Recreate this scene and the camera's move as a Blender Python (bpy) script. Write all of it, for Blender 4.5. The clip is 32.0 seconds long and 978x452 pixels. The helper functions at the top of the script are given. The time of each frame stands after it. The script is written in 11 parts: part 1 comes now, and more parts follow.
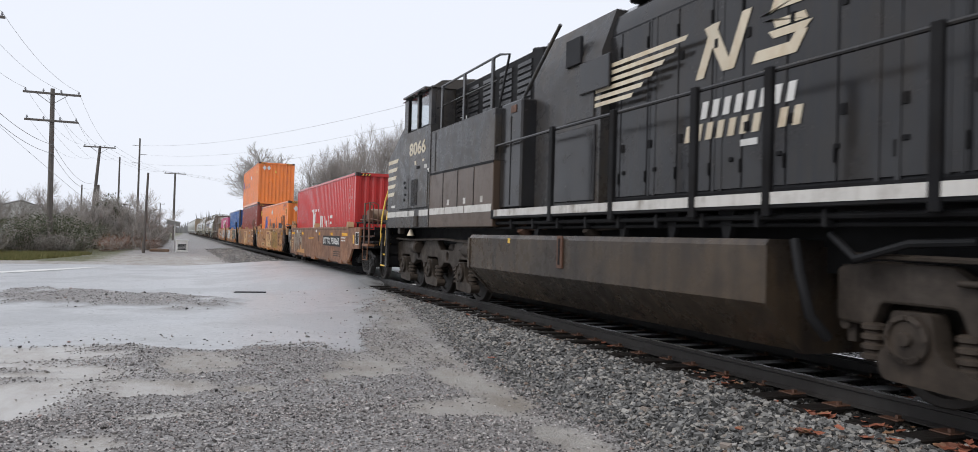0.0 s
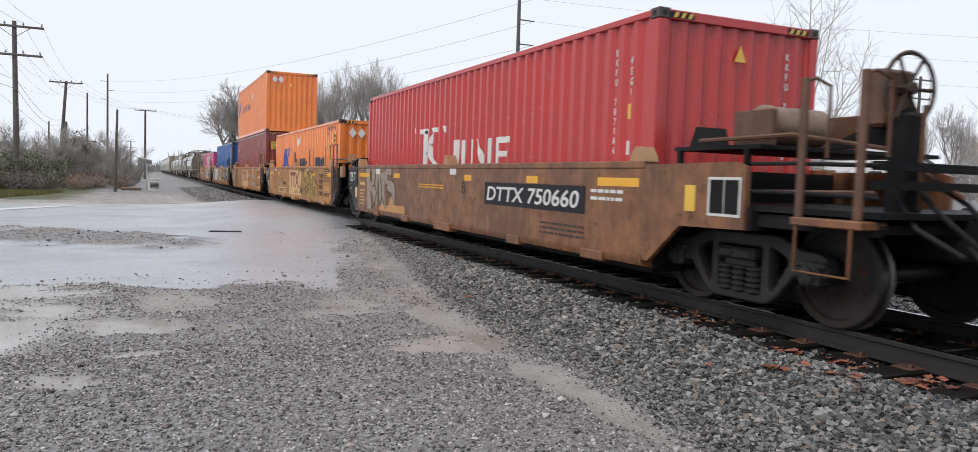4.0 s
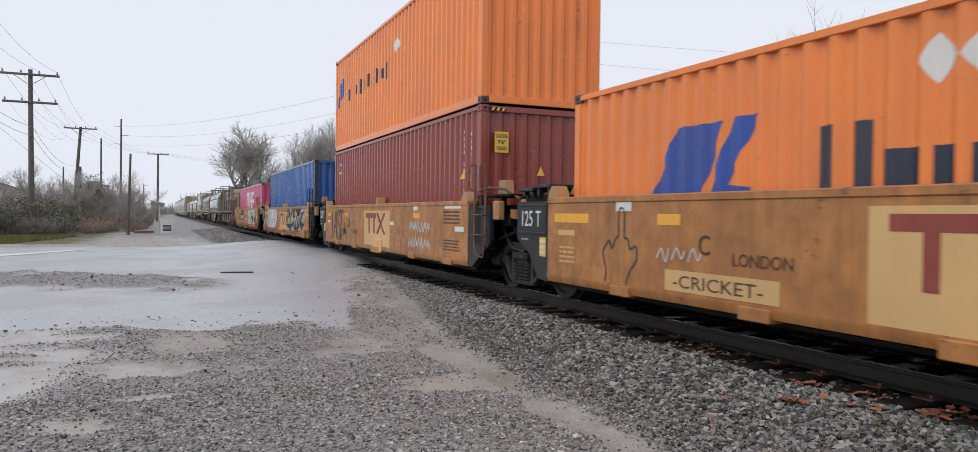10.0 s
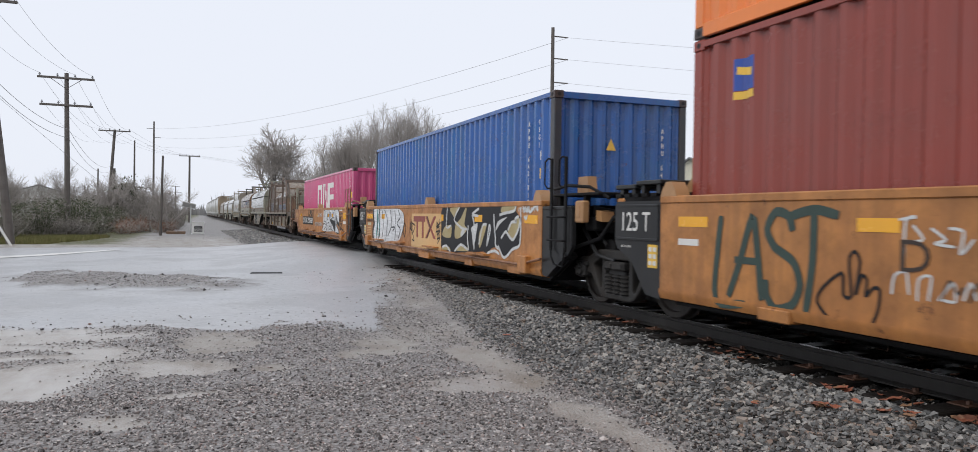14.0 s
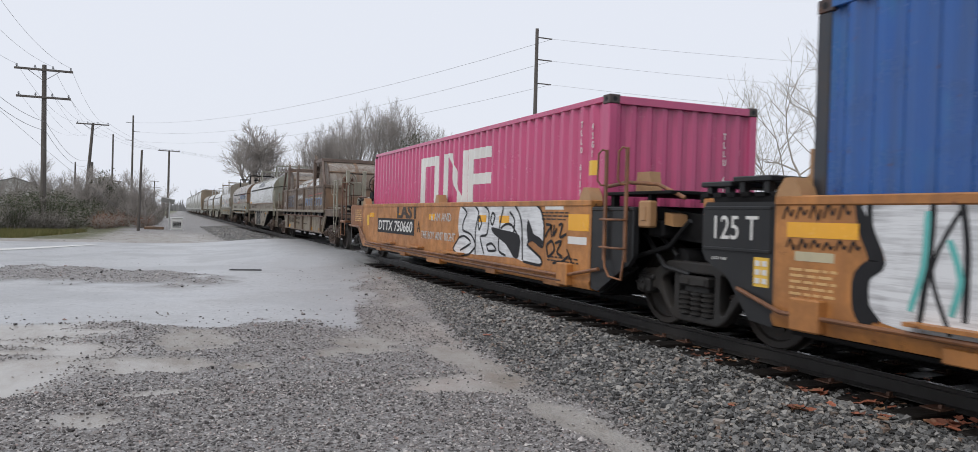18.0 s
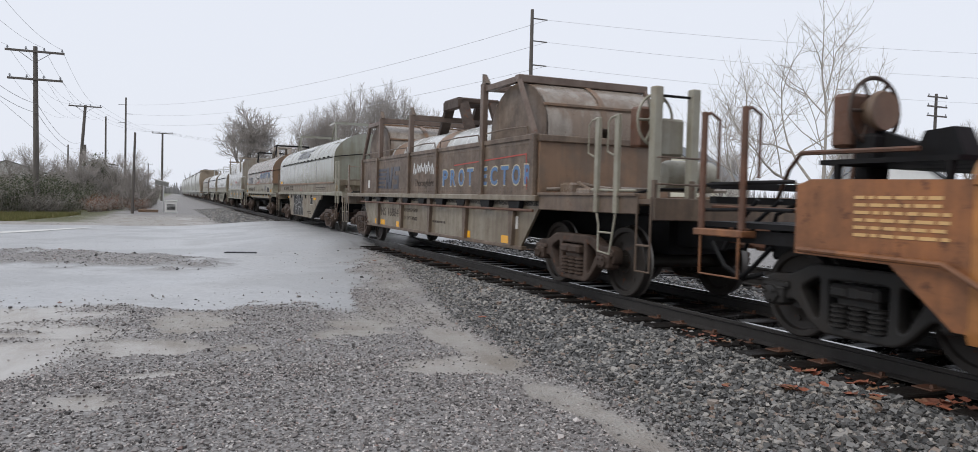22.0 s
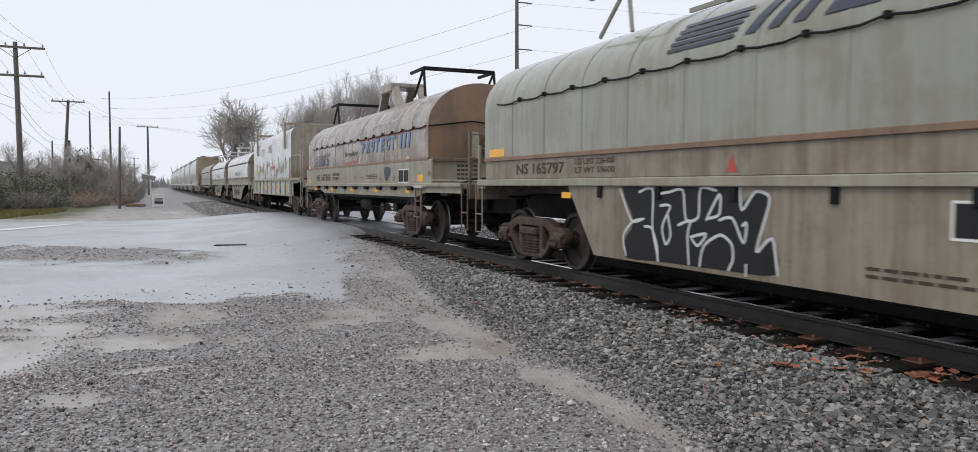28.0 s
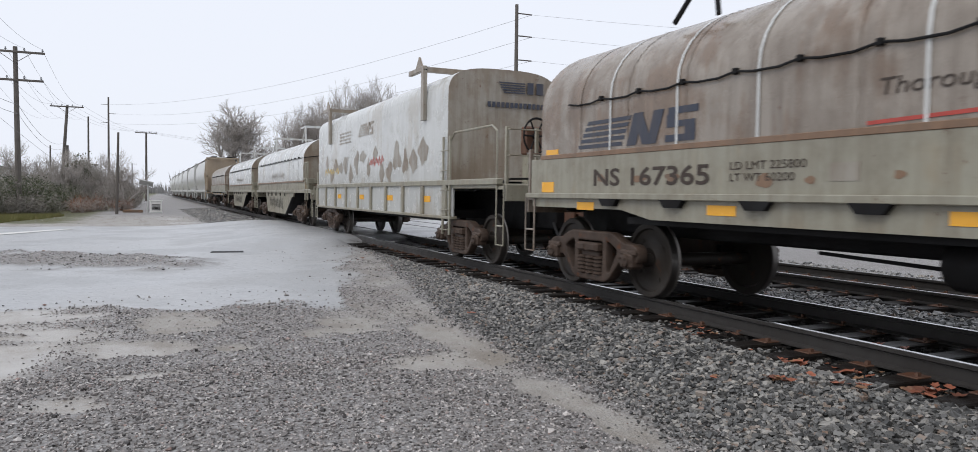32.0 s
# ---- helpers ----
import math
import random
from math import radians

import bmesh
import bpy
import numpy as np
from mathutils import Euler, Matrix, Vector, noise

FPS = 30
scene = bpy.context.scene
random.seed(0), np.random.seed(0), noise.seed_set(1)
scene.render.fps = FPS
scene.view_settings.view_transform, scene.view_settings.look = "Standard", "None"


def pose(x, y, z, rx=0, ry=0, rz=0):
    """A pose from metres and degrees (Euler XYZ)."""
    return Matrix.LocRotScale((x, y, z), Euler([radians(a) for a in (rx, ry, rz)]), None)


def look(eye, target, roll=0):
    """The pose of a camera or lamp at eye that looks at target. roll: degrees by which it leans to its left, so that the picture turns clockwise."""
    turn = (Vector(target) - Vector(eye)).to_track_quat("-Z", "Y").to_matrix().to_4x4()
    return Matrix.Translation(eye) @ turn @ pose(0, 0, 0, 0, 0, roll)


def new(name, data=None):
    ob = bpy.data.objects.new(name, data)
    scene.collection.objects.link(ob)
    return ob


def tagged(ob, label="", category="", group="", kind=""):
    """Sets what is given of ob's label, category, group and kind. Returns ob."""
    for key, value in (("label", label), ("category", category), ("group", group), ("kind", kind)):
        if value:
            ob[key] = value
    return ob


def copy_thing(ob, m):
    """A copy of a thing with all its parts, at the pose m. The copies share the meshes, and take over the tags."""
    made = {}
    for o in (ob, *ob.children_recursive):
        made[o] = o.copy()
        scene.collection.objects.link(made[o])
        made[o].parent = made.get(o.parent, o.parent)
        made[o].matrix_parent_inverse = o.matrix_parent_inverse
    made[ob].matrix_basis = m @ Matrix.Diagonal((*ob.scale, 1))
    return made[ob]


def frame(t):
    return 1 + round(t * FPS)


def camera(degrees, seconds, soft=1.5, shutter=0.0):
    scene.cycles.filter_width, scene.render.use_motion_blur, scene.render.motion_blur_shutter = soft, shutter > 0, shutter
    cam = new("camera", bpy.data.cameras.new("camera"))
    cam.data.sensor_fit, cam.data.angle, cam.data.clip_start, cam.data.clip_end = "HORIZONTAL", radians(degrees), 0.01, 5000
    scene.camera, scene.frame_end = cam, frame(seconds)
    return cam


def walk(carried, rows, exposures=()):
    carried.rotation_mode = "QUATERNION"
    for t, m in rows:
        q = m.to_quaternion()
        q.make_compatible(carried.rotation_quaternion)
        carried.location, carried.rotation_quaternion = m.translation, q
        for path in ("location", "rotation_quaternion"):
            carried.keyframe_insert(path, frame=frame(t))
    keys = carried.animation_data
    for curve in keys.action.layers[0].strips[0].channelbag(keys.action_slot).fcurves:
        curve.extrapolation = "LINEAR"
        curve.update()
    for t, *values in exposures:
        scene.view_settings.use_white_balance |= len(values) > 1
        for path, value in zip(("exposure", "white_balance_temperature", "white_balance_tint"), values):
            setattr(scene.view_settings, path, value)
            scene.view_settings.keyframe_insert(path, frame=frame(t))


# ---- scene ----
CAM_Z = 1.224      # above the rail heads
XC = 6.43          # centre line of the near track
cam = camera(65.45, 32.0, soft=0.8, shutter=0.3)
PATH = [
    (0.0, 0, 0, CAM_Z, 91.00, -1.63, -22.45),
    (0.5, 0, 0, CAM_Z, 90.30, -1.32, -22.58),
    (1.0, 0, 0, CAM_Z, 90.21, 1.10, -22.34),
    (1.5, 0, 0, CAM_Z, 90.37, 1.25, -23.40),
    (2.0, 0, 0, CAM_Z, 89.31, -0.55, -22.91),
    (2.5, 0, 0, CAM_Z, 88.67, -0.77, -23.40),
    (3.0, 0, 0, CAM_Z, 88.28, -1.44, -24.55),
    (3.5, 0, 0, CAM_Z, 88.20, -1.06, -25.22),
    (4.0, 0, 0, CAM_Z, 86.54, -1.89, -24.18),
    (4.5, 0, 0, CAM_Z, 88.09, -1.75, -24.08),
    (6.5, 0, 0, CAM_Z, 88.07, -2.73, -27.06),
    (7.0, 0, 0, CAM_Z, 88.02, -5.58, -27.42),
    (7.5, 0, 0, CAM_Z, 86.62, -2.97, -26.26),
    (8.0, 0, 0, CAM_Z, 86.24, -1.54, -23.67),
    (8.5, 0, 0, CAM_Z, 88.25, -0.97, -24.48),
    (9.0, 0, 0, CAM_Z, 89.12, -0.96, -24.70),
    (9.5, 0, 0, CAM_Z, 89.67, -0.82, -24.35),
    (10.0, 0, 0, CAM_Z, 89.24, -0.76, -23.43),
    (10.5, 0, 0, CAM_Z, 90.03, -0.50, -23.33),
    (11.0, 0, 0, CAM_Z, 92.15, -0.44, -23.39),
    (11.5, 0, 0, CAM_Z, 90.56, -0.32, -23.02),
    (12.0, 0, 0, CAM_Z, 90.80, -0.02, -22.12),
    (12.5, 0, 0, CAM_Z, 89.06, -0.15, -20.61),
    (13.0, 0, 0, CAM_Z, 89.78, -0.17, -21.67),
    (13.5, 0, 0, CAM_Z, 89.70, -0.35, -21.91),
    (14.0, 0, 0, CAM_Z, 89.32, -0.85, -21.41),
    (14.5, 0, 0, CAM_Z, 89.44, -0.88, -21.79),
    (15.0, 0, 0, CAM_Z, 89.03, -0.84, -21.71),
    (15.5, 0, 0, CAM_Z, 88.88, -0.86, -21.73),
    (17.5, 0, 0, CAM_Z, 89.31, -1.51, -22.84),
    (18.0, 0, 0, CAM_Z, 89.35, -1.68, -22.79),
    (18.5, 0, 0, CAM_Z, 89.11, -1.72, -23.14),
    (19.0, 0, 0, CAM_Z, 89.12, -1.95, -23.38),
    (19.5, 0, 0, CAM_Z, 88.68, -2.17, -23.49),
    (20.0, 0, 0, CAM_Z, 88.99, -2.24, -23.47),
    (20.5, 0, 0, CAM_Z, 89.12, -1.33, -22.87),
    (21.0, 0, 0, CAM_Z, 88.43, -1.72, -22.86),
    (21.5, 0, 0, CAM_Z, 88.57, -1.68, -23.43),
    (22.0, 0, 0, CAM_Z, 88.02, -1.58, -23.15),
    (22.5, 0, 0, CAM_Z, 87.81, -1.52, -23.14),
    (23.0, 0, 0, CAM_Z, 87.52, -1.38, -23.51),
    (23.5, 0, 0, CAM_Z, 87.46, -1.29, -23.66),
    (24.0, 0, 0, CAM_Z, 87.06, -1.08, -23.85),
    (24.5, 0, 0, CAM_Z, 86.95, -0.59, -24.11),
    (25.0, 0, 0, CAM_Z, 86.77, -0.29, -23.67),
    (25.5, 0, 0, CAM_Z, 86.66, -0.18, -23.46),
    (27.5, 0, 0, CAM_Z, 86.50, -0.21, -23.88),
    (28.0, 0, 0, CAM_Z, 86.96, -0.14, -23.96),
    (28.5, 0, 0, CAM_Z, 87.08, -0.21, -23.97),
    (29.0, 0, 0, CAM_Z, 87.14, -0.14, -23.91),
    (29.5, 0, 0, CAM_Z, 87.17, -0.31, -23.92),
    (30.0, 0, 0, CAM_Z, 86.99, -0.48, -23.86),
    (30.5, 0, 0, CAM_Z, 87.41, -0.83, -24.18),
    (31.0, 0, 0, CAM_Z, 87.39, -0.78, -24.13),
    (31.5, 0, 0, CAM_Z, 87.44, -0.81, -24.19),
    (32.0, 0, 0, CAM_Z, 87.71, -0.82, -24.12),
]

walk(cam, [(row[0], pose(*row[1:])) for row in PATH], [(0.0, 0.02), (3.0, 0.04), (4.5, 0.06), (7.0, 0.07), (8.0, 0.06), (9.0, -0.05), (10.0, -0.1), (12.0, -0.02), (14.0, -0.04), (19.0, -0.14), (23.0, -0.06), (25.0, 0.04), (28.0, -0.02), (32.0, 0.0)])

# ---- light: an overcast, wet morning ----
world = bpy.data.worlds.new("overcast_sky")
scene.world = world
world.use_nodes = True
wn, wl = world.node_tree.nodes, world.node_tree.links
wn.clear()
w_out = wn.new("ShaderNodeOutputWorld")
w_bg = wn.new("ShaderNodeBackground")
w_sky = wn.new("ShaderNodeTexSky")
w_sky.sky_type, w_sky.sun_disc = "NISHITA", False
w_sky.sun_elevation, w_sky.sun_rotation = radians(50), radians(250)
w_sky.air_density, w_sky.dust_density, w_sky.ozone_density = 1.0, 4.0, 1.0
w_mix = wn.new("ShaderNodeMix")
w_mix.data_type = "RGBA"
w_mix.inputs["Factor"].default_value = 0.93
w_mix.inputs["B"].default_value = (8.05, 8.4, 9.25, 1)
wl.new(w_sky.outputs["Color"], w_mix.inputs["A"])
wl.new(w_mix.outputs["Result"], w_bg.inputs["Color"])
w_bg.inputs["Strength"].default_value = 0.112
wl.new(w_bg.outputs["Background"], w_out.inputs["Surface"])
sun = new("sun", bpy.data.lights.new("sun", "SUN"))
sun.data.energy, sun.data.angle, sun.data.color = 1.35, radians(30), (1.0, 0.975, 0.945)
sun.matrix_world = look((-14, -6, 18), (0, 0, 0))

# ---- building helpers ----
rnd = random.Random(7)
rng = np.random.default_rng(11)


class B:
    """Collects the faces of one mesh."""

    def __init__(self):
        self.v, self.f = [], []

    def add(self, verts, faces):
        n = len(self.v)
        self.v += [tuple(p) for p in verts]
        self.f += [tuple(n + i for i in face) for face in faces]
        return self

    def box(self, x0, x1, y0, y1, z0, z1, c=0.0):
        if c <= 0:
            p = [(x, y, z) for x in (x0, x1) for y in (y0, y1) for z in (z0, z1)]
            return self.add(p, [(0, 1, 3, 2), (4, 6, 7, 5), (0, 4, 5, 1), (2, 3, 7, 6), (0, 2, 6, 4), (1, 5, 7, 3)])
        p, key = [], {}
        for i in (0, 1):
            for j in (0, 1):
                for k in (0, 1):
                    q = (x1 if i else x0, y1 if j else y0, z1 if k else z0)
                    s = (-c if i else c, -c if j else c, -c if k else c)
                    for a in range(3):
                        key[i, j, k, a] = len(p)
                        p.append(tuple(q[b] + (0 if b == a else s[b]) for b in range(3)))
        f = []
        for a in range(3):
            b, d = (a + 1) % 3, (a + 2) % 3
            for s in (0, 1):
                ring = []
                for m, n in ((0, 0), (1, 0), (1, 1), (0, 1)):
                    q = [0, 0, 0]
                    q[a], q[b], q[d] = s, m, n
                    ring.append(key[(*q, a)])
                f.append(ring if s else ring[::-1])
            for m in (0, 1):
                for n in (0, 1):
                    q0, q1 = [0, 0, 0], [0, 0, 0]
                    q0[a], q1[a] = 0, 1
                    q0[b] = q1[b] = m
                    q0[d] = q1[d] = n
                    r = [key[(*q0, b)], key[(*q1, b)], key[(*q1, d)], key[(*q0, d)]]
                    f.append(r if m != n else r[::-1])
        for i in (0, 1):
            for j in (0, 1):
                for k in (0, 1):
                    r = [key[i, j, k, a] for a in range(3)]
                    f.append(r if (i + j + k) % 2 else r[::-1])
        return self.add(p, f)

    def prism(self, poly, axis, a0, a1):
        n = len(poly)

        def at(q, a):
            return (a, q[0], q[1]) if axis == "x" else (q[0], a, q[1]) if axis == "y" else (q[0], q[1], a)
        return self.add([at(q, a0) for q in poly] + [at(q, a1) for q in poly],
                        [tuple(range(n))[::-1], tuple(range(n, 2 * n))] + [(i, (i + 1) % n, n + (i + 1) % n, n + i) for i in range(n)])

    def cyl(self, p0, p1, r0, r1=None, n=12, caps=True):
        p0, p1 = Vector(p0), Vector(p1)
        r1 = r0 if r1 is None else r1
        d = (p1 - p0).normalized()
        s = d.orthogonal().normalized()
        w = d.cross(s)
        ring = [(math.cos(2 * math.pi * i / n), math.sin(2 * math.pi * i / n)) for i in range(n)]
        v = [p0 + (s * a + w * b) * r0 for a, b in ring] + [p1 + (s * a + w * b) * r1 for a, b in ring]
        f = [(i, (i + 1) % n, n + (i + 1) % n, n + i) for i in range(n)]
        if caps:
            f += [tuple(range(n))[::-1], tuple(range(n, 2 * n))]
        return self.add(v, f)

    def tube(self, pts, r, n=6):
        pts = [Vector(p) for p in pts]
        ring = [(math.cos(2 * math.pi * i / n), math.sin(2 * math.pi * i / n)) for i in range(n)]
        v, s = [], None
        for k, p in enumerate(pts):
            d = (pts[min(k + 1, len(pts) - 1)] - p).normalized() + (p - pts[max(k - 1, 0)]).normalized()
            d = d.normalized() if d.length > 1e-4 else (p - pts[max(k - 1, 0)]).normalized()
            s = d.orthogonal().normalized() if s is None else s - d * s.dot(d)
            s = s.normalized() if s.length > 1e-4 else d.orthogonal().normalized()
            w = d.cross(s)
            v += [p + (s * a + w * b) * r for a, b in ring]
        m = len(pts)
        f = [(k * n + i, k * n + (i + 1) % n, (k + 1) * n + (i + 1) % n, (k + 1) * n + i) for k in range(m - 1) for i in range(n)]
        return self.add(v, f + [tuple(range(n))[::-1], tuple(range((m - 1) * n, m * n))])

    def lathe(self, prof, c, axis="x", n=24):
        """prof: (along, radius) pairs; the solid turns round the axis through c."""
        v, m = [], len(prof)
        for i in range(n):
            a = 2 * math.pi * i / n
            for h, r in prof:
                p, q = r * math.cos(a), r * math.sin(a)
                v.append((c[0] + h, c[1] + p, c[2] + q) if axis == "x" else (c[0] + p, c[1] + h, c[2] + q) if axis == "y" else (c[0] + p, c[1] + q, c[2] + h))
        f = [(i * m + j, ((i + 1) % n) * m + j, ((i + 1) % n) * m + j + 1, i * m + j + 1) for i in range(n) for j in range(m - 1)]
        return self.add(v, f)

    def moved(self, m):
        self.v = [tuple(m @ Vector(p)) for p in self.v]
        return self

    def mesh(self, name, material, sharp=32):
        me = bpy.data.meshes.new(name)
        me.from_pydata(self.v, [], self.f)
        me.materials.append(material)
        me.polygons.foreach_set("use_smooth", [True] * len(me.polygons))
        me.set_sharp_from_angle(angle=radians(sharp))
        me.validate()
        return me


def part(name, b, material, parent, label="", at=None):
    """One mesh object under a thing or a part. b: a B, or a mesh to share."""
    ob = new(name, b.mesh(name, material) if isinstance(b, B) else b)
    ob.parent = parent
    if at is not None:
        ob.matrix_basis = at
    return tagged(ob, label)


def thing(name, at, label, category, group="", kind=""):
    ob = new(name)
    ob.matrix_basis = at
    ob.empty_display_size = 0.2
    return tagged(ob, label, category, group, kind)


def solid(name, b, material, label, category, group="", kind="", at=None):
    """A thing that is one mesh."""
    ob = new(name, b.mesh(name, material) if isinstance(b, B) else b)
    if at is not None:
        ob.matrix_basis = at
    return tagged(ob, label, category, group, kind)


def lettering(body, width, height, material, shear=0.0, bold=0.0, deep=0.003):
    """Letters in the built-in font as a flat mesh in the y-z plane, read from -x, its box from (0, 0) to (-width, height)."""
    cu = bpy.data.curves.new("letters", "FONT")
    cu.body, cu.shear, cu.offset, cu.extrude = body, shear, bold, 0.004
    cu.resolution_u = 3
    tmp = bpy.data.objects.new("letters", cu)
    scene.collection.objects.link(tmp)
    me = bpy.data.meshes.new_from_object(tmp.evaluated_get(bpy.context.evaluated_depsgraph_get()))
    bpy.data.objects.remove(tmp)
    n = len(me.vertices)
    co = np.empty(n * 3)
    me.vertices.foreach_get("co", co)
    co = co.reshape(-1, 3)
    lo, hi = co.min(0), co.max(0)
    q = np.empty_like(co)
    q[:, 1] = -(co[:, 0] - lo[0]) / (hi[0] - lo[0]) * width
    q[:, 2] = (co[:, 1] - lo[1]) / (hi[1] - lo[1]) * height
    q[:, 0] = -(co[:, 2] - lo[2]) / (hi[2] - lo[2]) * deep
    me.vertices.foreach_set("co", q.ravel())
    me.materials.clear()
    me.materials.append(material)
    me.update()
    return me


def rounded(pts, r, n=3):
    """A closed outline with its corners rounded off."""
    out, m = [], len(pts)
    for k in range(m):
        p, a, b = (Vector(pts[j % m]) for j in (k, k - 1, k + 1))
        ra, rb = min(r, (a - p).length * 0.45), min(r, (b - p).length * 0.45)
        q0, q1 = p + (a - p).normalized() * ra, p + (b - p).normalized() * rb
        for i in range(n + 1):
            t = i / n
            out.append(tuple(q0 * (1 - t) ** 2 + p * (2 * t * (1 - t)) + q1 * t ** 2))
    return out


def cast_plate(name, outlines, thick, bevel, material):
    """A plate in the y-z plane with holes (the later outlines) and rounded edges, its middle at x = 0."""
    cu = bpy.data.curves.new(name, "CURVE")
    cu.dimensions, cu.fill_mode = "2D", "BOTH"
    cu.extrude, cu.bevel_depth, cu.bevel_resolution, cu.offset = thick / 2 - bevel, bevel, 1, -bevel
    for pts in outlines:
        sp = cu.splines.new("POLY")
        sp.points.add(len(pts) - 1)
        for p, q in zip(sp.points, pts):
            p.co = (q[0], q[1], 0, 1)
        sp.use_cyclic_u = True
    tmp = bpy.data.objects.new(name, cu)
    scene.collection.objects.link(tmp)
    me = bpy.data.meshes.new_from_object(tmp.evaluated_get(bpy.context.evaluated_depsgraph_get()))
    bpy.data.objects.remove(tmp)
    me.transform(Matrix(((0, 0, 1, 0), (1, 0, 0, 0), (0, 1, 0, 0), (0, 0, 0, 1))))
    me.materials.clear()
    me.materials.append(material)
    me.polygons.foreach_set("use_smooth", [True] * len(me.polygons))
    me.set_sharp_from_angle(angle=radians(40))
    return me


def marks(rects, x, deep=0.003):
    """Flat plates on a side that faces -x: (y0, y1, z0, z1) or a polygon of (y, z)."""
    b = B()
    for r in rects:
        if isinstance(r[0], (tuple, list)):
            b.prism(r, "x", x - deep, x)
        else:
            b.box(x - deep, x, r[0], r[1], r[2], r[3])
    return b


def each(name, shapes, x, material, car, label="", deep=0.004):
    for s in shapes:
        part(name, marks([s], x, deep), material, car, label)


def stroke(pts, w):
    """A brush stroke in the y-z plane as quads."""
    out = []
    for (a, b), (c, d) in zip(pts, pts[1:]):
        L = math.hypot(c - a, d - b) or 1e-6
        ny, nz = -(d - b) / L * w / 2, (c - a) / L * w / 2
        ey, ez = (c - a) / L * w * 0.3, (d - b) / L * w * 0.3
        out.append([(a - ey + ny, b - ez + nz), (a - ey - ny, b - ez - nz), (c + ey - ny, d + ez - nz), (c + ey + ny, d + ez + nz)])
    return out


# ---- the train's travel: metres that it has gone by, second by second ----
SPEED = [4.119, 4.151, 4.187, 4.232, 4.283, 4.337, 4.384, 4.418, 4.428, 4.412, 4.380, 4.350, 4.347, 4.366, 4.407, 4.475, 4.554]


def gone(t):
    s, i = 0.0, 0
    while i < 16 and t > 2 * i:
        d = min(t - 2 * i, 2.0)
        s += d * (SPEED[i] + (SPEED[i + 1] - SPEED[i]) * d / 4)
        i += 1
    return s


CARRIED = []      # all that rides on the train
WHEELS = []       # wheelsets, with their radius

# ---- materials ----
def nodes_of(name):
    m = bpy.data.materials.new(name)
    m.use_nodes = True
    nt = m.node_tree
    return m, nt, nt.nodes["Principled BSDF"]


def node(nt, kind, **inputs):
    n = nt.nodes.new(kind)
    for k, v in inputs.items():
        n.inputs[k.replace("_", " ")].default_value = v
    return n


def ramp(nt, src, stops):
    r = nt.nodes.new("ShaderNodeValToRGB")
    e = r.color_ramp.elements
    while len(e) < len(stops):
        e.new(0.5)
    for k, (p, c) in enumerate(stops):
        e[k].position = p
        e[k].color = (c, c, c, 1) if isinstance(c, (int, float)) else (*c, 1)
    nt.links.new(src, r.inputs["Fac"])
    return r.outputs["Color"]


def mixed(nt, fac, a, b, how="MIX"):
    x = nt.nodes.new("ShaderNodeMix")
    x.data_type, x.blend_type = "RGBA", how
    for sock, val in ((x.inputs["Factor"], fac), (x.inputs["A"], a), (x.inputs["B"], b)):
        if isinstance(val, bpy.types.NodeSocket):
            nt.links.new(val, sock)
        elif isinstance(val, (int, float)):
            sock.default_value = val
        else:
            sock.default_value = (*val, 1)
    return x.outputs["Result"]


def coords(nt, scale=(1, 1, 1), kind="Object"):
    t = nt.nodes.new("ShaderNodeTexCoord")
    m = nt.nodes.new("ShaderNodeMapping")
    m.inputs["Scale"].default_value = scale
    nt.links.new(t.outputs[kind], m.inputs["Vector"])
    return m.outputs["Vector"]


def noise_tex(nt, vec, scale, detail=4.0, rough=0.6):
    n = node(nt, "ShaderNodeTexNoise", Scale=scale, Detail=detail, Roughness=rough)
    nt.links.new(vec, n.inputs["Vector"])
    return n.outputs["Fac"]


def bumped(nt, bsdf, height, strength, dist=0.01):
    b = node(nt, "ShaderNodeBump", Strength=strength, Distance=dist)
    nt.links.new(height, b.inputs["Height"])
    nt.links.new(b.outputs["Normal"], bsdf.inputs["Normal"])


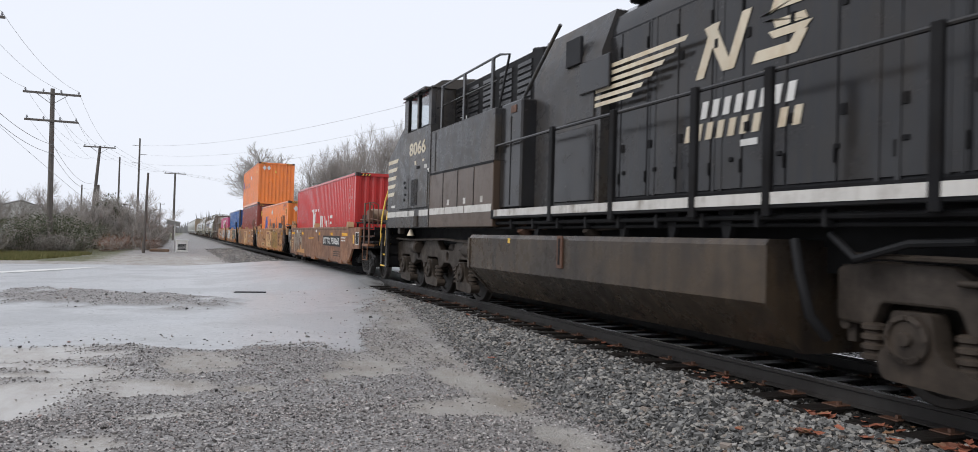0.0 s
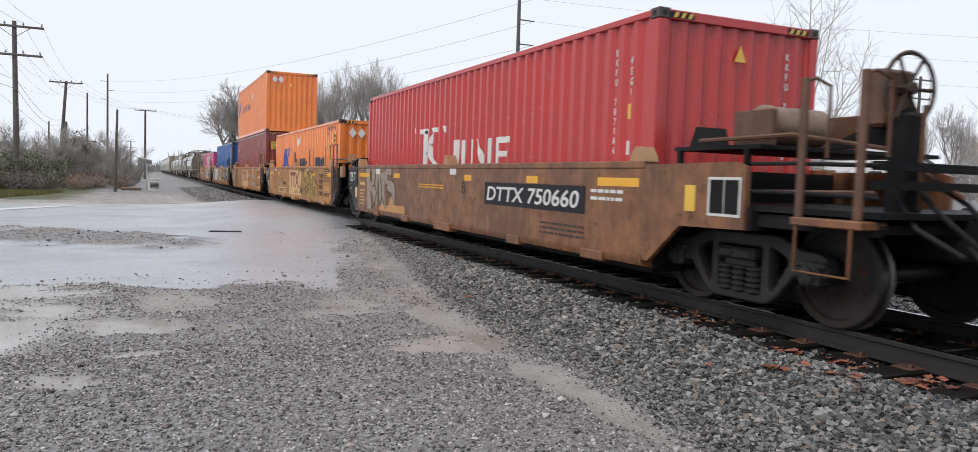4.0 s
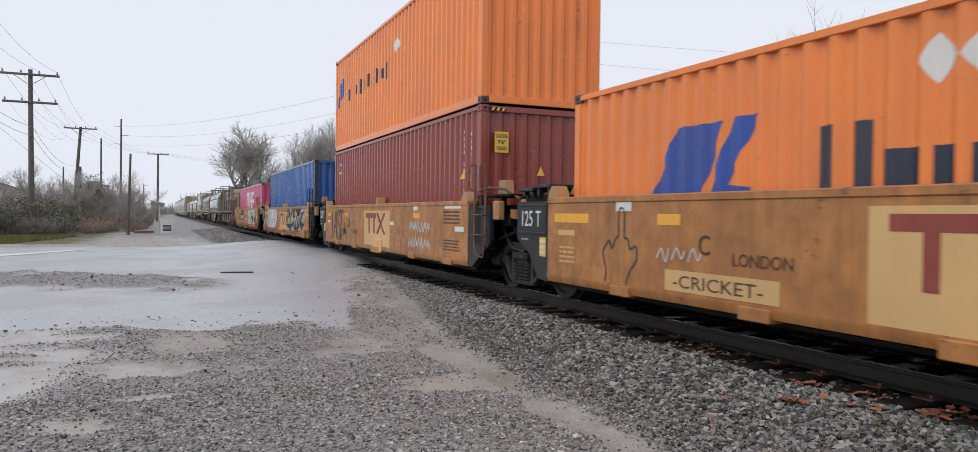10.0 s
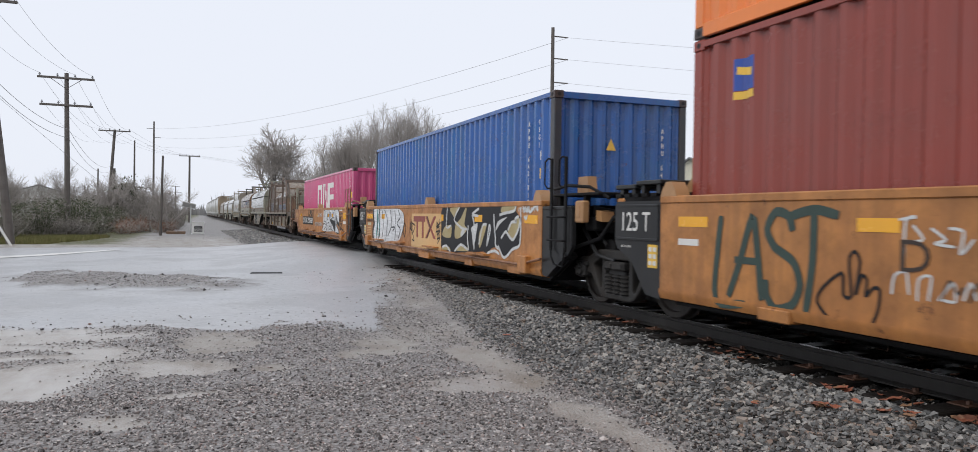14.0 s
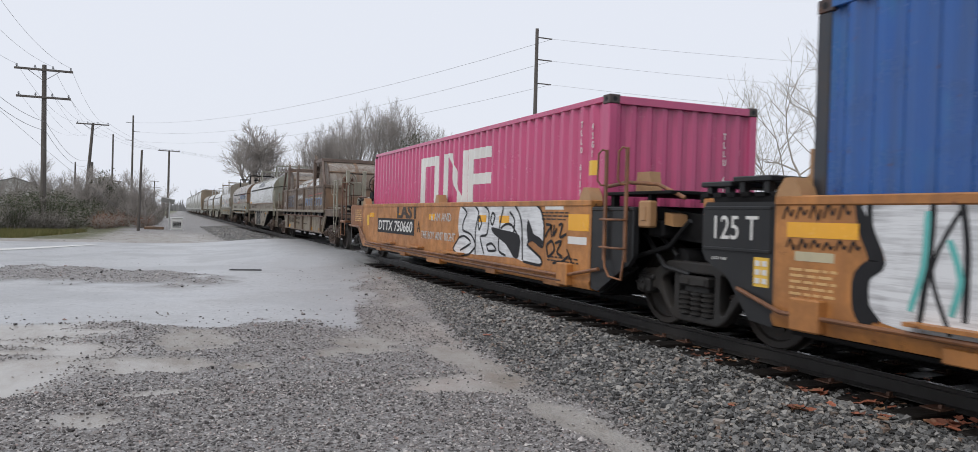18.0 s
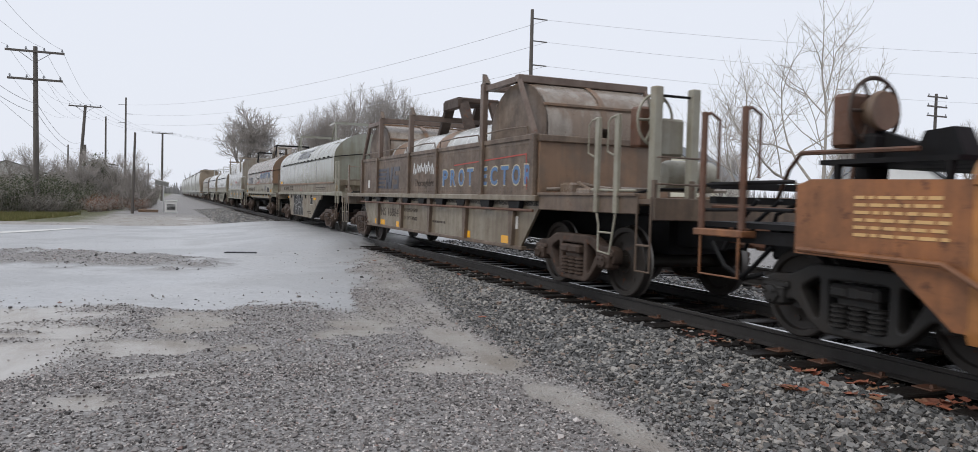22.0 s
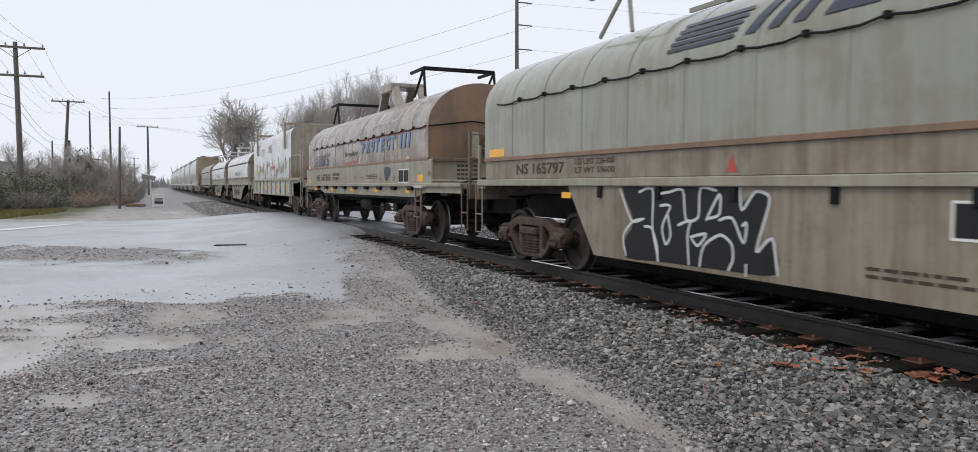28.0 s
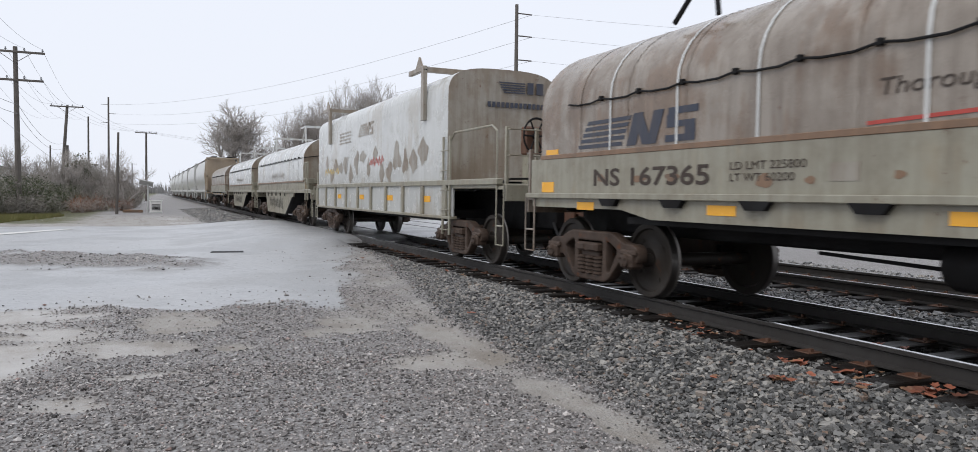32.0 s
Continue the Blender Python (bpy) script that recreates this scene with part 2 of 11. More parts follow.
def painted(name, col, dirt=(0.09, 0.06, 0.04), amount=0.5, streak=0.5, rust=0.0, rough=0.42, metal=0.0, big=0.8, bump=0.12, spec=0.5, patch=None, much=0.5):
    """Weathered paint on steel: faded patches, road dirt, vertical rain streaks and chips of rust."""
    m, nt, b = nodes_of(name)
    v = coords(nt)
    vs = coords(nt, (5.0, 5.0, 0.35))
    fade = noise_tex(nt, v, big, 5)
    base = mixed(nt, ramp(nt, fade, [(0.3, 0.0), (0.75, 1.0)]), col, tuple(min(1, c * 0.78 + 0.02) for c in col))
    if patch:
        # broad stains with ragged edges, and runs below them
        pn = mixed(nt, 0.35, noise_tex(nt, v, big * 0.9, 7, 0.62), noise_tex(nt, vs, 0.9, 4, 0.6))
        base = mixed(nt, ramp(nt, pn, [(0.62 - 0.24 * much, 0.0), (0.68 - 0.24 * much, 0.85)]), base, patch)
    st = ramp(nt, noise_tex(nt, vs, 1.6, 5, 0.65), [(0.48 - 0.06 * streak, 0.0), (0.85, 1.0)])
    base = mixed(nt, mixed(nt, 1 - streak, st, (0, 0, 0)), base, dirt)
    gr = ramp(nt, noise_tex(nt, v, 2.7, 8, 0.72), [(0.62 - 0.28 * amount, 0.0), (0.95 - 0.2 * amount, 1.0)])
    base = mixed(nt, mixed(nt, 1 - min(1, amount + 0.2), gr, (0, 0, 0)), base, dirt)
    ro = rough
    if rust > 0:
        ru = ramp(nt, noise_tex(nt, v, 6.0, 9, 0.75), [(0.66 - 0.2 * rust, 0.0), (0.72 - 0.18 * rust, 1.0)])
        rc = mixed(nt, noise_tex(nt, v, 30, 3), (0.055, 0.022, 0.012), (0.15, 0.055, 0.022))
        base = mixed(nt, ru, base, rc)
    nt.links.new(base, b.inputs["Base Color"])
    rr = nt.nodes.new("ShaderNodeMapRange")
    rr.inputs["To Min"].default_value, rr.inputs["To Max"].default_value = max(0.08, ro - 0.14), min(1, ro + 0.22)
    nt.links.new(gr, rr.inputs["Value"])
    nt.links.new(rr.outputs["Result"], b.inputs["Roughness"])
    b.inputs["Metallic"].default_value = metal
    b.inputs["Specular IOR Level"].default_value = spec
    if bump:
        bumped(nt, b, noise_tex(nt, v, 14.0, 6, 0.65), bump, 0.01)
    return m


def plain(name, col, rough=0.6, metal=0.0, var=0.25, scale=6.0, bump=0.2, spec=0.5):
    """A simple worn surface with grain at two scales."""
    m, nt, b = nodes_of(name)
    v = coords(nt)
    n1, n2 = noise_tex(nt, v, scale, 6), noise_tex(nt, v, scale * 9, 3)
    c = mixed(nt, n1, tuple(x * (1 - var) for x in col), tuple(min(1, x * (1 + var)) for x in col))
    c = mixed(nt, mixed(nt, 0.75, n2, (0, 0, 0)), c, tuple(x * 0.5 for x in col))
    nt.links.new(c, b.inputs["Base Color"])
    b.inputs["Roughness"].default_value, b.inputs["Metallic"].default_value = rough, metal
    b.inputs["Specular IOR Level"].default_value = spec
    if bump:
        bumped(nt, b, n2, bump, 0.008)
    return m


def islands(name, stops, rough=0.6, spread=0.12, bump=0.3, scale=40.0):
    """Many loose pieces in one mesh, each with its own shade."""
    m, nt, b = nodes_of(name)
    g = nt.nodes.new("ShaderNodeNewGeometry")
    c = ramp(nt, g.outputs["Random Per Island"], stops)
    v = coords(nt)
    n = noise_tex(nt, v, scale, 4)
    c = mixed(nt, 0.35, c, n, "OVERLAY")
    nt.links.new(c, b.inputs["Base Color"])
    b.inputs["Roughness"].default_value = rough
    bumped(nt, b, n, bump, 0.006)
    return m


M_RED = painted("red_container_paint", (0.52, 0.036, 0.033), amount=0.16, streak=0.18, rough=0.36, dirt=(0.2, 0.04, 0.035))
M_ORANGE = painted("orange_container_paint", (0.85, 0.235, 0.045), amount=0.16, streak=0.25, rough=0.38, dirt=(0.38, 0.11, 0.03), rust=0.12)
M_MAROON = painted("maroon_container_paint", (0.262, 0.046, 0.031), amount=0.2, streak=0.3, rough=0.4, dirt=(0.1, 0.04, 0.03))
M_BLUE = painted("blue_container_paint", (0.016, 0.1, 0.36), amount=0.45, streak=0.85, rough=0.36, dirt=(0.05, 0.09, 0.19), rust=0.24, patch=(0.022, 0.12, 0.33), much=0.4)
M_PINK = painted("pink_container_paint", (0.54, 0.08, 0.195), amount=0.2, streak=0.35, rough=0.36, dirt=(0.35, 0.04, 0.13))
M_POST_DARK = painted("dark_corner_paint", (0.025, 0.03, 0.04), rough=0.5)
M_CASTING = painted("worn_corner_casting", (0.05, 0.03, 0.025), amount=0.5, rough=0.5, rust=0.4, dirt=(0.03, 0.022, 0.018))
M_BOXROOF = plain("container_roof", (0.3, 0.24, 0.2), 0.5)
M_TTX = painted("yellow_car_paint", (0.52, 0.215, 0.053), amount=0.8, streak=0.75, rough=0.5, dirt=(0.2, 0.088, 0.032), rust=0.25, patch=(0.4, 0.165, 0.05), much=0.5)
M_TTX_OLD = painted("brown_car_paint", (0.3, 0.12, 0.042), amount=0.9, streak=0.85, rough=0.5, dirt=(0.1, 0.05, 0.03), rust=0.5, patch=(0.19, 0.08, 0.032), much=0.5)
M_TTX_END = painted("rust_stained_yellow_paint", (0.36, 0.135, 0.042), amount=0.9, streak=0.85, rough=0.45, dirt=(0.13, 0.06, 0.03), rust=0.5, patch=(0.24, 0.095, 0.035), much=0.5)
M_TTX_PALE = painted("pale_yellow_panel", (0.66, 0.41, 0.17), amount=0.25, streak=0.3, rough=0.5, dirt=(0.4, 0.22, 0.09))
# grimy steel; the shade of recesses and undersides is put into its black
M_DARK = painted("grimy_shade_black_steel", (0.007, 0.007, 0.008), amount=0.5, streak=0.3, rough=0.65, dirt=(0.016, 0.013, 0.011), spec=0.08)
M_BLACKBOX = painted("black_end_paint", (0.015, 0.016, 0.018), amount=0.4, streak=0.6, rough=0.42, dirt=(0.034, 0.029, 0.025), spec=0.25)
M_RUST = painted("rusty_steel", (0.14, 0.06, 0.03), amount=0.8, rust=0.7, rough=0.65, dirt=(0.06, 0.035, 0.025))
M_TRUCK = painted("brown_truck_casting", (0.075, 0.05, 0.037), amount=0.8, rust=0.35, rough=0.6, dirt=(0.03, 0.022, 0.018), bump=0.3, spec=0.2)
M_TRUCK_DK = painted("black_truck_casting", (0.024, 0.023, 0.022), amount=0.6, rough=0.55, dirt=(0.04, 0.032, 0.026), bump=0.3, spec=0.2)
M_WHEEL = painted("wheel_steel", (0.034, 0.028, 0.024), amount=0.7, rust=0.3, rough=0.55, dirt=(0.03, 0.025, 0.02), spec=0.2)
M_TREAD = plain("wheel_rim_steel", (0.16, 0.15, 0.14), 0.42, 0.9, 0.1)
M_LOCO = painted("black_engine_paint", (0.014, 0.014, 0.016), amount=0.45, streak=0.8, rough=0.3, dirt=(0.034, 0.028, 0.023), spec=0.4, patch=(0.026, 0.023, 0.021), much=0.4)
M_LOCO_GREY = painted("sooty_cab_paint", (0.036, 0.036, 0.038), amount=0.6, streak=0.7, rough=0.4, dirt=(0.066, 0.054, 0.043), spec=0.3, patch=(0.062, 0.052, 0.042), much=0.5)
M_LOCO_DUST = painted("dusty_lower_paint", (0.088, 0.055, 0.034), amount=0.5, streak=0.6, rough=0.45, dirt=(0.05, 0.037, 0.028))
M_TANK = painted("dusty_fuel_tank", (0.075, 0.053, 0.034), amount=0.6, streak=1.0, rough=0.38, dirt=(0.02, 0.016, 0.014), spec=0.3, patch=(0.042, 0.034, 0.028), much=0.55)
M_LTRUCK = painted("dusty_engine_truck", (0.058, 0.044, 0.033), amount=0.85, streak=0.5, rough=0.6, dirt=(0.016, 0.013, 0.011), bump=0.3, spec=0.2)
M_GOLD = painted("faded_white_paint", (0.66, 0.58, 0.44), amount=0.5, streak=0.5, dirt=(0.4, 0.26, 0.12), rough=0.5, bump=0)
M_STRIPE = painted("dirty_white_stripe", (0.62, 0.6, 0.56), amount=0.5, streak=0.4, dirt=(0.2, 0.17, 0.14), rough=0.5, bump=0, patch=(0.2, 0.165, 0.13), much=0.3)
M_WHITE = painted("white_marking", (0.72, 0.71, 0.68), amount=0.25, streak=0.25, dirt=(0.4, 0.37, 0.33), rough=0.5, bump=0)
M_YELLOWREF = painted("yellow_reflector", (0.86, 0.42, 0.03), amount=0.15, streak=0.1, rough=0.4, bump=0, dirt=(0.5, 0.25, 0.04))
M_YELLOWTAPE = painted("yellow_safety_paint", (0.8, 0.5, 0.06), amount=0.2, streak=0.1, rough=0.45, bump=0, dirt=(0.4, 0.25, 0.06))
M_STENCIL = plain("dark_stencil", (0.045, 0.03, 0.022), 0.6, bump=0)
M_INK = plain("black_spray_paint", (0.016, 0.016, 0.018), 0.55, var=0.4, bump=0, spec=0.25)
M_NAVY = painted("navy_lettering", (0.012, 0.02, 0.045), amount=0.2, rough=0.45, bump=0)
M_LOGOBLUE = painted("blue_lettering", (0.02, 0.07, 0.36), amount=0.15, rough=0.4, bump=0)
M_TTXRED = painted("red_lettering", (0.25, 0.035, 0.025), amount=0.4, rough=0.5, bump=0, dirt=(0.3, 0.12, 0.06))
M_SPRAYWHITE = painted("white_spray_paint", (0.62, 0.63, 0.62), amount=0.35, streak=0.3, dirt=(0.33, 0.33, 0.33), rough=0.4, bump=0)
M_SPRAYGREY = painted("grey_spray_paint", (0.3, 0.25, 0.2), amount=0.6, streak=0.4, dirt=(0.3, 0.14, 0.055), rough=0.5, bump=0)
M_SPRAYYEL = painted("yellow_spray_paint", (0.62, 0.42, 0.03), amount=0.5, streak=0.4, dirt=(0.4, 0.19, 0.045), rough=0.5, bump=0)
M_SPRAYTEAL = plain("teal_spray_paint", (0.12, 0.45, 0.42), 0.5, bump=0)
M_SPRAYGREEN = plain("dark_green_spray_paint", (0.035, 0.06, 0.05), 0.55, var=0.4, bump=0)
M_SPRAYBLUE = painted("faded_blue_lettering", (0.05, 0.17, 0.38), amount=0.6, streak=0.6, dirt=(0.15, 0.15, 0.17), rough=0.5, bump=0)
M_SPRAYRED = plain("red_line_paint", (0.42, 0.06, 0.045), 0.5, bump=0)
M_RAILSIDE = painted("wet_rail_steel", (0.036, 0.033, 0.031), amount=0.4, streak=0.6, rough=0.45, dirt=(0.02, 0.017, 0.015), spec=0.25, bump=0.1)
M_RAILTOP = plain("worn_rail_head", (0.42, 0.42, 0.43), 0.16, 1.0, 0.08, bump=0.03)
# creosote brown, darkened further to carry the shade under the cars
M_TIE = painted("wet_creosote_tie_shaded", (0.009, 0.0065, 0.005), amount=0.5, rough=0.5, dirt=(0.018, 0.0125, 0.01), bump=0.6, spec=0.1)
M_POLE = painted("weathered_pole_wood", (0.11, 0.095, 0.082), amount=0.5, streak=0.9, rough=0.75, dirt=(0.05, 0.043, 0.038), bump=0.4)
M_BROWNLINE = plain("dark_brown_spray_line", (0.075, 0.042, 0.026), 0.6, var=0.5, bump=0)
M_GREYLINE = plain("dark_grey_spray_line", (0.1, 0.105, 0.11), 0.6, var=0.5, bump=0)
M_REPAINT = painted("fresh_yellow_brown_paint", (0.55, 0.26, 0.065), amount=0.15, streak=0.2, dirt=(0.4, 0.17, 0.045), rough=0.5, bump=0)
M_OLIVE = painted("olive_white_spray", (0.4, 0.33, 0.16), amount=0.6, streak=0.5, dirt=(0.3, 0.2, 0.05), rough=0.5, big=3.0, bump=0)
M_PALEPATCH = painted("pale_peeled_patch", (0.52, 0.46, 0.3), amount=0.4, streak=0.4, dirt=(0.3, 0.26, 0.2), rough=0.6, bump=0)
M_GUIDE = painted("tan_worn_guide", (0.42, 0.23, 0.1), amount=0.5, streak=0.4, dirt=(0.22, 0.12, 0.06), rough=0.5)
M_FRAME = painted("rust_brown_frame", (0.15, 0.105, 0.08), amount=0.7, streak=0.7, dirt=(0.075, 0.05, 0.038), rough=0.55, rust=0.35)


def rolled(name, under, over, low, high):
    """Paint laid on in level strokes, thin enough to show what is under it."""
    m, nt, b = nodes_of(name)
    n = noise_tex(nt, coords(nt, (1.0, 0.9, 16.0)), 1.6, 5, 0.7)
    p = noise_tex(nt, coords(nt), 2.2, 5)
    a = mixed(nt, 0.4, n, p)
    nt.links.new(mixed(nt, ramp(nt, a, [(low, 0.0), (high, 1.0)]), under, over), b.inputs["Base Color"])
    b.inputs["Roughness"].default_value = 0.5
    return m


M_MUSTARD = rolled("mustard_spray_fill", (0.27, 0.125, 0.04), (0.46, 0.3, 0.02), 0.42, 0.62)
M_SILVER = rolled("silver_spray_fill", (0.36, 0.36, 0.37), (0.68, 0.69, 0.7), 0.36, 0.56)
M_WIRE = plain("black_cable", (0.014, 0.014, 0.015), 0.55, bump=0, spec=0.2)
# wires paled in their base colour to imitate haze
M_LINE = plain("haze_paled_overhead_line", (0.26, 0.26, 0.27), 0.6, bump=0)
M_CERAMIC = plain("grey_insulator", (0.3, 0.31, 0.33), 0.25, bump=0)
M_BARK = plain("grey_bark", (0.22, 0.2, 0.185), 0.85, 0, 0.35, 3.0)
# twig brown lightened so that the colour itself holds the distance haze
M_TWIG = plain("haze_paled_twigs", (0.36, 0.33, 0.305), 0.85, 0, 0.3, 2.0, 0)
M_PALEBARK = plain("pale_bark", (0.36, 0.33, 0.29), 0.8, 0, 0.35, 2.0)
M_GALV = painted("grey_painted_metal", (0.5, 0.51, 0.5), amount=0.3, rough=0.45, dirt=(0.3, 0.3, 0.28))
M_GLASS, _nt, _b = nodes_of("cab_glass")
_b.inputs["Base Color"].default_value = (0.55, 0.6, 0.62, 1)
_b.inputs["Roughness"].default_value = 0.02
_b.inputs["Transmission Weight"].default_value = 1.0
M_COIL = painted("grey_car_paint", (0.305, 0.28, 0.235), amount=0.55, streak=0.85, rough=0.42, dirt=(0.15, 0.11, 0.075), rust=0.2, patch=(0.21, 0.165, 0.12), much=0.6)
M_BELLY = painted("rust_run_paint", (0.26, 0.228, 0.172), amount=0.55, streak=1.0, rough=0.45, dirt=(0.105, 0.07, 0.042), rust=0.1, patch=(0.172, 0.14, 0.098), much=0.55)
M_COIL_GREEN = painted("grey_green_hood", (0.27, 0.278, 0.232), amount=0.4, streak=0.7, rough=0.26, dirt=(0.18, 0.155, 0.11), patch=(0.205, 0.2, 0.155), much=0.5)
M_COIL_BROWN = painted("brown_grimed_paint", (0.15, 0.1, 0.066), amount=0.8, streak=0.9, rough=0.55, dirt=(0.06, 0.046, 0.036), rust=0.3, patch=(0.19, 0.135, 0.092), much=0.5)
M_COIL_TAN = painted("brown_grimed_hood", (0.31, 0.272, 0.23), amount=0.65, streak=0.9, rough=0.36, dirt=(0.12, 0.09, 0.068), rust=0.15, patch=(0.19, 0.132, 0.092), much=0.55)
M_COIL_RUST = painted("rust_brown_end", (0.22, 0.13, 0.075), amount=0.5, streak=0.5, rough=0.55, dirt=(0.12, 0.075, 0.05), rust=0.2, patch=(0.14, 0.1, 0.07), much=0.5)
M_COIL_WHITE = painted("pale_grey_hood", (0.55, 0.56, 0.55), amount=0.4, streak=0.6, rough=0.35, dirt=(0.33, 0.33, 0.3), patch=(0.4, 0.38, 0.34), much=0.4)
M_HOPPER = painted("pale_grey_hopper", (0.5, 0.5, 0.48), amount=0.3, streak=0.5, rough=0.42, dirt=(0.33, 0.32, 0.29))
M_HOPPER_TAN = painted("tan_hopper_end", (0.36, 0.29, 0.21), amount=0.4, streak=0.5, rough=0.5, dirt=(0.26, 0.18, 0.11))
M_SILL = painted("pale_sill_paint", (0.3, 0.287, 0.225), amount=0.6, streak=0.8, rough=0.42, dirt=(0.15, 0.125, 0.09), rust=0.15, patch=(0.27, 0.235, 0.17), much=0.4)

# ---- ground ----
def steps(*runs):
    """Grid lines: (from, to, count) runs, end to end."""
    out = []
    for a, b, n in runs:
        out += list(np.linspace(a, b, n, endpoint=False))
    return np.array(out + [runs[-1][1]])


def lattice(x, y, seed):
    """Smooth value noise on arrays, 0 to 1."""
    r = np.random.default_rng(seed)
    t = r.random((64, 64))
    xi, yi = np.floor(x).astype(int), np.floor(y).astype(int)
    u, w = x - xi, y - yi
    u, w = u * u * (3 - 2 * u), w * w * (3 - 2 * w)
    a, b = t[xi % 64, yi % 64], t[(xi + 1) % 64, yi % 64]
    c, d = t[xi % 64, (yi + 1) % 64], t[(xi + 1) % 64, (yi + 1) % 64]
    return (a * (1 - u) + b * u) * (1 - w) + (c * (1 - u) + d * u) * w


def fractal(x, y, scale, seed, octaves=5, gain=0.55):
    s, a, tot = 0, 1.0, 0
    for k in range(octaves):
        s = s + a * lattice(x * scale * 2 ** k + 13.7 * k, y * scale * 2 ** k + 7.1 * k, seed + k)
        tot += a
        a *= gain
    return s / tot


def smooth(a, b, x):
    t = np.clip((x - a) / (b - a), 0, 1)
    return t * t * (3 - 2 * t)


PANS = [(0.35, 9.5, 0.3, 0.55), (0.85, 7.8, 0.22, 0.22), (2.25, 8.9, 0.36, 0.42), (0.0, 6.8, 0.24, 0.14), (-0.5, 6.0, 0.26, 0.22), (2.6, 6.4, 0.5, 0.3), (-0.1, 8.1, 0.42, 0.35), (2.85, 5.2, 0.13, 0.6), (2.88, 4.3, 0.1, 0.4), (2.95, 7.6, 0.16, 0.7)]


def ballast_edge(y):
    """Where the lot ends and the ballast begins."""
    return np.interp(y, [-10, 3.5, 4.5, 6.0, 8.2, 9.4, 13.1, 17.9, 20.5, 23, 36, 40], [2.9, 2.95, 3.08, 3.12, 3.32, 3.42, 4.1, 4.85, 5.45, 5.6, 4.6, 2.4])


def road_masks(x, y):
    """How much of each surface lies at a place: asphalt, wet, mud, grass, ballast."""
    n1, n2, n3 = fractal(x, y, 0.5, 1), fractal(x, y, 1.7, 31), fractal(x, y, 0.9, 61)
    wob = (n1 - 0.5) * 2.0 + (n2 - 0.5) * 1.1
    near = np.interp(x, [-40, -6, -2.0, -0.6, 0.5, 2.4, 3.2, 4.2, 5.5, 7, 40], [17, 14, 11.5, 11.2, 10.7, 10.6, 13.0, 18.2, 20.6, 21.5, 24])
    far = np.interp(x, [-40, -6, 5, 20, 40], [36, 35.6, 36.2, 37, 38])
    sharp = smooth(3.5, 6.0, x) * 0.5
    soft = 0.25 + 1.3 * smooth(2.6, 3.4, x)
    asph = smooth(-1.0, 1.0, (y - near + wob * (1 - sharp) + smooth(2.6, 3.4, x) * (n2 - 0.5) * 4.0) / soft) * smooth(0.35, -0.35, y - far + (n2 - 0.5) * 1.2)
    # a tongue of loose gravel on the asphalt
    sx, sy = (x + 1.5) / 2.6, (y - 18.6 + 0.55 * (x + 1.2)) / 2.0
    strip = smooth(1.25, 0.75, np.sqrt(sx ** 2 + sy ** 2) + (n2 - 0.5) * 1.3)
    strip = np.where(x < -3.6, strip * 0.2, strip)
    asph = asph * (1 - strip)
    # pale slurry spread over the lot: a broad sheet towards the road, and shallow pans in the gravel
    streak = fractal(x * 0.45, y * 1.6, 1.1, 81)
    edge = np.interp(y, [6.4, 7.2, 9.0, 10.3, 12.0, 13.6, 15.5], [-2.2, -1.05, -0.6, -0.45, -0.35, -0.3, -0.6])
    left = smooth(0.35, -0.35, x - edge + wob * 0.45) * smooth(15.8, 13.8, y + wob) * smooth(6.2, 7.0, y + wob * 0.4) * (0.15 + 0.85 * smooth(0.36, 0.54, streak))
    pans = 0.0 * x
    for cx, cy, rx, ry in PANS:
        pans = np.maximum(pans, smooth(1.25, 0.7, np.sqrt(((x - cx) / rx) ** 2 + ((y - cy) / ry) ** 2) * 0.8 + (n2 - 0.5) * 2.6 + (streak - 0.5) * 1.6))
    border = ballast_edge(y)
    rut = np.exp(-((x - border + 0.2 + 0.08 * np.sin(y * 1.3)) / 0.16) ** 2) * smooth(10.5, 8.5, y) * smooth(2.5, 3.6, y) * smooth(0.3, 0.5, n1 * 0.4 + n2 * 0.6)
    apron = smooth(-0.1, 0.5, x - np.interp(y, [9, 11, 20], [1.9, 2.5, 4.2]) + (n1 - 0.5)) * smooth(0.2, -0.1, x - border) * smooth(8.2, 9.6, y + wob * 0.5) * smooth(21.5, 20.5, y) * (0.35 + 0.5 * smooth(0.4, 0.6, n2))
    mud = np.clip(np.maximum.reduce([left, pans * 0.9, rut * 0.6, apron * 0.7]), 0, 1) * (1 - asph) * smooth(0.12, -0.1, x - border)
    verge = smooth(35.5, 36.5, y) * smooth(56, 44, y) * smooth(3.2, 1.5, x)
    mud = np.clip(mud + verge * 0.8, 0, 1)
    wet = np.clip(asph * (0.6 + 0.35 * smooth(0.35, 0.6, n3)) + left * (1 - asph) * 0.75 + mud * 0.7 * smooth(0.5, 0.62, n3), 0, 1)
    grass = smooth(-2.6, -4.2, x + (n1 - 0.5) * 2 - 0.02 * (y - 38)) * smooth(38.5, 40.0, y + (n2 - 0.5) * 2)
    # mask between the rails: stained ground together with the train's painted shade
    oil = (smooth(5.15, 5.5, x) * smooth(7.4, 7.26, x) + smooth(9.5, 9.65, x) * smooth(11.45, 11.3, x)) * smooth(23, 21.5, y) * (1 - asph)
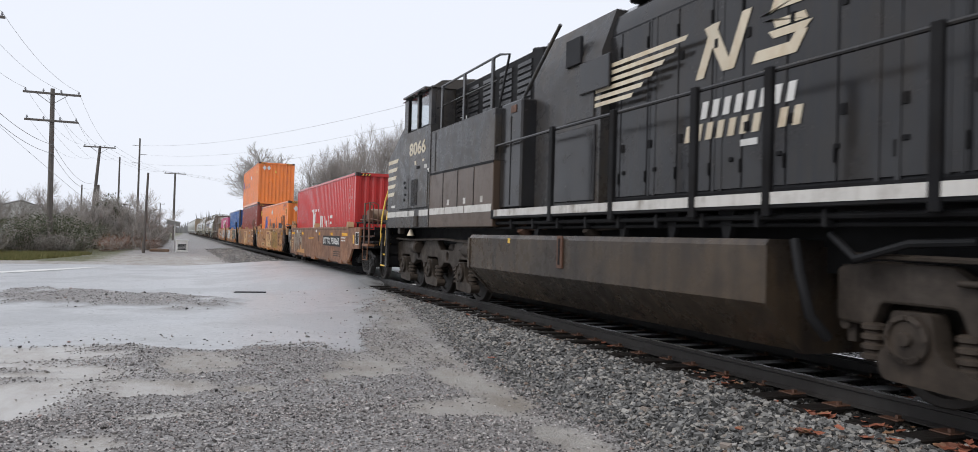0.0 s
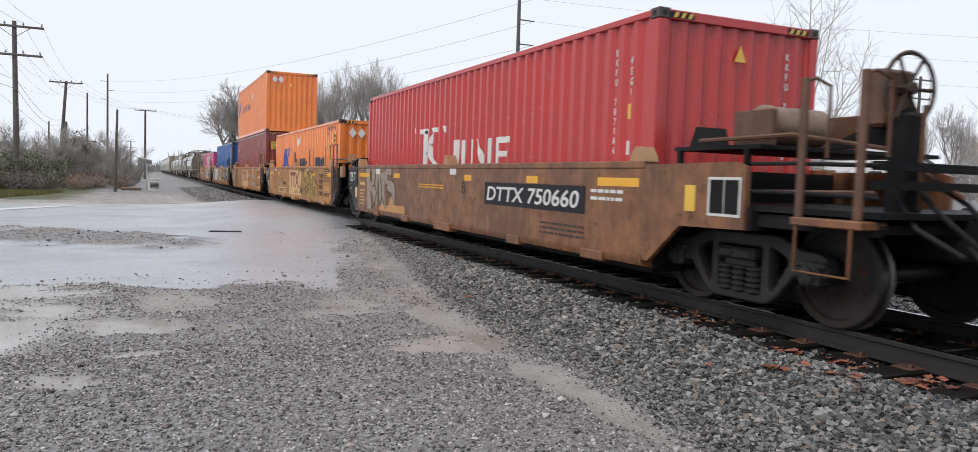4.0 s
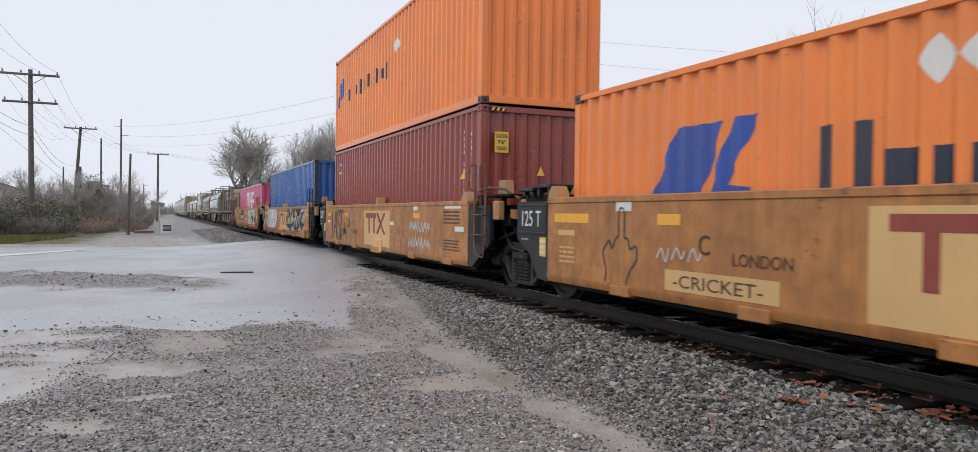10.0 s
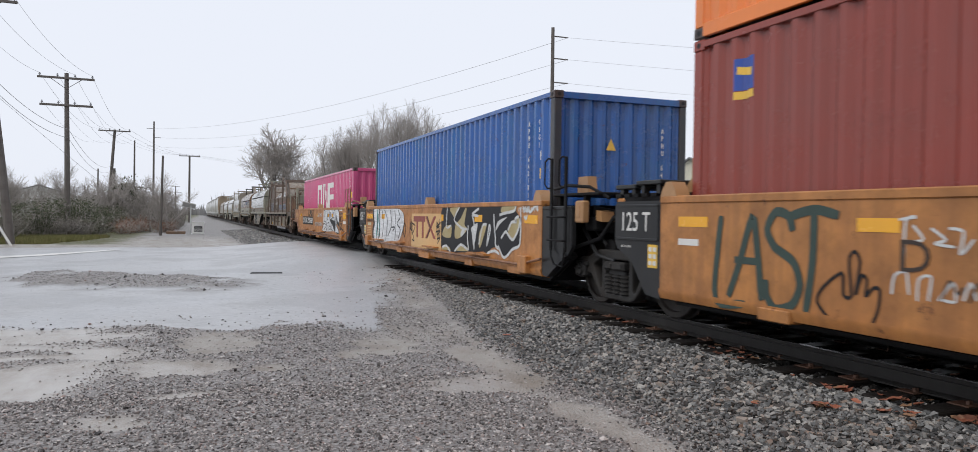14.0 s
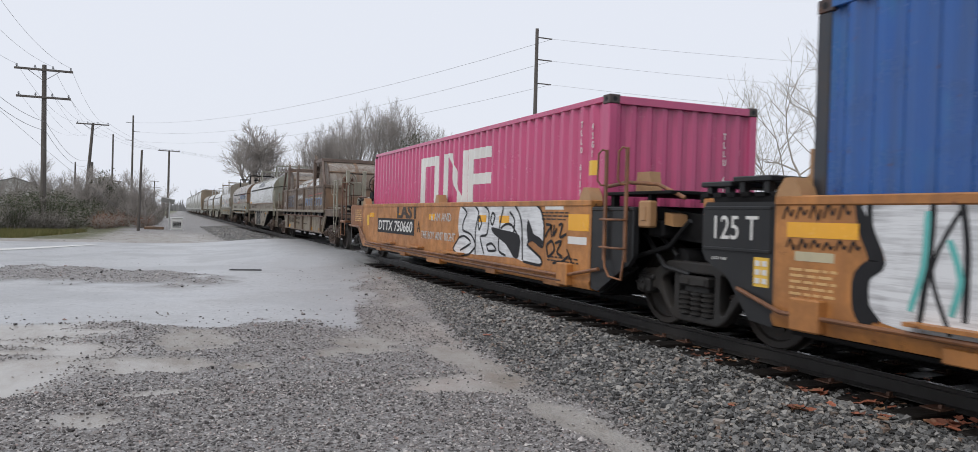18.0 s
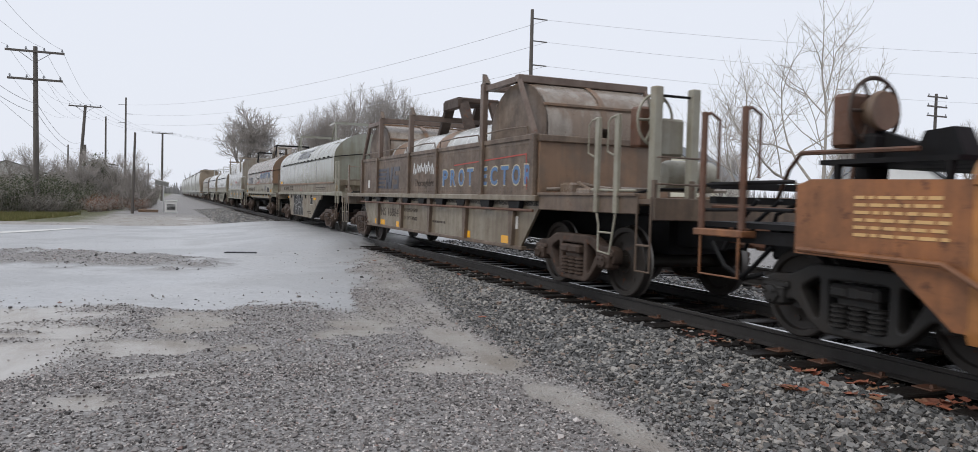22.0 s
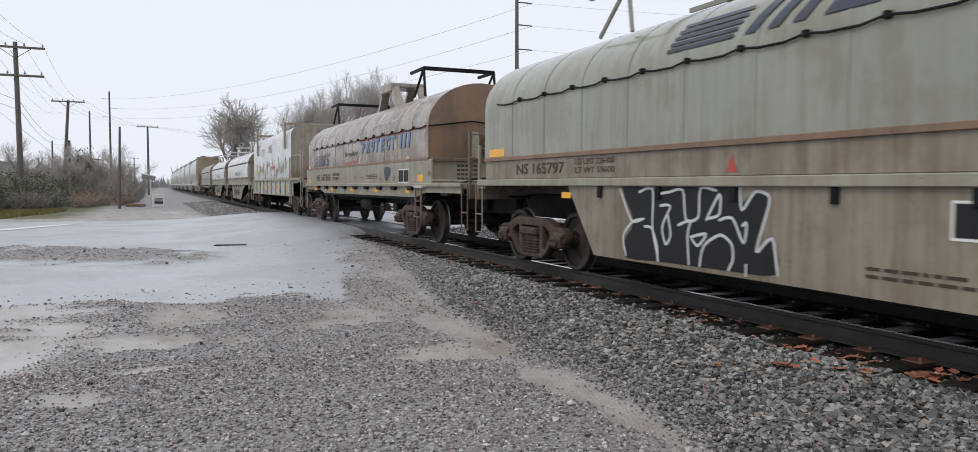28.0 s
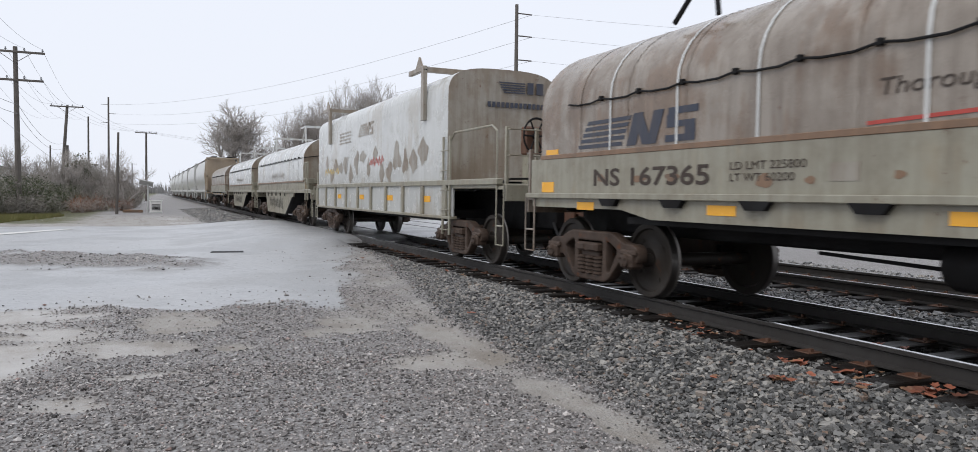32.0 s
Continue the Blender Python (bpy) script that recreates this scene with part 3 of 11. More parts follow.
    return asph, wet, mud, grass, strip, oil


def ground_height(x, y):
    asph, wet, mud, grass, strip, oil = road_masks(x, y)
    cross = smooth(20.5, 23.0, y) * smooth(37.5, 35.5, y)
    base = -0.30 + 0.0 * x
    shoulder = smooth(2.9, 5.0, x) * smooth(14.0, 12.4, x)
    z = base + shoulder * 0.125
    for xc in (XC, XC + 4.05):
        z = z - 0.045 * smooth(-1.5, -1.3, x - xc) * smooth(1.5, 1.3, x - xc)
    z = z + (smooth(8.3, 9.0, x) * smooth(9.3, 8.6, x)) * -0.05
    ramp_up = smooth(0.0, 4.9, x) * smooth(18.0, 13.2, x)
    z = z * (1 - cross) + (-0.30 + 0.285 * ramp_up) * cross
    bank = smooth(14, 30, x) * 0.25
    z = z + bank
    n = fractal(x, y, 0.8, 91)
    rough = (1 - np.clip(asph * 1.2, 0, 1)) * (1 - cross * smooth(4.0, 5.0, x))
    z = z + (n - 0.5) * 0.05 * rough + (fractal(x, y, 6.0, 131, 3) - 0.5) * 0.022 * rough * smooth(40, 20, y) - mud * 0.022 + strip * 0.03
    slope_l = smooth(-4, -16, x) * smooth(37, 46, y)
    return z + slope_l * 0.5, (asph, wet, mud, grass, oil)


gx = steps((-900, -60, 8), (-60, -12, 24), (-12, -4, 60), (-4, 5.4, 190), (5.4, 14, 90), (14, 40, 40), (40, 900, 10))
gy = steps((-60, 1, 30), (1, 12, 210), (12, 24, 170), (24, 46, 150), (46, 120, 80), (120, 1500, 20))
X, Y = np.meshgrid(gx, gy, indexing="ij")
Z, masks = ground_height(X, Y)
nx, ny = X.shape
idx = np.arange(nx * ny).reshape(nx, ny)
quads = np.stack([idx[:-1, :-1], idx[1:, :-1], idx[1:, 1:], idx[:-1, 1:]], -1).reshape(-1, 4)
me = bpy.data.meshes.new("ground")
me.from_pydata(np.stack([X, Y, Z], -1).reshape(-1, 3).tolist(), [], quads.tolist())
me.polygons.foreach_set("use_smooth", [True] * len(me.polygons))
for name, arr in zip(("asphalt", "wet", "mud", "grass", "oil"), masks):
    a = me.attributes.new(name, "FLOAT", "POINT")
    a.data.foreach_set("value", np.clip(arr, 0, 1).astype(np.float32).ravel())


def ground_material():
    m, nt, b = nodes_of("wet_lot_ground")
    v = coords(nt)

    def attr(name):
        a = nt.nodes.new("ShaderNodeAttribute")
        a.attribute_name = name
        return a.outputs["Fac"]
    asph, wet, mud, grass = attr("asphalt"), attr("wet"), attr("mud"), attr("grass")
    big, mid, fine = noise_tex(nt, v, 0.6, 6), noise_tex(nt, v, 7.0, 6), noise_tex(nt, v, 55.0, 4, 0.7)
    vor = node(nt, "ShaderNodeTexVoronoi", Scale=42.0)
    nt.links.new(v, vor.inputs["Vector"])
    cells = ramp(nt, vor.outputs["Color"], [(0.0, 0.035), (0.4, 0.15), (0.75, 0.35), (1.0, 0.6)])
    gravel = mixed(nt, 0.4, cells, mixed(nt, fine, (0.1, 0.09, 0.085), (0.46, 0.43, 0.41)))
    gravel = mixed(nt, ramp(nt, big, [(0.35, 0.1), (0.7, 0.4)]), gravel, (0.17, 0.15, 0.138))
    muddy = mixed(nt, mid, (0.26, 0.238, 0.212), (0.43, 0.41, 0.38))
    muddy = mixed(nt, ramp(nt, noise_tex(nt, coords(nt, (1.0, 0.35, 1.0)), 2.4, 6), [(0.46, 0.0), (0.66, 0.7)]), muddy, (0.2, 0.168, 0.13))
    # asphalt grey raised so its colour carries part of the sky's reflection
    tar = mixed(nt, fine, (0.27, 0.275, 0.285), (0.38, 0.385, 0.39))
    tar = mixed(nt, ramp(nt, big, [(0.4, 0.0), (0.75, 0.7)]), tar, (0.29, 0.285, 0.28))
    green = mixed(nt, mid, (0.05, 0.06, 0.02), (0.13, 0.12, 0.04))
    c = mixed(nt, mud, gravel, muddy)
    c = mixed(nt, asph, c, tar)
    c = mixed(nt, grass, c, green)
    # stain and under-train shade are both put into this near-black
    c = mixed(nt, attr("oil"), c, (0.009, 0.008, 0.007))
    nt.links.new(c, b.inputs["Base Color"])
    dry = mixed(nt, fine, (0.45, 0.45, 0.45), (0.8, 0.8, 0.8))
    film = mixed(nt, ramp(nt, mid, [(0.35, 0.0), (0.7, 1.0)]), (0.34, 0.34, 0.34), (0.5, 0.5, 0.5))
    r = mixed(nt, wet, dry, film)
    nt.links.new(r, b.inputs["Roughness"])
    # a film of rain water over tar and mud
    nt.links.new(mixed(nt, 0.5, wet, (0, 0, 0)), b.inputs["Coat Weight"])
    b.inputs["Coat IOR"].default_value = 1.48
    nt.links.new(mixed(nt, mud, mixed(nt, ramp(nt, mid, [(0.3, 0.0), (0.75, 1.0)]), (0.24, 0.24, 0.24), (0.44, 0.44, 0.44)), (0.24, 0.24, 0.24)), b.inputs["Coat Roughness"])
    hgt = nt.nodes.new("ShaderNodeMath")
    hgt.operation = "MULTIPLY"
    inv = nt.nodes.new("ShaderNodeMath")
    inv.operation = "SUBTRACT"
    inv.inputs[0].default_value = 1.0
    nt.links.new(wet, inv.inputs[1])
    mx = mixed(nt, 0.5, vor.outputs["Distance"], fine)
    nt.links.new(mx, hgt.inputs[0])
    nt.links.new(inv.outputs[0], hgt.inputs[1])
    add = nt.nodes.new("ShaderNodeMath")
    add.operation = "MULTIPLY_ADD"
    nt.links.new(fine, add.inputs[0])
    add.inputs[1].default_value = 0.05
    nt.links.new(hgt.outputs[0], add.inputs[2])
    bumped(nt, b, add.outputs[0], 1.0, 0.025)
    # gloss is cut there too, so the painted shade stays black
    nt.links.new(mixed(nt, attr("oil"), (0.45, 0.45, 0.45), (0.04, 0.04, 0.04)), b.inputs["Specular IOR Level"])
    return m


me.materials.append(ground_material())
ground = tagged(new("ground", me), "wet grey gravel lot and asphalt road with puddles", "ground", kind="structure")

# ---- loose stones ----
CUBE_V = np.array([(x, y, z) for x in (-1, 1) for y in (-1, 1) for z in (-1, 1)], float)
CUBE_F = [(0, 1, 3, 2), (4, 6, 7, 5), (0, 4, 5, 1), (2, 3, 7, 6), (0, 2, 6, 4), (1, 5, 7, 3)]
OCT_V = np.array([(1, 0, 0), (-1, 0, 0), (0, 1, 0), (0, -1, 0), (0, 0, 1), (0, 0, -1)], float)
OCT_F = [(0, 2, 4), (2, 1, 4), (1, 3, 4), (3, 0, 4), (2, 0, 5), (1, 2, 5), (3, 1, 5), (0, 3, 5)]


def stones(name, x, y, z, size, verts, faces, material, label, squash=0.7):
    n, k = len(x), len(verts)
    p = verts[None] * (1 + rng.uniform(-0.38, 0.38, (n, k, 3)))
    p *= size[:, None, None] * 0.5 * np.stack([np.ones(n), rng.uniform(0.6, 0.95, n), rng.uniform(0.45, 0.75, n)], -1)[:, None]
    q = rng.normal(size=(n, 4))
    q /= np.linalg.norm(q, axis=1)[:, None]
    w, a, b, c = q.T
    R = np.stack([1 - 2 * (b * b + c * c), 2 * (a * b - c * w), 2 * (a * c + b * w), 2 * (a * b + c * w), 1 - 2 * (a * a + c * c), 2 * (b * c - a * w),
                  2 * (a * c - b * w), 2 * (b * c + a * w), 1 - 2 * (a * a + b * b)], -1).reshape(n, 3, 3)
    p = np.einsum("nij,nkj->nki", R, p)
    p[:, :, 2] *= squash
    p += np.stack([x, y, z], -1)[:, None]
    f = (np.array(faces)[None] + (np.arange(n) * k)[:, None, None]).reshape(-1, len(faces[0]))
    me = bpy.data.meshes.new(name)
    me.from_pydata(p.reshape(-1, 3).tolist(), [], f.tolist())
    me.materials.append(material)
    return tagged(new(name, me), label, "stones", kind="stuff")


M_BALLAST = islands("ballast_rock", [(0.0, (0.022, 0.022, 0.022)), (0.35, (0.085, 0.084, 0.081)), (0.7, (0.175, 0.171, 0.164)), (0.92, (0.31, 0.292, 0.265)), (1.0, (0.17, 0.115, 0.085))], 0.42)
M_BALLAST_PALE = islands("dusty_ballast_rock", [(0.0, (0.05, 0.049, 0.047)), (0.35, (0.13, 0.127, 0.122)), (0.7, (0.22, 0.215, 0.205)), (0.92, (0.36, 0.34, 0.31)), (1.0, (0.2, 0.15, 0.11))], 0.42)
# stained stones, blackened beyond the stain for the shade under the train
M_BALLAST_OILY_SHADE = islands("oily_shaded_ballast_rock", [(0.0, (0.004, 0.004, 0.004)), (0.6, (0.013, 0.012, 0.011)), (1.0, (0.034, 0.03, 0.025))], 0.7)
M_BALLAST_OILY_SHADE.node_tree.nodes["Principled BSDF"].inputs["Specular IOR Level"].default_value = 0.15
M_PEBBLE = islands("lot_gravel_stone", [(0.0, (0.03, 0.027, 0.026)), (0.4, (0.16, 0.145, 0.137)), (0.75, (0.33, 0.305, 0.29)), (0.95, (0.52, 0.49, 0.47)), (1.0, (0.24, 0.155, 0.13))], 0.5)


def scatter(n, x0, x1, y0, y1, pull=1.0):
    x = rng.uniform(x0, x1, n)
    y = y0 + (y1 - y0) * rng.random(n) ** pull
    return x, y


sx, sy, ss = [], [], []
for n, x0, x1, y0, y1, lo, hi, pull in ((32000, 2.8, 5.62, 1.6, 12, 0.018, 0.05, 1.1), (15000, 3.3, 5.62, 12, 23, 0.028, 0.05, 1.0), (7000, 5.8, 7.08, 1.6, 20, 0.025, 0.05, 1.2),
                                        (8500, 7.3, 9.62, 3, 22, 0.03, 0.065, 1.2), (4000, 9.85, 11.1, 5, 24, 0.03, 0.06, 1.0), (4500, 11.3, 14.5, 6, 26, 0.03, 0.06, 1.0), (4500, 2.2, 5.5, 36.5, 70, 0.05, 0.1, 1.1), (9000, 2.95, 5.55, -10, 1.6, 0.03, 0.055, 1.0), (3500, 5.8, 7.08, -10, 1.6, 0.03, 0.055, 1.0), (5000, 7.3, 9.62, -10, 3, 0.03, 0.06, 1.0)):
    a, b = scatter(n, x0, x1, y0, y1, pull)
    off = a - ballast_edge(b) + 0.3 * (fractal(a, b, 1.2, 5) - 0.5)
    keep = rng.random(n) < smooth(-0.12, 0.3, off)
    # few stones lie on the ties
    for xc in (XC, XC + 4.05):
        tie = (np.abs(a - xc) < 1.3) & (np.abs((b + 6.0 + 0.265) % 0.53 - 0.265) < 0.13) & (b > -6) & (b < 22)
        keep &= ~tie | (rng.random(n) < 0.12)
    sx.append(a[keep]); sy.append(b[keep]); ss.append(rng.uniform(lo, hi, keep.sum()) * (0.62 + 0.38 * smooth(0.0, 0.9, off[keep])) * (1 + (rng.random(keep.sum()) < 0.04) * 0.6))
sx, sy, ss = map(np.concatenate, (sx, sy, ss))
cross = (sy > 21.6 + 0.3 * (sx - 6)) & (sy < 36.3)
sx, sy, ss = sx[~cross], sy[~cross], ss[~cross]
sz = ground_height(sx, sy)[0] + ss * 0.1 + rng.uniform(0, 0.015, len(sx))
stain = rng.uniform(-0.2, 0.2, len(sx))
# stones that take the stained and shade-darkened colour
oily_shaded = ((sx > 5.35 + stain) & (sx < 7.3) | (sx > 9.6 + stain) & (sx < 11.3)) & (sy < 24)
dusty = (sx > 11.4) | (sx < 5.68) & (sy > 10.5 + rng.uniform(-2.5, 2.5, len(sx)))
for name, k, mat, label in (("ballast", ~oily_shaded & ~dusty, M_BALLAST, "wet grey crushed-stone railway ballast beside the rails"), ("ballast_shoulder", dusty, M_BALLAST_PALE, "paler dusty crushed stone towards the road crossing"), ("ballast_between_rails", oily_shaded, M_BALLAST_OILY_SHADE, "oiled ballast between the rails, blackened with the train's shade")):
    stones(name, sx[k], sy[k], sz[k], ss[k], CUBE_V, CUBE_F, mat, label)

gxx, gyy = [], []
for n, x0, x1, y0, y1, pull in ((42000, -1.9, 3.4, 2.0, 7.0, 1.0), (36000, -3.6, 3.4, 6.5, 12.2, 1.0), (6000, 2.4, 5.3, 11.0, 20.5, 1.0), (4200, -4.2, 1.1, 15.2, 22.5, 1.0), (5200, -7, 6, 35.8, 50, 1.0), (9000, -5, 3.3, -8, 2.0, 1.0), (5000, -6, -1.7, 2.0, 7, 1.0)):
    a, b = scatter(n, x0, x1, y0, y1, pull)
    gxx.append(a); gyy.append(b)
gxx, gyy = np.concatenate(gxx), np.concatenate(gyy)
am, wm, mm, gm, st, om = road_masks(gxx, gyy)
keep = rng.random(len(gxx)) < np.clip((1 - am * 1.02) * (1 - 1.05 * mm), 0.012, 1) * np.where((gyy > 14) & (gxx < 1.5), np.where(gyy < 30, np.clip(st * 1.4, 0.03, 1), 1), 1)
gxx, gyy = gxx[keep], gyy[keep]
gs = rng.uniform(0.012, 0.036, len(gxx)) * np.where(gyy > 14, 1.5, np.where(am[keep] > 0.4, 1.45, 1.0)) * (1 + (rng.random(len(gxx)) < 0.03) * 0.9)
gz = ground_height(gxx, gyy)[0] + gs * 0.12
stones("gravel", gxx, gyy, gz, gs, OCT_V, OCT_F, M_PEBBLE, "small wet grey gravel stones strewn over the lot")

# ---- fallen leaves on the ballast ----
M_LEAF = islands("orange_brown_leaf", [(0.0, (0.2, 0.07, 0.04)), (0.5, (0.36, 0.13, 0.08)), (0.8, (0.14, 0.06, 0.04)), (1.0, (0.27, 0.16, 0.09))], 0.5, scale=60)
lb = B()
spots = [(4.42, 4.42, 12, 0.09), (4.1, 4.75, 2, 0.05), (4.8, 3.9, 4, 0.1), (5.15, 4.9, 9, 0.14), (5.2, 4.35, 7, 0.12), (5.15, 3.75, 9, 0.14), (5.3, 6.3, 9, 0.2), (5.25, 4.6, 5, 0.3), (5.45, 5.6, 5, 0.35), (5.4, 7.2, 5, 0.4), (4.7, 4.0, 3, 0.2), (3.66, 8.6, 3, 0.12), (5.4, 9.2, 6, 0.5), (5.35, 3.7, 8, 0.35), (5.3, 12, 8, 0.8), (6.4, 5.0, 6, 0.5), (8.2, 9, 8, 1.0), (5.3, 16, 8, 1.4)]
for cx, cy, k, r in spots:
    for _ in range(k):
        x, y = cx + rnd.gauss(0, r * 0.6), cy + rnd.gauss(0, r * 0.6)
        z = float(ground_height(np.array([x]), np.array([y]))[0][0]) + rnd.uniform(0.025, 0.05)
        s, a, tilt = rnd.uniform(0.025, 0.06), rnd.uniform(0, 6.28), rnd.uniform(-0.35, 0.35)
        ring = []
        for j in range(11):
            t = j / 11 * 2 * math.pi
            rr = s * (0.86 + 0.14 * math.cos(3 * t + a) + 0.1 * math.sin(5 * t + 2 * a)) * (1.1 if j % 2 else 0.9)
            p, q = rr * math.cos(t), rr * math.sin(t)
            ring.append((x + p * math.cos(a) - q * math.sin(a), y + p * math.sin(a) + q * math.cos(a), z + p * tilt + 0.45 * abs(q) + 0.2 * p * p / s))
        lb.add(ring + [(x, y, z)], [(j, (j + 1) % 11, 11) for j in range(11)])
solid("fallen_leaves", lb, M_LEAF, "scattered orange-brown fallen leaves lying on wet ballast", "leaves", kind="stuff")

# ---- the two tracks ----
RAIL_PROFILE = [(-0.07, -0.172), (0.07, -0.172), (0.07, -0.16), (0.012, -0.14), (0.01, -0.045), (0.036, -0.034), (0.036, -0.006), (0.03, 0.0), (-0.03, 0.0), (-0.036, -0.006), (-0.036, -0.034), (-0.01, -0.045), (-0.012, -0.14), (-0.07, -0.16)]


def track(xc, label):
    tr = thing("railway_track", pose(xc, 0, 0), label, "railway track", "parallel tracks", "structure")
    for sx in (-0.753, 0.753):
        rail = part("rail", B().prism([(sx + a, z) for a, z in RAIL_PROFILE], "y", -60, 700), M_RAILSIDE, tr)
        part("rail_head", B().box(sx - 0.027, sx + 0.027, -60, 700, -0.001, 0.0025), M_RAILTOP, rail, "bright worn running surface")
    tie = B().box(-1.3, 1.3, -0.115, 0.115, -0.34, -0.168, 0.012).mesh("tie", M_TIE)
    plate = B().box(-0.18, 0.18, -0.09, 0.09, -0.168, -0.155, 0.004).box(-0.13, -0.09, -0.06, -0.03, -0.155, -0.125).box(0.09, 0.13, 0.03, 0.06, -0.155, -0.125).mesh("tie_plate", M_RUST)
    y = -6.0
    while y < 66:
        if not 22.3 < y < 36.0:
            k = part("tie", tie, M_TIE, tr, at=pose(rnd.uniform(-0.06, 0.06), y + rnd.uniform(-0.03, 0.03), rnd.uniform(-0.012, 0.004), 0, rnd.uniform(-0.5, 0.5), rnd.uniform(-1.2, 1.2)))
            if y < 20:
                for sx in (-0.753, 0.753):
                    part("tie_plate", plate, M_RUST, k, at=pose(sx, 0, 0))
        y += 0.53
    return tr


track(XC, "steel rails on dark creosoted ties in grey ballast")
track(XC + 4.05, "second line of steel rails on wet ties")

# ---- rolling stock: wheels and trucks ----
CACHE = {}


def cached(key, make):
    if key not in CACHE:
        CACHE[key] = make()
    return CACHE[key]


def wheelset_mesh(r, material):
    def make():
        b = B().cyl((-0.95, 0, 0), (0.95, 0, 0), 0.085, n=14)
        for s in (-1, 1):
            prof = [(0.03, 0.085), (0.05, 0.15), (0.02, 0.19), (0.005, r * 0.62), (0.02, r * 0.82), (0.055, r * 0.85), (0.06, r - 0.012), (0.05, r), (-0.045, r + 0.004), (-0.06, r + 0.027), (-0.07, r + 0.02), (-0.072, r * 0.85), (-0.03, r * 0.8), (-0.03, 0.19), (-0.05, 0.15), (-0.05, 0.085)]
            b.lathe([(s * 0.775 + s * h, q) for h, q in prof], (0, 0, 0), "x", 36)
        for k in range(4):
            a = k * math.pi / 2 + 0.4
            for s in (-1, 1):
                b.cyl((s * 0.79, 0.6 * r * math.cos(a), 0.6 * r * math.sin(a)), (s * 0.797, 0.6 * r * math.cos(a), 0.6 * r * math.sin(a)), 0.028, n=8)
        me = b.mesh("wheelset", material)
        # the tread and the rim's edge are rubbed bright
        me.materials.append(M_TREAD)
        for p in me.polygons:
            if all(math.hypot(me.vertices[i].co.y, me.vertices[i].co.z) > r - 0.0005 for i in p.vertices):
                p.material_index = 1
        return me
    return cached(("ws", r, material.name), make)


def side_frame_mesh(r, wb, material):
    """A cast frame: arched top chord, sloped lower members, two windows and the spring opening."""
    def make():
        h = wb / 2
        half = [(h + 0.17, r - 0.03), (h + 0.17, r + 0.13), (h + 0.08, r + 0.2), (h - 0.14, r + 0.2), (0.5, r + 0.32)]
        low = [(h - 0.1, r - 0.05), (h - 0.2, r - 0.02), (0.48, 0.2), (0.36, 0.13)]
        rim = half + [(-y, z) for y, z in half[::-1]] + [(-y, z) for y, z in low] + low[::-1]
        win = [(h - 0.27, r + 0.1), (0.43, r + 0.2), (0.395, r + 0.19), (0.395, 0.27), (0.45, 0.26)]
        mid = [(-0.29, 0.215), (0.29, 0.215), (0.3, r + 0.19), (-0.3, r + 0.19)]
        me = cast_plate("side_frame", [rounded(rim, 0.07), rounded(win, 0.06)[::-1], rounded([(-y, z) for y, z in win], 0.06), rounded(mid, 0.03)[::-1]], 0.15, 0.022, material)
        return me
    return cached(("sf", r, wb, material.name), make)


def spring_mesh(material, lo, hi, rad=0.068, turns=6):
    def make():
        prof = [(lo, 0.02)]
        for k in range(turns):
            a = lo + (hi - lo) * k / turns
            d = (hi - lo) / turns
            prof += [(a + d * 0.1, rad * 0.74), (a + d * 0.3, rad), (a + d * 0.7, rad), (a + d * 0.9, rad * 0.74)]
        return B().lathe(prof + [(hi, 0.02)], (0, 0, 0), "z", 14).mesh("spring", material)
    return cached(("sp", lo, hi, rad, turns, material.name), make)


def bearing_mesh(material):
    def make():
        b = B().lathe([(0.0, 0.0), (0.0, 0.1), (-0.05, 0.105), (-0.16, 0.1), (-0.17, 0.085), (-0.2, 0.08), (-0.21, 0.03), (-0.21, 0.0)], (0, 0, 0), "x", 16)
        for k in range(3):
            a = 2 * math.pi * k / 3 + 0.5
            b.cyl((-0.2, 0.055 * math.cos(a), 0.055 * math.sin(a)), (-0.228, 0.055 * math.cos(a), 0.055 * math.sin(a)), 0.016, n=6)
        return b.mesh("bearing_cap", material)
    return cached(("bc", material.name), make)


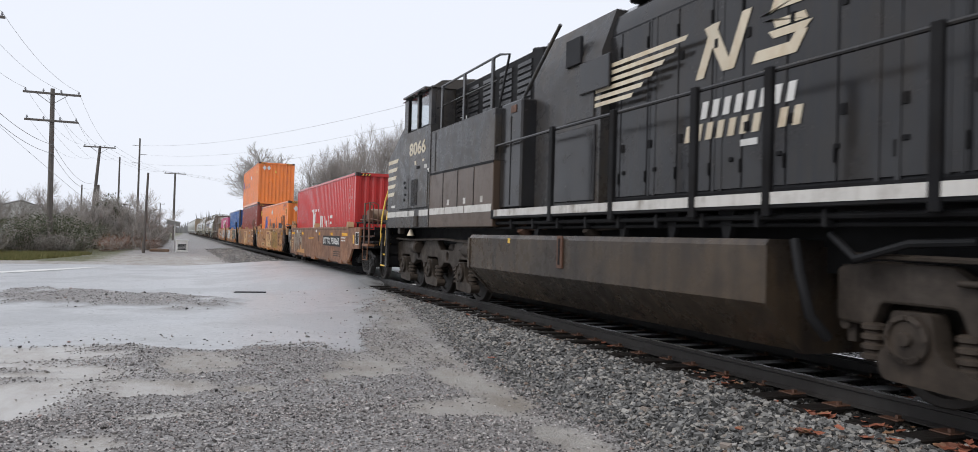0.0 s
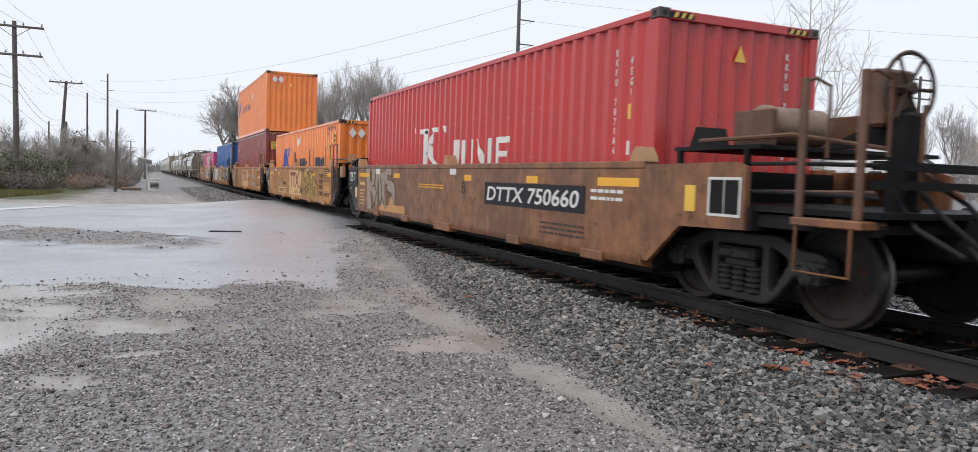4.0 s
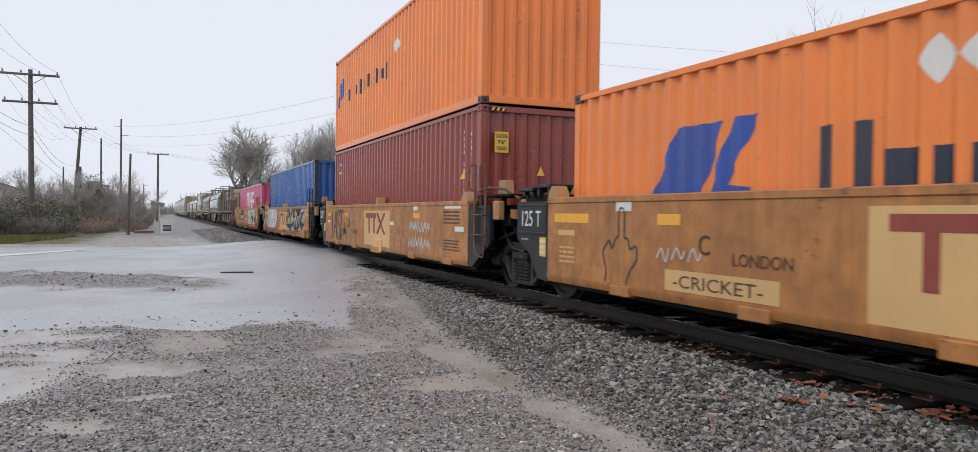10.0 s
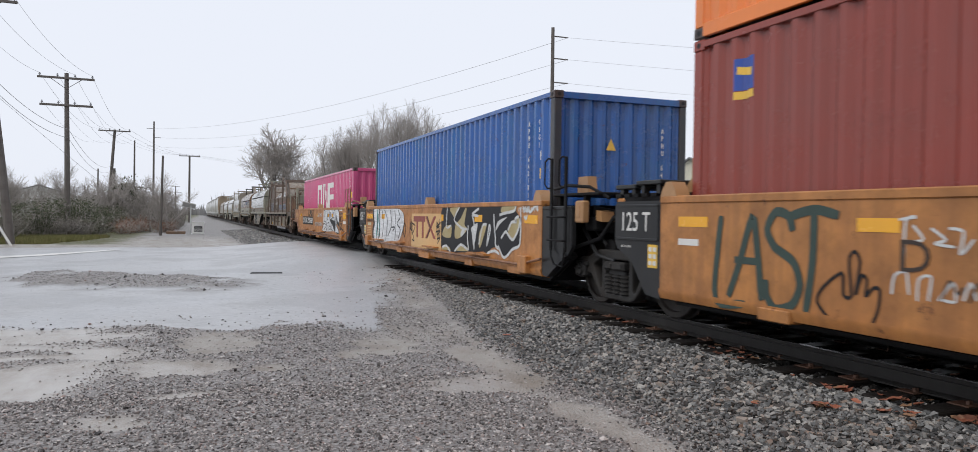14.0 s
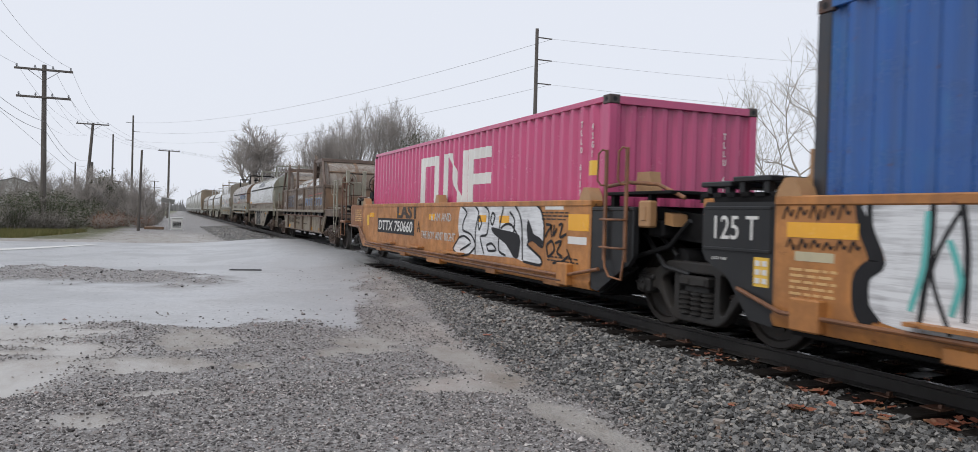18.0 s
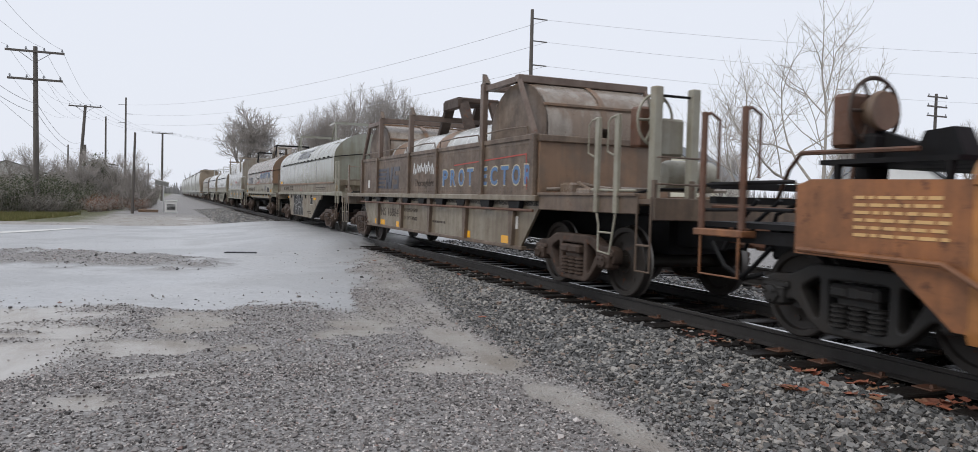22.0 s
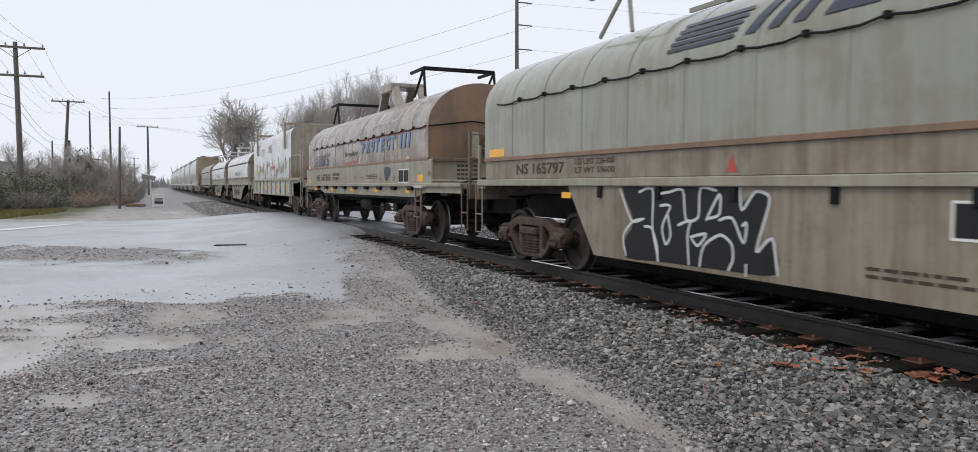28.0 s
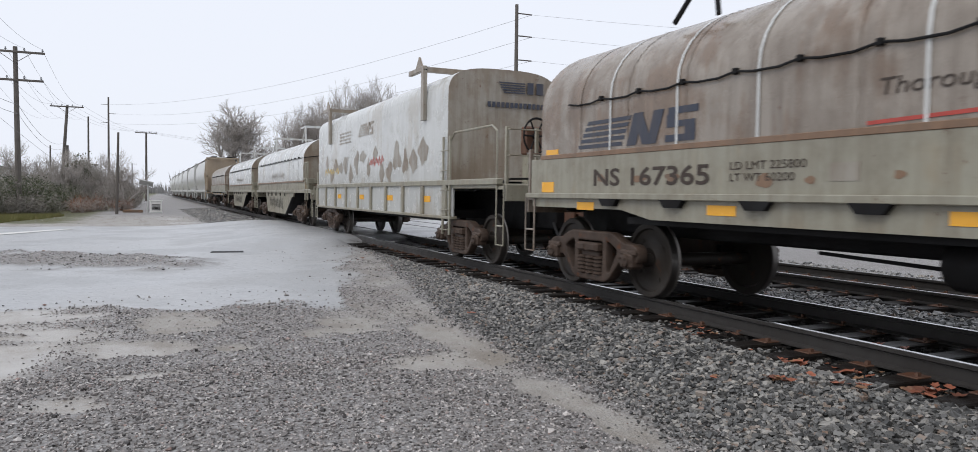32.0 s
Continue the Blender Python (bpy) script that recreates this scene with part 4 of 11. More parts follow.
def freight_truck(car, y, r=0.42, wb=1.78, material=None, spin=True):
    material = material or M_TRUCK
    tk = part("truck", cached(("bol", r, material.name), lambda: B().box(-0.95, 0.95, -0.2, 0.2, r - 0.02, r + 0.22, 0.02).cyl((0, 0, r + 0.2), (0, 0, r + 0.33), 0.2).box(-0.72, 0.72, -0.62, -0.5, r - 0.1, r + 0.02).box(-0.72, 0.72, 0.5, 0.62, r - 0.1, r + 0.02).mesh("truck", material)), material, car, at=pose(0, y, 0))
    end = cached(("be", r, material.name), lambda: B().box(-0.16, 0.06, -0.25, 0.25, r + 0.05, r + 0.17, 0.02).box(-0.1, 0.06, -0.21, 0.21, r - 0.02, r + 0.06, 0.015).box(-0.175, -0.15, -0.22, -0.05, r + 0.07, r + 0.15, 0.01).box(-0.175, -0.15, 0.05, 0.22, r + 0.07, r + 0.15, 0.01).mesh("bolster_end", material))
    cap = cached(("ad", r, material.name), lambda: B().box(-0.1, 0.1, -0.16, 0.16, r + 0.06, r + 0.13, 0.02).box(-0.12, 0.09, -0.11, 0.11, r - 0.1, r + 0.09, 0.03).mesh("bearing_adapter", material))
    for s in (-1, 1):
        part("side_frame", side_frame_mesh(r, wb, material), material, tk, at=pose(s * 1.03, 0, 0))
        part("bolster_end", end, material, tk, at=pose(s * 1.0, 0, 0, 0, 0, 0 if s < 0 else 180))
        for dy in (-0.19, 0.0, 0.19):
            part("spring", spring_mesh(material, 0.21, r + 0.0, 0.085, 5), material, tk, at=pose(s * 1.07, dy, 0))
        for q in (-1, 1):
            part("bearing_adapter", cap, material, tk, at=pose(s * 1.05, q * wb / 2, 0))
            part("bearing_cap", bearing_mesh(material), material, tk, at=pose(s * 1.0, q * wb / 2, r, 0, 0, 0 if s < 0 else 180))
    for q in (-1, 1):
        w = part("wheelset", wheelset_mesh(r, M_WHEEL), M_WHEEL, tk, at=pose(0, q * wb / 2, r))
        if spin:
            WHEELS.append((w, q * wb / 2, r))
        for s in (-1, 1):
            part("brake_shoe", cached("shoe", lambda: B().box(-0.06, 0.06, -0.05, 0.05, -0.14, 0.14, 0.01).mesh("brake_shoe", M_DARK)), M_DARK, tk, at=pose(s * 0.77, q * (wb / 2 - r - 0.06), r))
    return tk


def coupler(car, y, s):
    """A knuckle coupler that reaches s (+1 or -1) along y from y."""
    b = B().box(-0.09, 0.09, min(y, y + s * 0.55), max(y, y + s * 0.55), 0.8, 0.98, 0.02)
    b.box(-0.17, 0.14, min(y + s * 0.5, y + s * 0.8), max(y + s * 0.5, y + s * 0.8), 0.74, 1.03, 0.04)
    part("coupler", b, M_RUST, car)
    part("air_hose", B().tube([(-0.35, y, 0.8), (-0.38, y + s * 0.25, 0.55), (-0.3, y + s * 0.5, 0.42), (-0.2, y + s * 0.75, 0.5)], 0.028, 8), M_WIRE, car)


def hand_ladder(car, x, y0, y1, z0, z1, material, rungs=5, name="ladder"):
    b = B()
    for y in (y0, y1):
        b.box(x - 0.02, x + 0.02, y - 0.03, y + 0.03, z0, z1, 0.004)
    for k in range(rungs):
        z = z0 + (z1 - z0) * (k + 0.25) / rungs
        b.tube([(x, y0, z), (x - 0.06, y0, z), (x - 0.06, y1, z), (x, y1, z)], 0.012)
    return part(name, b, material, car)


def grab_iron(car, pts, material, r=0.012):
    return part("grab_iron", B().tube(pts, r, 6), material, car)


def brake_wheel(car, x, y, z, material, r=0.27):
    b = B()
    ring = [(x + r * math.cos(a), y, z + r * math.sin(a)) for a in [2 * math.pi * k / 24 for k in range(25)]]
    b.tube(ring, 0.02, 6)
    for k in range(6):
        a = 2 * math.pi * k / 6
        b.cyl((x, y + 0.02, z), (x + r * math.cos(a), y, z + r * math.sin(a)), 0.016, n=6)
    b.cyl((x, y - 0.05, z), (x, y + 0.12, z), 0.05)
    w = part("hand_brake_wheel", b, material, car, "spoked hand-brake wheel")
    part("brake_housing", B().box(x - 0.2, x + 0.2, y + 0.09, y + 0.3, z - 0.32, z + 0.17, 0.03), M_RUST, car)
    return w


# ---- containers ----
def corrugated(n, a0, a1, depth, flat=0.27):
    """Outline of n trapezoid waves from a0 to a1: (along, in) pairs."""
    p, out = (a1 - a0) / n, []
    for k in range(n):
        s = a0 + k * p
        out += [(s, 0), (s + p * flat, 0), (s + p * 0.5, depth), (s + p * (0.5 + flat), depth)]
    return out + [(a1, 0)]


def wave_wall(pts, z0, z1, put):
    b = B()
    v = []
    for a, d in pts:
        v += [put(a, d, z0), put(a, d, z1)]
    return b.add(v, [(2 * i, 2 * i + 2, 2 * i + 3, 2 * i + 1) for i in range(len(pts) - 1)])


def container(u, z0, height, paint, label, trim=None, corner=None, length=12.192, taped=True):
    trim, corner = trim or paint, corner or paint
    header = [(x0, x0 + 0.3) for x0 in (-1.05, 0.72)] if taped else []
    c = thing("shipping_container", pose(XC, u, z0), label, "container", "containers on the train")
    CARRIED.append(c)
    W, L, H = 1.219, length, height
    for s in (-1, 1):
        side = wave_wall(corrugated(42, 0.13, L - 0.13, 0.05), 0.13, H - 0.07, lambda a, d, z: (s * (W - 0.012 - d), a, z))
        if s > 0:
            side.f = [f[::-1] for f in side.f]
        part("side_panel", side, paint, c)
        part("top_rail", B().box(min(s * W, s * (W - 0.06)), max(s * W, s * (W - 0.06)), 0.15, L - 0.15, H - 0.09, H - 0.015, 0.006), trim, c)
        part("bottom_rail", B().box(min(s * W, s * (W - 0.05)), max(s * W, s * (W - 0.05)), 0.15, L - 0.15, 0.01, 0.16, 0.006), trim, c)
    for e in (0, 1):
        y = 0.03 if e == 0 else L - 0.03
        g = 1 if e == 0 else -1
        end = wave_wall(corrugated(9, -W + 0.11, W - 0.11, 0.045, 0.28), 0.13, H - 0.1, lambda a, d, z: (a, y + g * d, z))
        if e == 1:
            end.f = [f[::-1] for f in end.f]
        part("end_panel", end, paint, c)
        y0, y1 = (0.0, 0.07) if e == 0 else (L - 0.07, L)
        part("end_header", B().box(-W + 0.15, W - 0.15, y0, y1, H - 0.12, H - 0.015, 0.006), trim, c)
        part("end_sill", B().box(-W + 0.15, W - 0.15, y0, y1, 0.02, 0.15, 0.006), trim, c)
        for s in (-1, 1):
            cy0, cy1 = (0.004, 0.15) if e == 0 else (L - 0.15, L - 0.004)
            part("corner_post", B().box(min(s * (W - 0.004), s * (W - 0.13)), max(s * (W - 0.004), s * (W - 0.13)), cy0, cy1, 0.118, H - 0.118, 0.012), corner, c)
            for z in (0.0, H - 0.118):
                b = B().box(min(s * W, s * (W - 0.162)), max(s * W, s * (W - 0.162)), 0 if e == 0 else L - 0.178, 0.178 if e == 0 else L, z, z + 0.118, 0.008)
                k = part("corner_casting", b, corner if corner is M_MAROON else M_CASTING, c)
                ym = 0.089 if e == 0 else L - 0.089
                hole = B().cyl((s * (W + 0.002), ym, z + 0.059), (s * (W - 0.01), ym, z + 0.059), 0.032, n=12)
                hole.cyl((s * (W - 0.08), -0.002 if e == 0 else L + 0.002, z + 0.059), (s * (W - 0.08), 0.01 if e == 0 else L - 0.01, z + 0.059), 0.032, n=12)
                part("lock_hole", hole, M_INK, k)
    roof = wave_wall(corrugated(40, 0.1, L - 0.1, 0.02), -W + 0.05, W - 0.05, lambda a, d, z: (z, a, H - 0.02 - d))
    part("roof", roof, paint, c)
    part("floor", B().box(-W + 0.05, W - 0.05, 0.08, L - 0.08, 0.12, 0.16), M_DARK, c)
    for x0, x1 in header:
        part("hazard_tape", B().box(x0 - 0.03, x1 + 0.02, -0.0022, 0.0, H - 0.105, H - 0.035), M_INK, c, "black and yellow end tape")
    for s in (-1, 1):
        part("lashing_plate", B().box(s * (W - 0.02) - 0.012, s * (W - 0.02) + 0.012, 0.42, 0.5, H - 0.34, H - 0.12, 0.004), paint, c)
    # black and yellow end tapes along the header
    tape = [(x, x + 0.05) for x in (-1.02, -0.92, -0.82, 0.72, 0.82, 0.92)]
    for a, q in tape if taped else ():
        part("hazard_stripe", B().prism([(a, H - 0.1), (a + 0.045, H - 0.1), (a + 0.075, H - 0.04), (a + 0.03, H - 0.04)], "y", -0.005, 0.0), M_YELLOWTAPE, c)
    return c


def on_waves(name, shapes, material, c, label="", length=12.192, lift=0.0025):
    """Painted shapes, each (y0, y1, z0, z1) or a convex outline of (y, z), that follow a side's corrugation."""
    def cut(poly, at, keep_above):
        out = []
        for (a, b), (e, f) in zip(poly, poly[1:] + poly[:1]):
            p, q = (a >= at) == keep_above or a == at, (e >= at) == keep_above or e == at
            if p:
                out.append((a, b))
            if p != q and e != a:
                k = (at - a) / (e - a)
                out.append((at, b + (f - b) * k))
        return out
    line = corrugated(42, 0.13, length - 0.13, 0.05)
    for sh in shapes:
        if not isinstance(sh[0], (tuple, list)):
            sh = [(sh[0], sh[2]), (sh[1], sh[2]), (sh[1], sh[3]), (sh[0], sh[3])]
        b = B()
        for (a0, d0), (a1, d1) in zip(line, line[1:]):
            q = cut(cut(list(sh), a0, True), a1, False)
            if len(q) > 2:
                area = sum(q[i][0] * q[(i + 1) % len(q)][1] - q[(i + 1) % len(q)][0] * q[i][1] for i in range(len(q)))
                if abs(area) < 1e-6:
                    continue
                b.add([(-1.207 + (d0 + (d1 - d0) * (y - a0) / (a1 - a0)) - lift, y, z) for y, z in (q if area < 0 else q[::-1])], [tuple(range(len(q)))])
        if b.v:
            part(name, b, material, c, label)


def code_column(c, y, z1, text, size, material, x=-1.2205):
    """Characters one under another down a side; y: their left edge."""
    n = len(text)
    part("container_code", lettering("\n".join(text), size * 0.6, n * size * 1.3, material, bold=0.02), material, c, at=pose(x, y, z1 - n * size * 1.3))


def end_marks(c, x, z1, text, size, material):
    n = len(text)
    part("container_code", lettering("\n".join(text), size * 0.6, n * size * 1.3, material, bold=0.02), material, c, at=pose(x, -0.003, z1 - n * size * 1.3, 0, 0, 90))


def triangle_sign(c, y, z, s, material=None):
    on_waves("warning_sign", [[(y, z), (y - s, z), (y - s * 0.5, z + s * 1.1)]], material or M_YELLOWTAPE, c)


def end_triangle(c, x, z, s):
    part("warning_sign", B().prism([(x, z), (x + s, z), (x + s * 0.5, z + s * 1.1)], "y", -0.008, -0.002), M_YELLOWTAPE, c)


# ---- articulated well car ----
def well_floor(car, L):
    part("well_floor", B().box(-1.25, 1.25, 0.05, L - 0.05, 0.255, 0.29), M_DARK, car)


def well_side(car, L, paint, pads):
    for s in (-1, 1):
        x0, x1 = (-1.44, -1.40) if s < 0 else (1.40, 1.44)
        w = part("side_wall", B().box(x0, x1, 0.0, L, 0.40, 1.42, 0.004), paint, car)
        part("top_chord", B().box(min(s * 1.27, s * 1.455), max(s * 1.27, s * 1.455), 0.0, L, 1.405, 1.49, 0.012), paint, w)
        part("bottom_chord", B().prism([(s * 1.22, 0.29), (s * 1.425, 0.33), (s * 1.452, 0.40), (s * 1.452, 0.44), (s * 1.22, 0.40)][::s], "y", 0.0, L), paint, w)
        if s < 0:
            for y, wd, dz in pads:
                part("jacking_pad", B().box(-1.475, -1.3, y - wd / 2, y + wd / 2, 0.33 - dz, 0.42, 0.01), paint, w)


def guide(car, y, paint, wide=0.3):
    part("container_guide", B().prism([(y - wide / 2, 1.485), (y + wide / 2, 1.485), (y + wide * 0.4, 1.56), (y + wide * 0.16, 1.65), (y - wide * 0.16, 1.65), (y - wide * 0.4, 1.56)], "x", -1.45, -1.27), M_GUIDE, car)


def near_joint(car, tone, steel):
    """The end nearest a passing car's leading side: black sloped frame, ladder and deck."""
    poly = rounded([(0.0, 1.40), (0.0, 0.36), (-0.2, 0.33), (-0.86, 0.70), (-0.98, 0.82), (-0.98, 1.40)], 0.05)
    for s in (-1, 1):
        part("end_frame", B().prism(poly[::1 if s < 0 else -1], "x", *((-1.43, -1.37) if s < 0 else (1.37, 1.43))), M_BLACKBOX, car)
    part("frame_flange", B().box(-1.445, -1.425, -0.96, -0.02, 1.35, 1.395, 0.006).box(-1.445, -1.425, -0.975, -0.94, 0.82, 1.35, 0.006).prism([(-0.12, 0.36), (-0.22, 0.34), (-0.82, 0.68), (-0.74, 0.74)], "x", -1.45, -1.25), M_BLACKBOX, car)
    part("gusset", B().prism([(-0.05, 0.34), (-0.2, 0.31), (-0.8, 0.62), (-0.5, 0.66)], "x", -1.36, -1.3), M_DARK, car)
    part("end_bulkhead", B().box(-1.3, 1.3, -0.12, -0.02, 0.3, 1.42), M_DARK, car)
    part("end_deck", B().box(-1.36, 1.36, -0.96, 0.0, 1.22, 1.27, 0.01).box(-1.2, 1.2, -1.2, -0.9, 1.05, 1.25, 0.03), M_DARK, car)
    ladder = B()
    for y in (-0.38, -0.84):
        ladder.box(-1.485, -1.455, y - 0.028, y + 0.028, 0.74, 2.1, 0.005)
    for z in (1.24, 0.9):
        ladder.tube([(-1.47, -0.36, z), (-1.53, -0.37, z), (-1.53, -0.85, z), (-1.47, -0.86, z)], 0.014, 8)
    part("ladder", ladder, steel, car)
    part("stirrup", B().tube([(-1.47, -0.38, 0.8), (-1.5, -0.45, 0.66), (-1.5, -0.55, 0.55), (-1.5, -0.82, 0.53), (-1.48, -0.84, 0.8)], 0.015, 8), steel, car)
    for y in (-0.38, -0.84):
        grab_iron(car, [(-1.47, y, 2.08), (-1.52, y + 0.02, 2.1), (-1.55, y + 0.06, 2.05), (-1.55, y + 0.07, 1.72), (-1.52, y + 0.04, 1.66), (-1.47, y, 1.66)], steel, 0.013)
    part("bracket_plate", B().prism([(-0.75, 1.58), (-0.4, 1.58), (-0.43, 1.84), (-0.7, 1.84)], "x", -1.05, -0.9), M_GUIDE, car)
    part("center_sill", B().box(-0.3, 0.3, -2.0, -0.05, 0.62, 1.05, 0.03).box(-0.42, 0.42, -1.9, -1.1, 0.78, 0.95, 0.04), M_DARK, car)
    part("brake_hose", B().tube([(-1.38, -0.2, 0.95), (-1.3, -0.7, 0.78), (-1.1, -1.2, 0.95), (-1.12, -1.6, 1.25)], 0.03, 8), M_WIRE, car)
    part("upper_deck", B().box(-1.32, 1.3, -1.5, -0.12, 1.545, 1.585, 0.008), M_DARK, car)
    part("sill_casting", B().prism([(-0.7, 1.42), (-1.75, 1.3), (-1.9, 1.1), (-1.7, 1.0), (-0.7, 1.05)], "x", -0.95, 0.95).cyl((-1.0, -1.3, 0.8), (1.0, -1.3, 0.8), 0.14, n=14), M_DARK, car)
    part("rod", B().tube([(-1.1, -0.7, 1.1), (-1.15, -1.2, 0.72), (-1.1, -1.6, 0.66)], 0.03, 8).tube([(-1.0, -0.75, 1.15), (-1.05, -1.3, 0.85)], 0.025, 8), M_BLACKBOX, car)
    for y in (-1.05, -0.25):
        for x in (-1.26, 1.18):
            part("deck_leg", B().box(x, x + 0.08, y, y + 0.08, 1.26, 1.56), M_DARK, car)
    part("rail_pipe", B().tube([(-1.28, -0.1, 1.66), (-1.3, -0.6, 1.7), (-1.28, -1.2, 1.66), (-1.2, -1.6, 1.5)], 0.024, 8), steel, car)
    part("jack_bracket", B().box(-1.42, -1.3, -1.24, -1.02, 1.16, 1.47, 0.02).box(-1.43, -1.415, -1.18, -1.08, 1.24, 1.4, 0.004).prism([(-1.24, 1.2), (-1.4, 1.18), (-1.38, 1.32), (-1.24, 1.34)], "x", -1.2, -1.0), M_GUIDE, car)
    guide(car, 0.16, tone)


def far_joint(car, L, tone, rounded=True):
    poly = [(L, 1.44), (L, 0.31), (L + 0.30, 0.34), (L + 0.62, 0.72), (L + 0.94, 0.86), (L + 1.0, 0.95), (L + 1.0, 1.38), (L + 0.95, 1.44)]
    for s in (-1, 1):
        part("end_frame", B().prism(poly[::-1 if s < 0 else 1], "x", *((-1.435, -1.36) if s < 0 else (1.36, 1.435))), M_BLACKBOX, car)
    part("number_board", B().box(-1.45, -1.432, L + 0.04, L + 0.95, 0.98, 1.40, 0.008), M_BLACKBOX, car)
    part("load_letters", lettering("125 T", 0.6, 0.23, M_WHITE, bold=0.004), M_WHITE, car, "white painted 125 T", at=pose(-1.451, L + 0.8, 1.08))
    part("placard", marks([(L + 0.06, L + 0.25, 0.66, 0.93)], -1.437), M_YELLOWTAPE, car)
    part("placard_print", marks([(L + 0.08 + 0.09 * i, L + 0.14 + 0.09 * i, 0.69 + 0.08 * j, 0.74 + 0.08 * j) for i in (0, 1) for j in (0, 1, 2)], -1.441), M_WHITE, car)
    part("end_bulkhead", B().box(-1.3, 1.3, L + 0.02, L + 0.12, 0.3, 1.42), M_DARK, car)
    deck = B()
    for k in range(7):
        deck.box(-1.3, 1.3, L - 0.1 + 0.2 * k, L + 0.02 + 0.2 * k, 1.5, 1.54)
    for x in (-1.28, -0.5, 0.4, 1.2):
        deck.box(x, x + 0.06, L - 0.1, L + 1.25, 1.44, 1.5)
    part("deck_grating", deck, M_DARK, car)
    for y0, y1, z in ((L + 0.2, L + 0.72, 1.64), (L + 0.74, L + 1.2, 1.6)):
        part("deck_step", B().box(-1.32, -0.4, y0, y1, z, z + 0.055, 0.01).box(-1.28, -1.2, y0 + 0.06, y0 + 0.13, 1.53, z).box(-1.28, -1.2, y1 - 0.13, y1 - 0.06, 1.53, z), M_BLACKBOX, car)
    part("stop_bracket", B().prism([(L + 0.02, 1.5), (L + 0.32, 1.5), (L + 0.1, 1.72), (L + 0.1, 1.95), (L - 0.12, 1.9), (L - 0.1, 1.5)], "x", -0.95, -0.75), M_GUIDE, car, "tan container stop")
    part("board_rim", B().box(-1.458, -1.445, L + 0.04, L + 0.96, 1.37, 1.4, 0.004).box(-1.458, -1.445, L + 0.04, L + 0.96, 0.97, 1.0, 0.004), M_BLACKBOX, car)
    part("jack_print", lettering("JACK HERE", 0.22, 0.035, M_WHITE), M_WHITE, car, at=pose(-1.4365, L + 0.85, 0.87))
    part("center_sill", B().box(-0.3, 0.3, L + 0.05, L + 2.0, 0.64, 1.07, 0.03).box(-0.5, 0.5, L + 1.1, L + 1.9, 0.6, 0.8, 0.05), M_DARK, car)
    part("deck_bracket", B().box(-1.3, -1.1, L + 1.02, L + 1.2, 1.2, 1.5, 0.03), tone, car)
    guide(car, L - 0.16, tone)


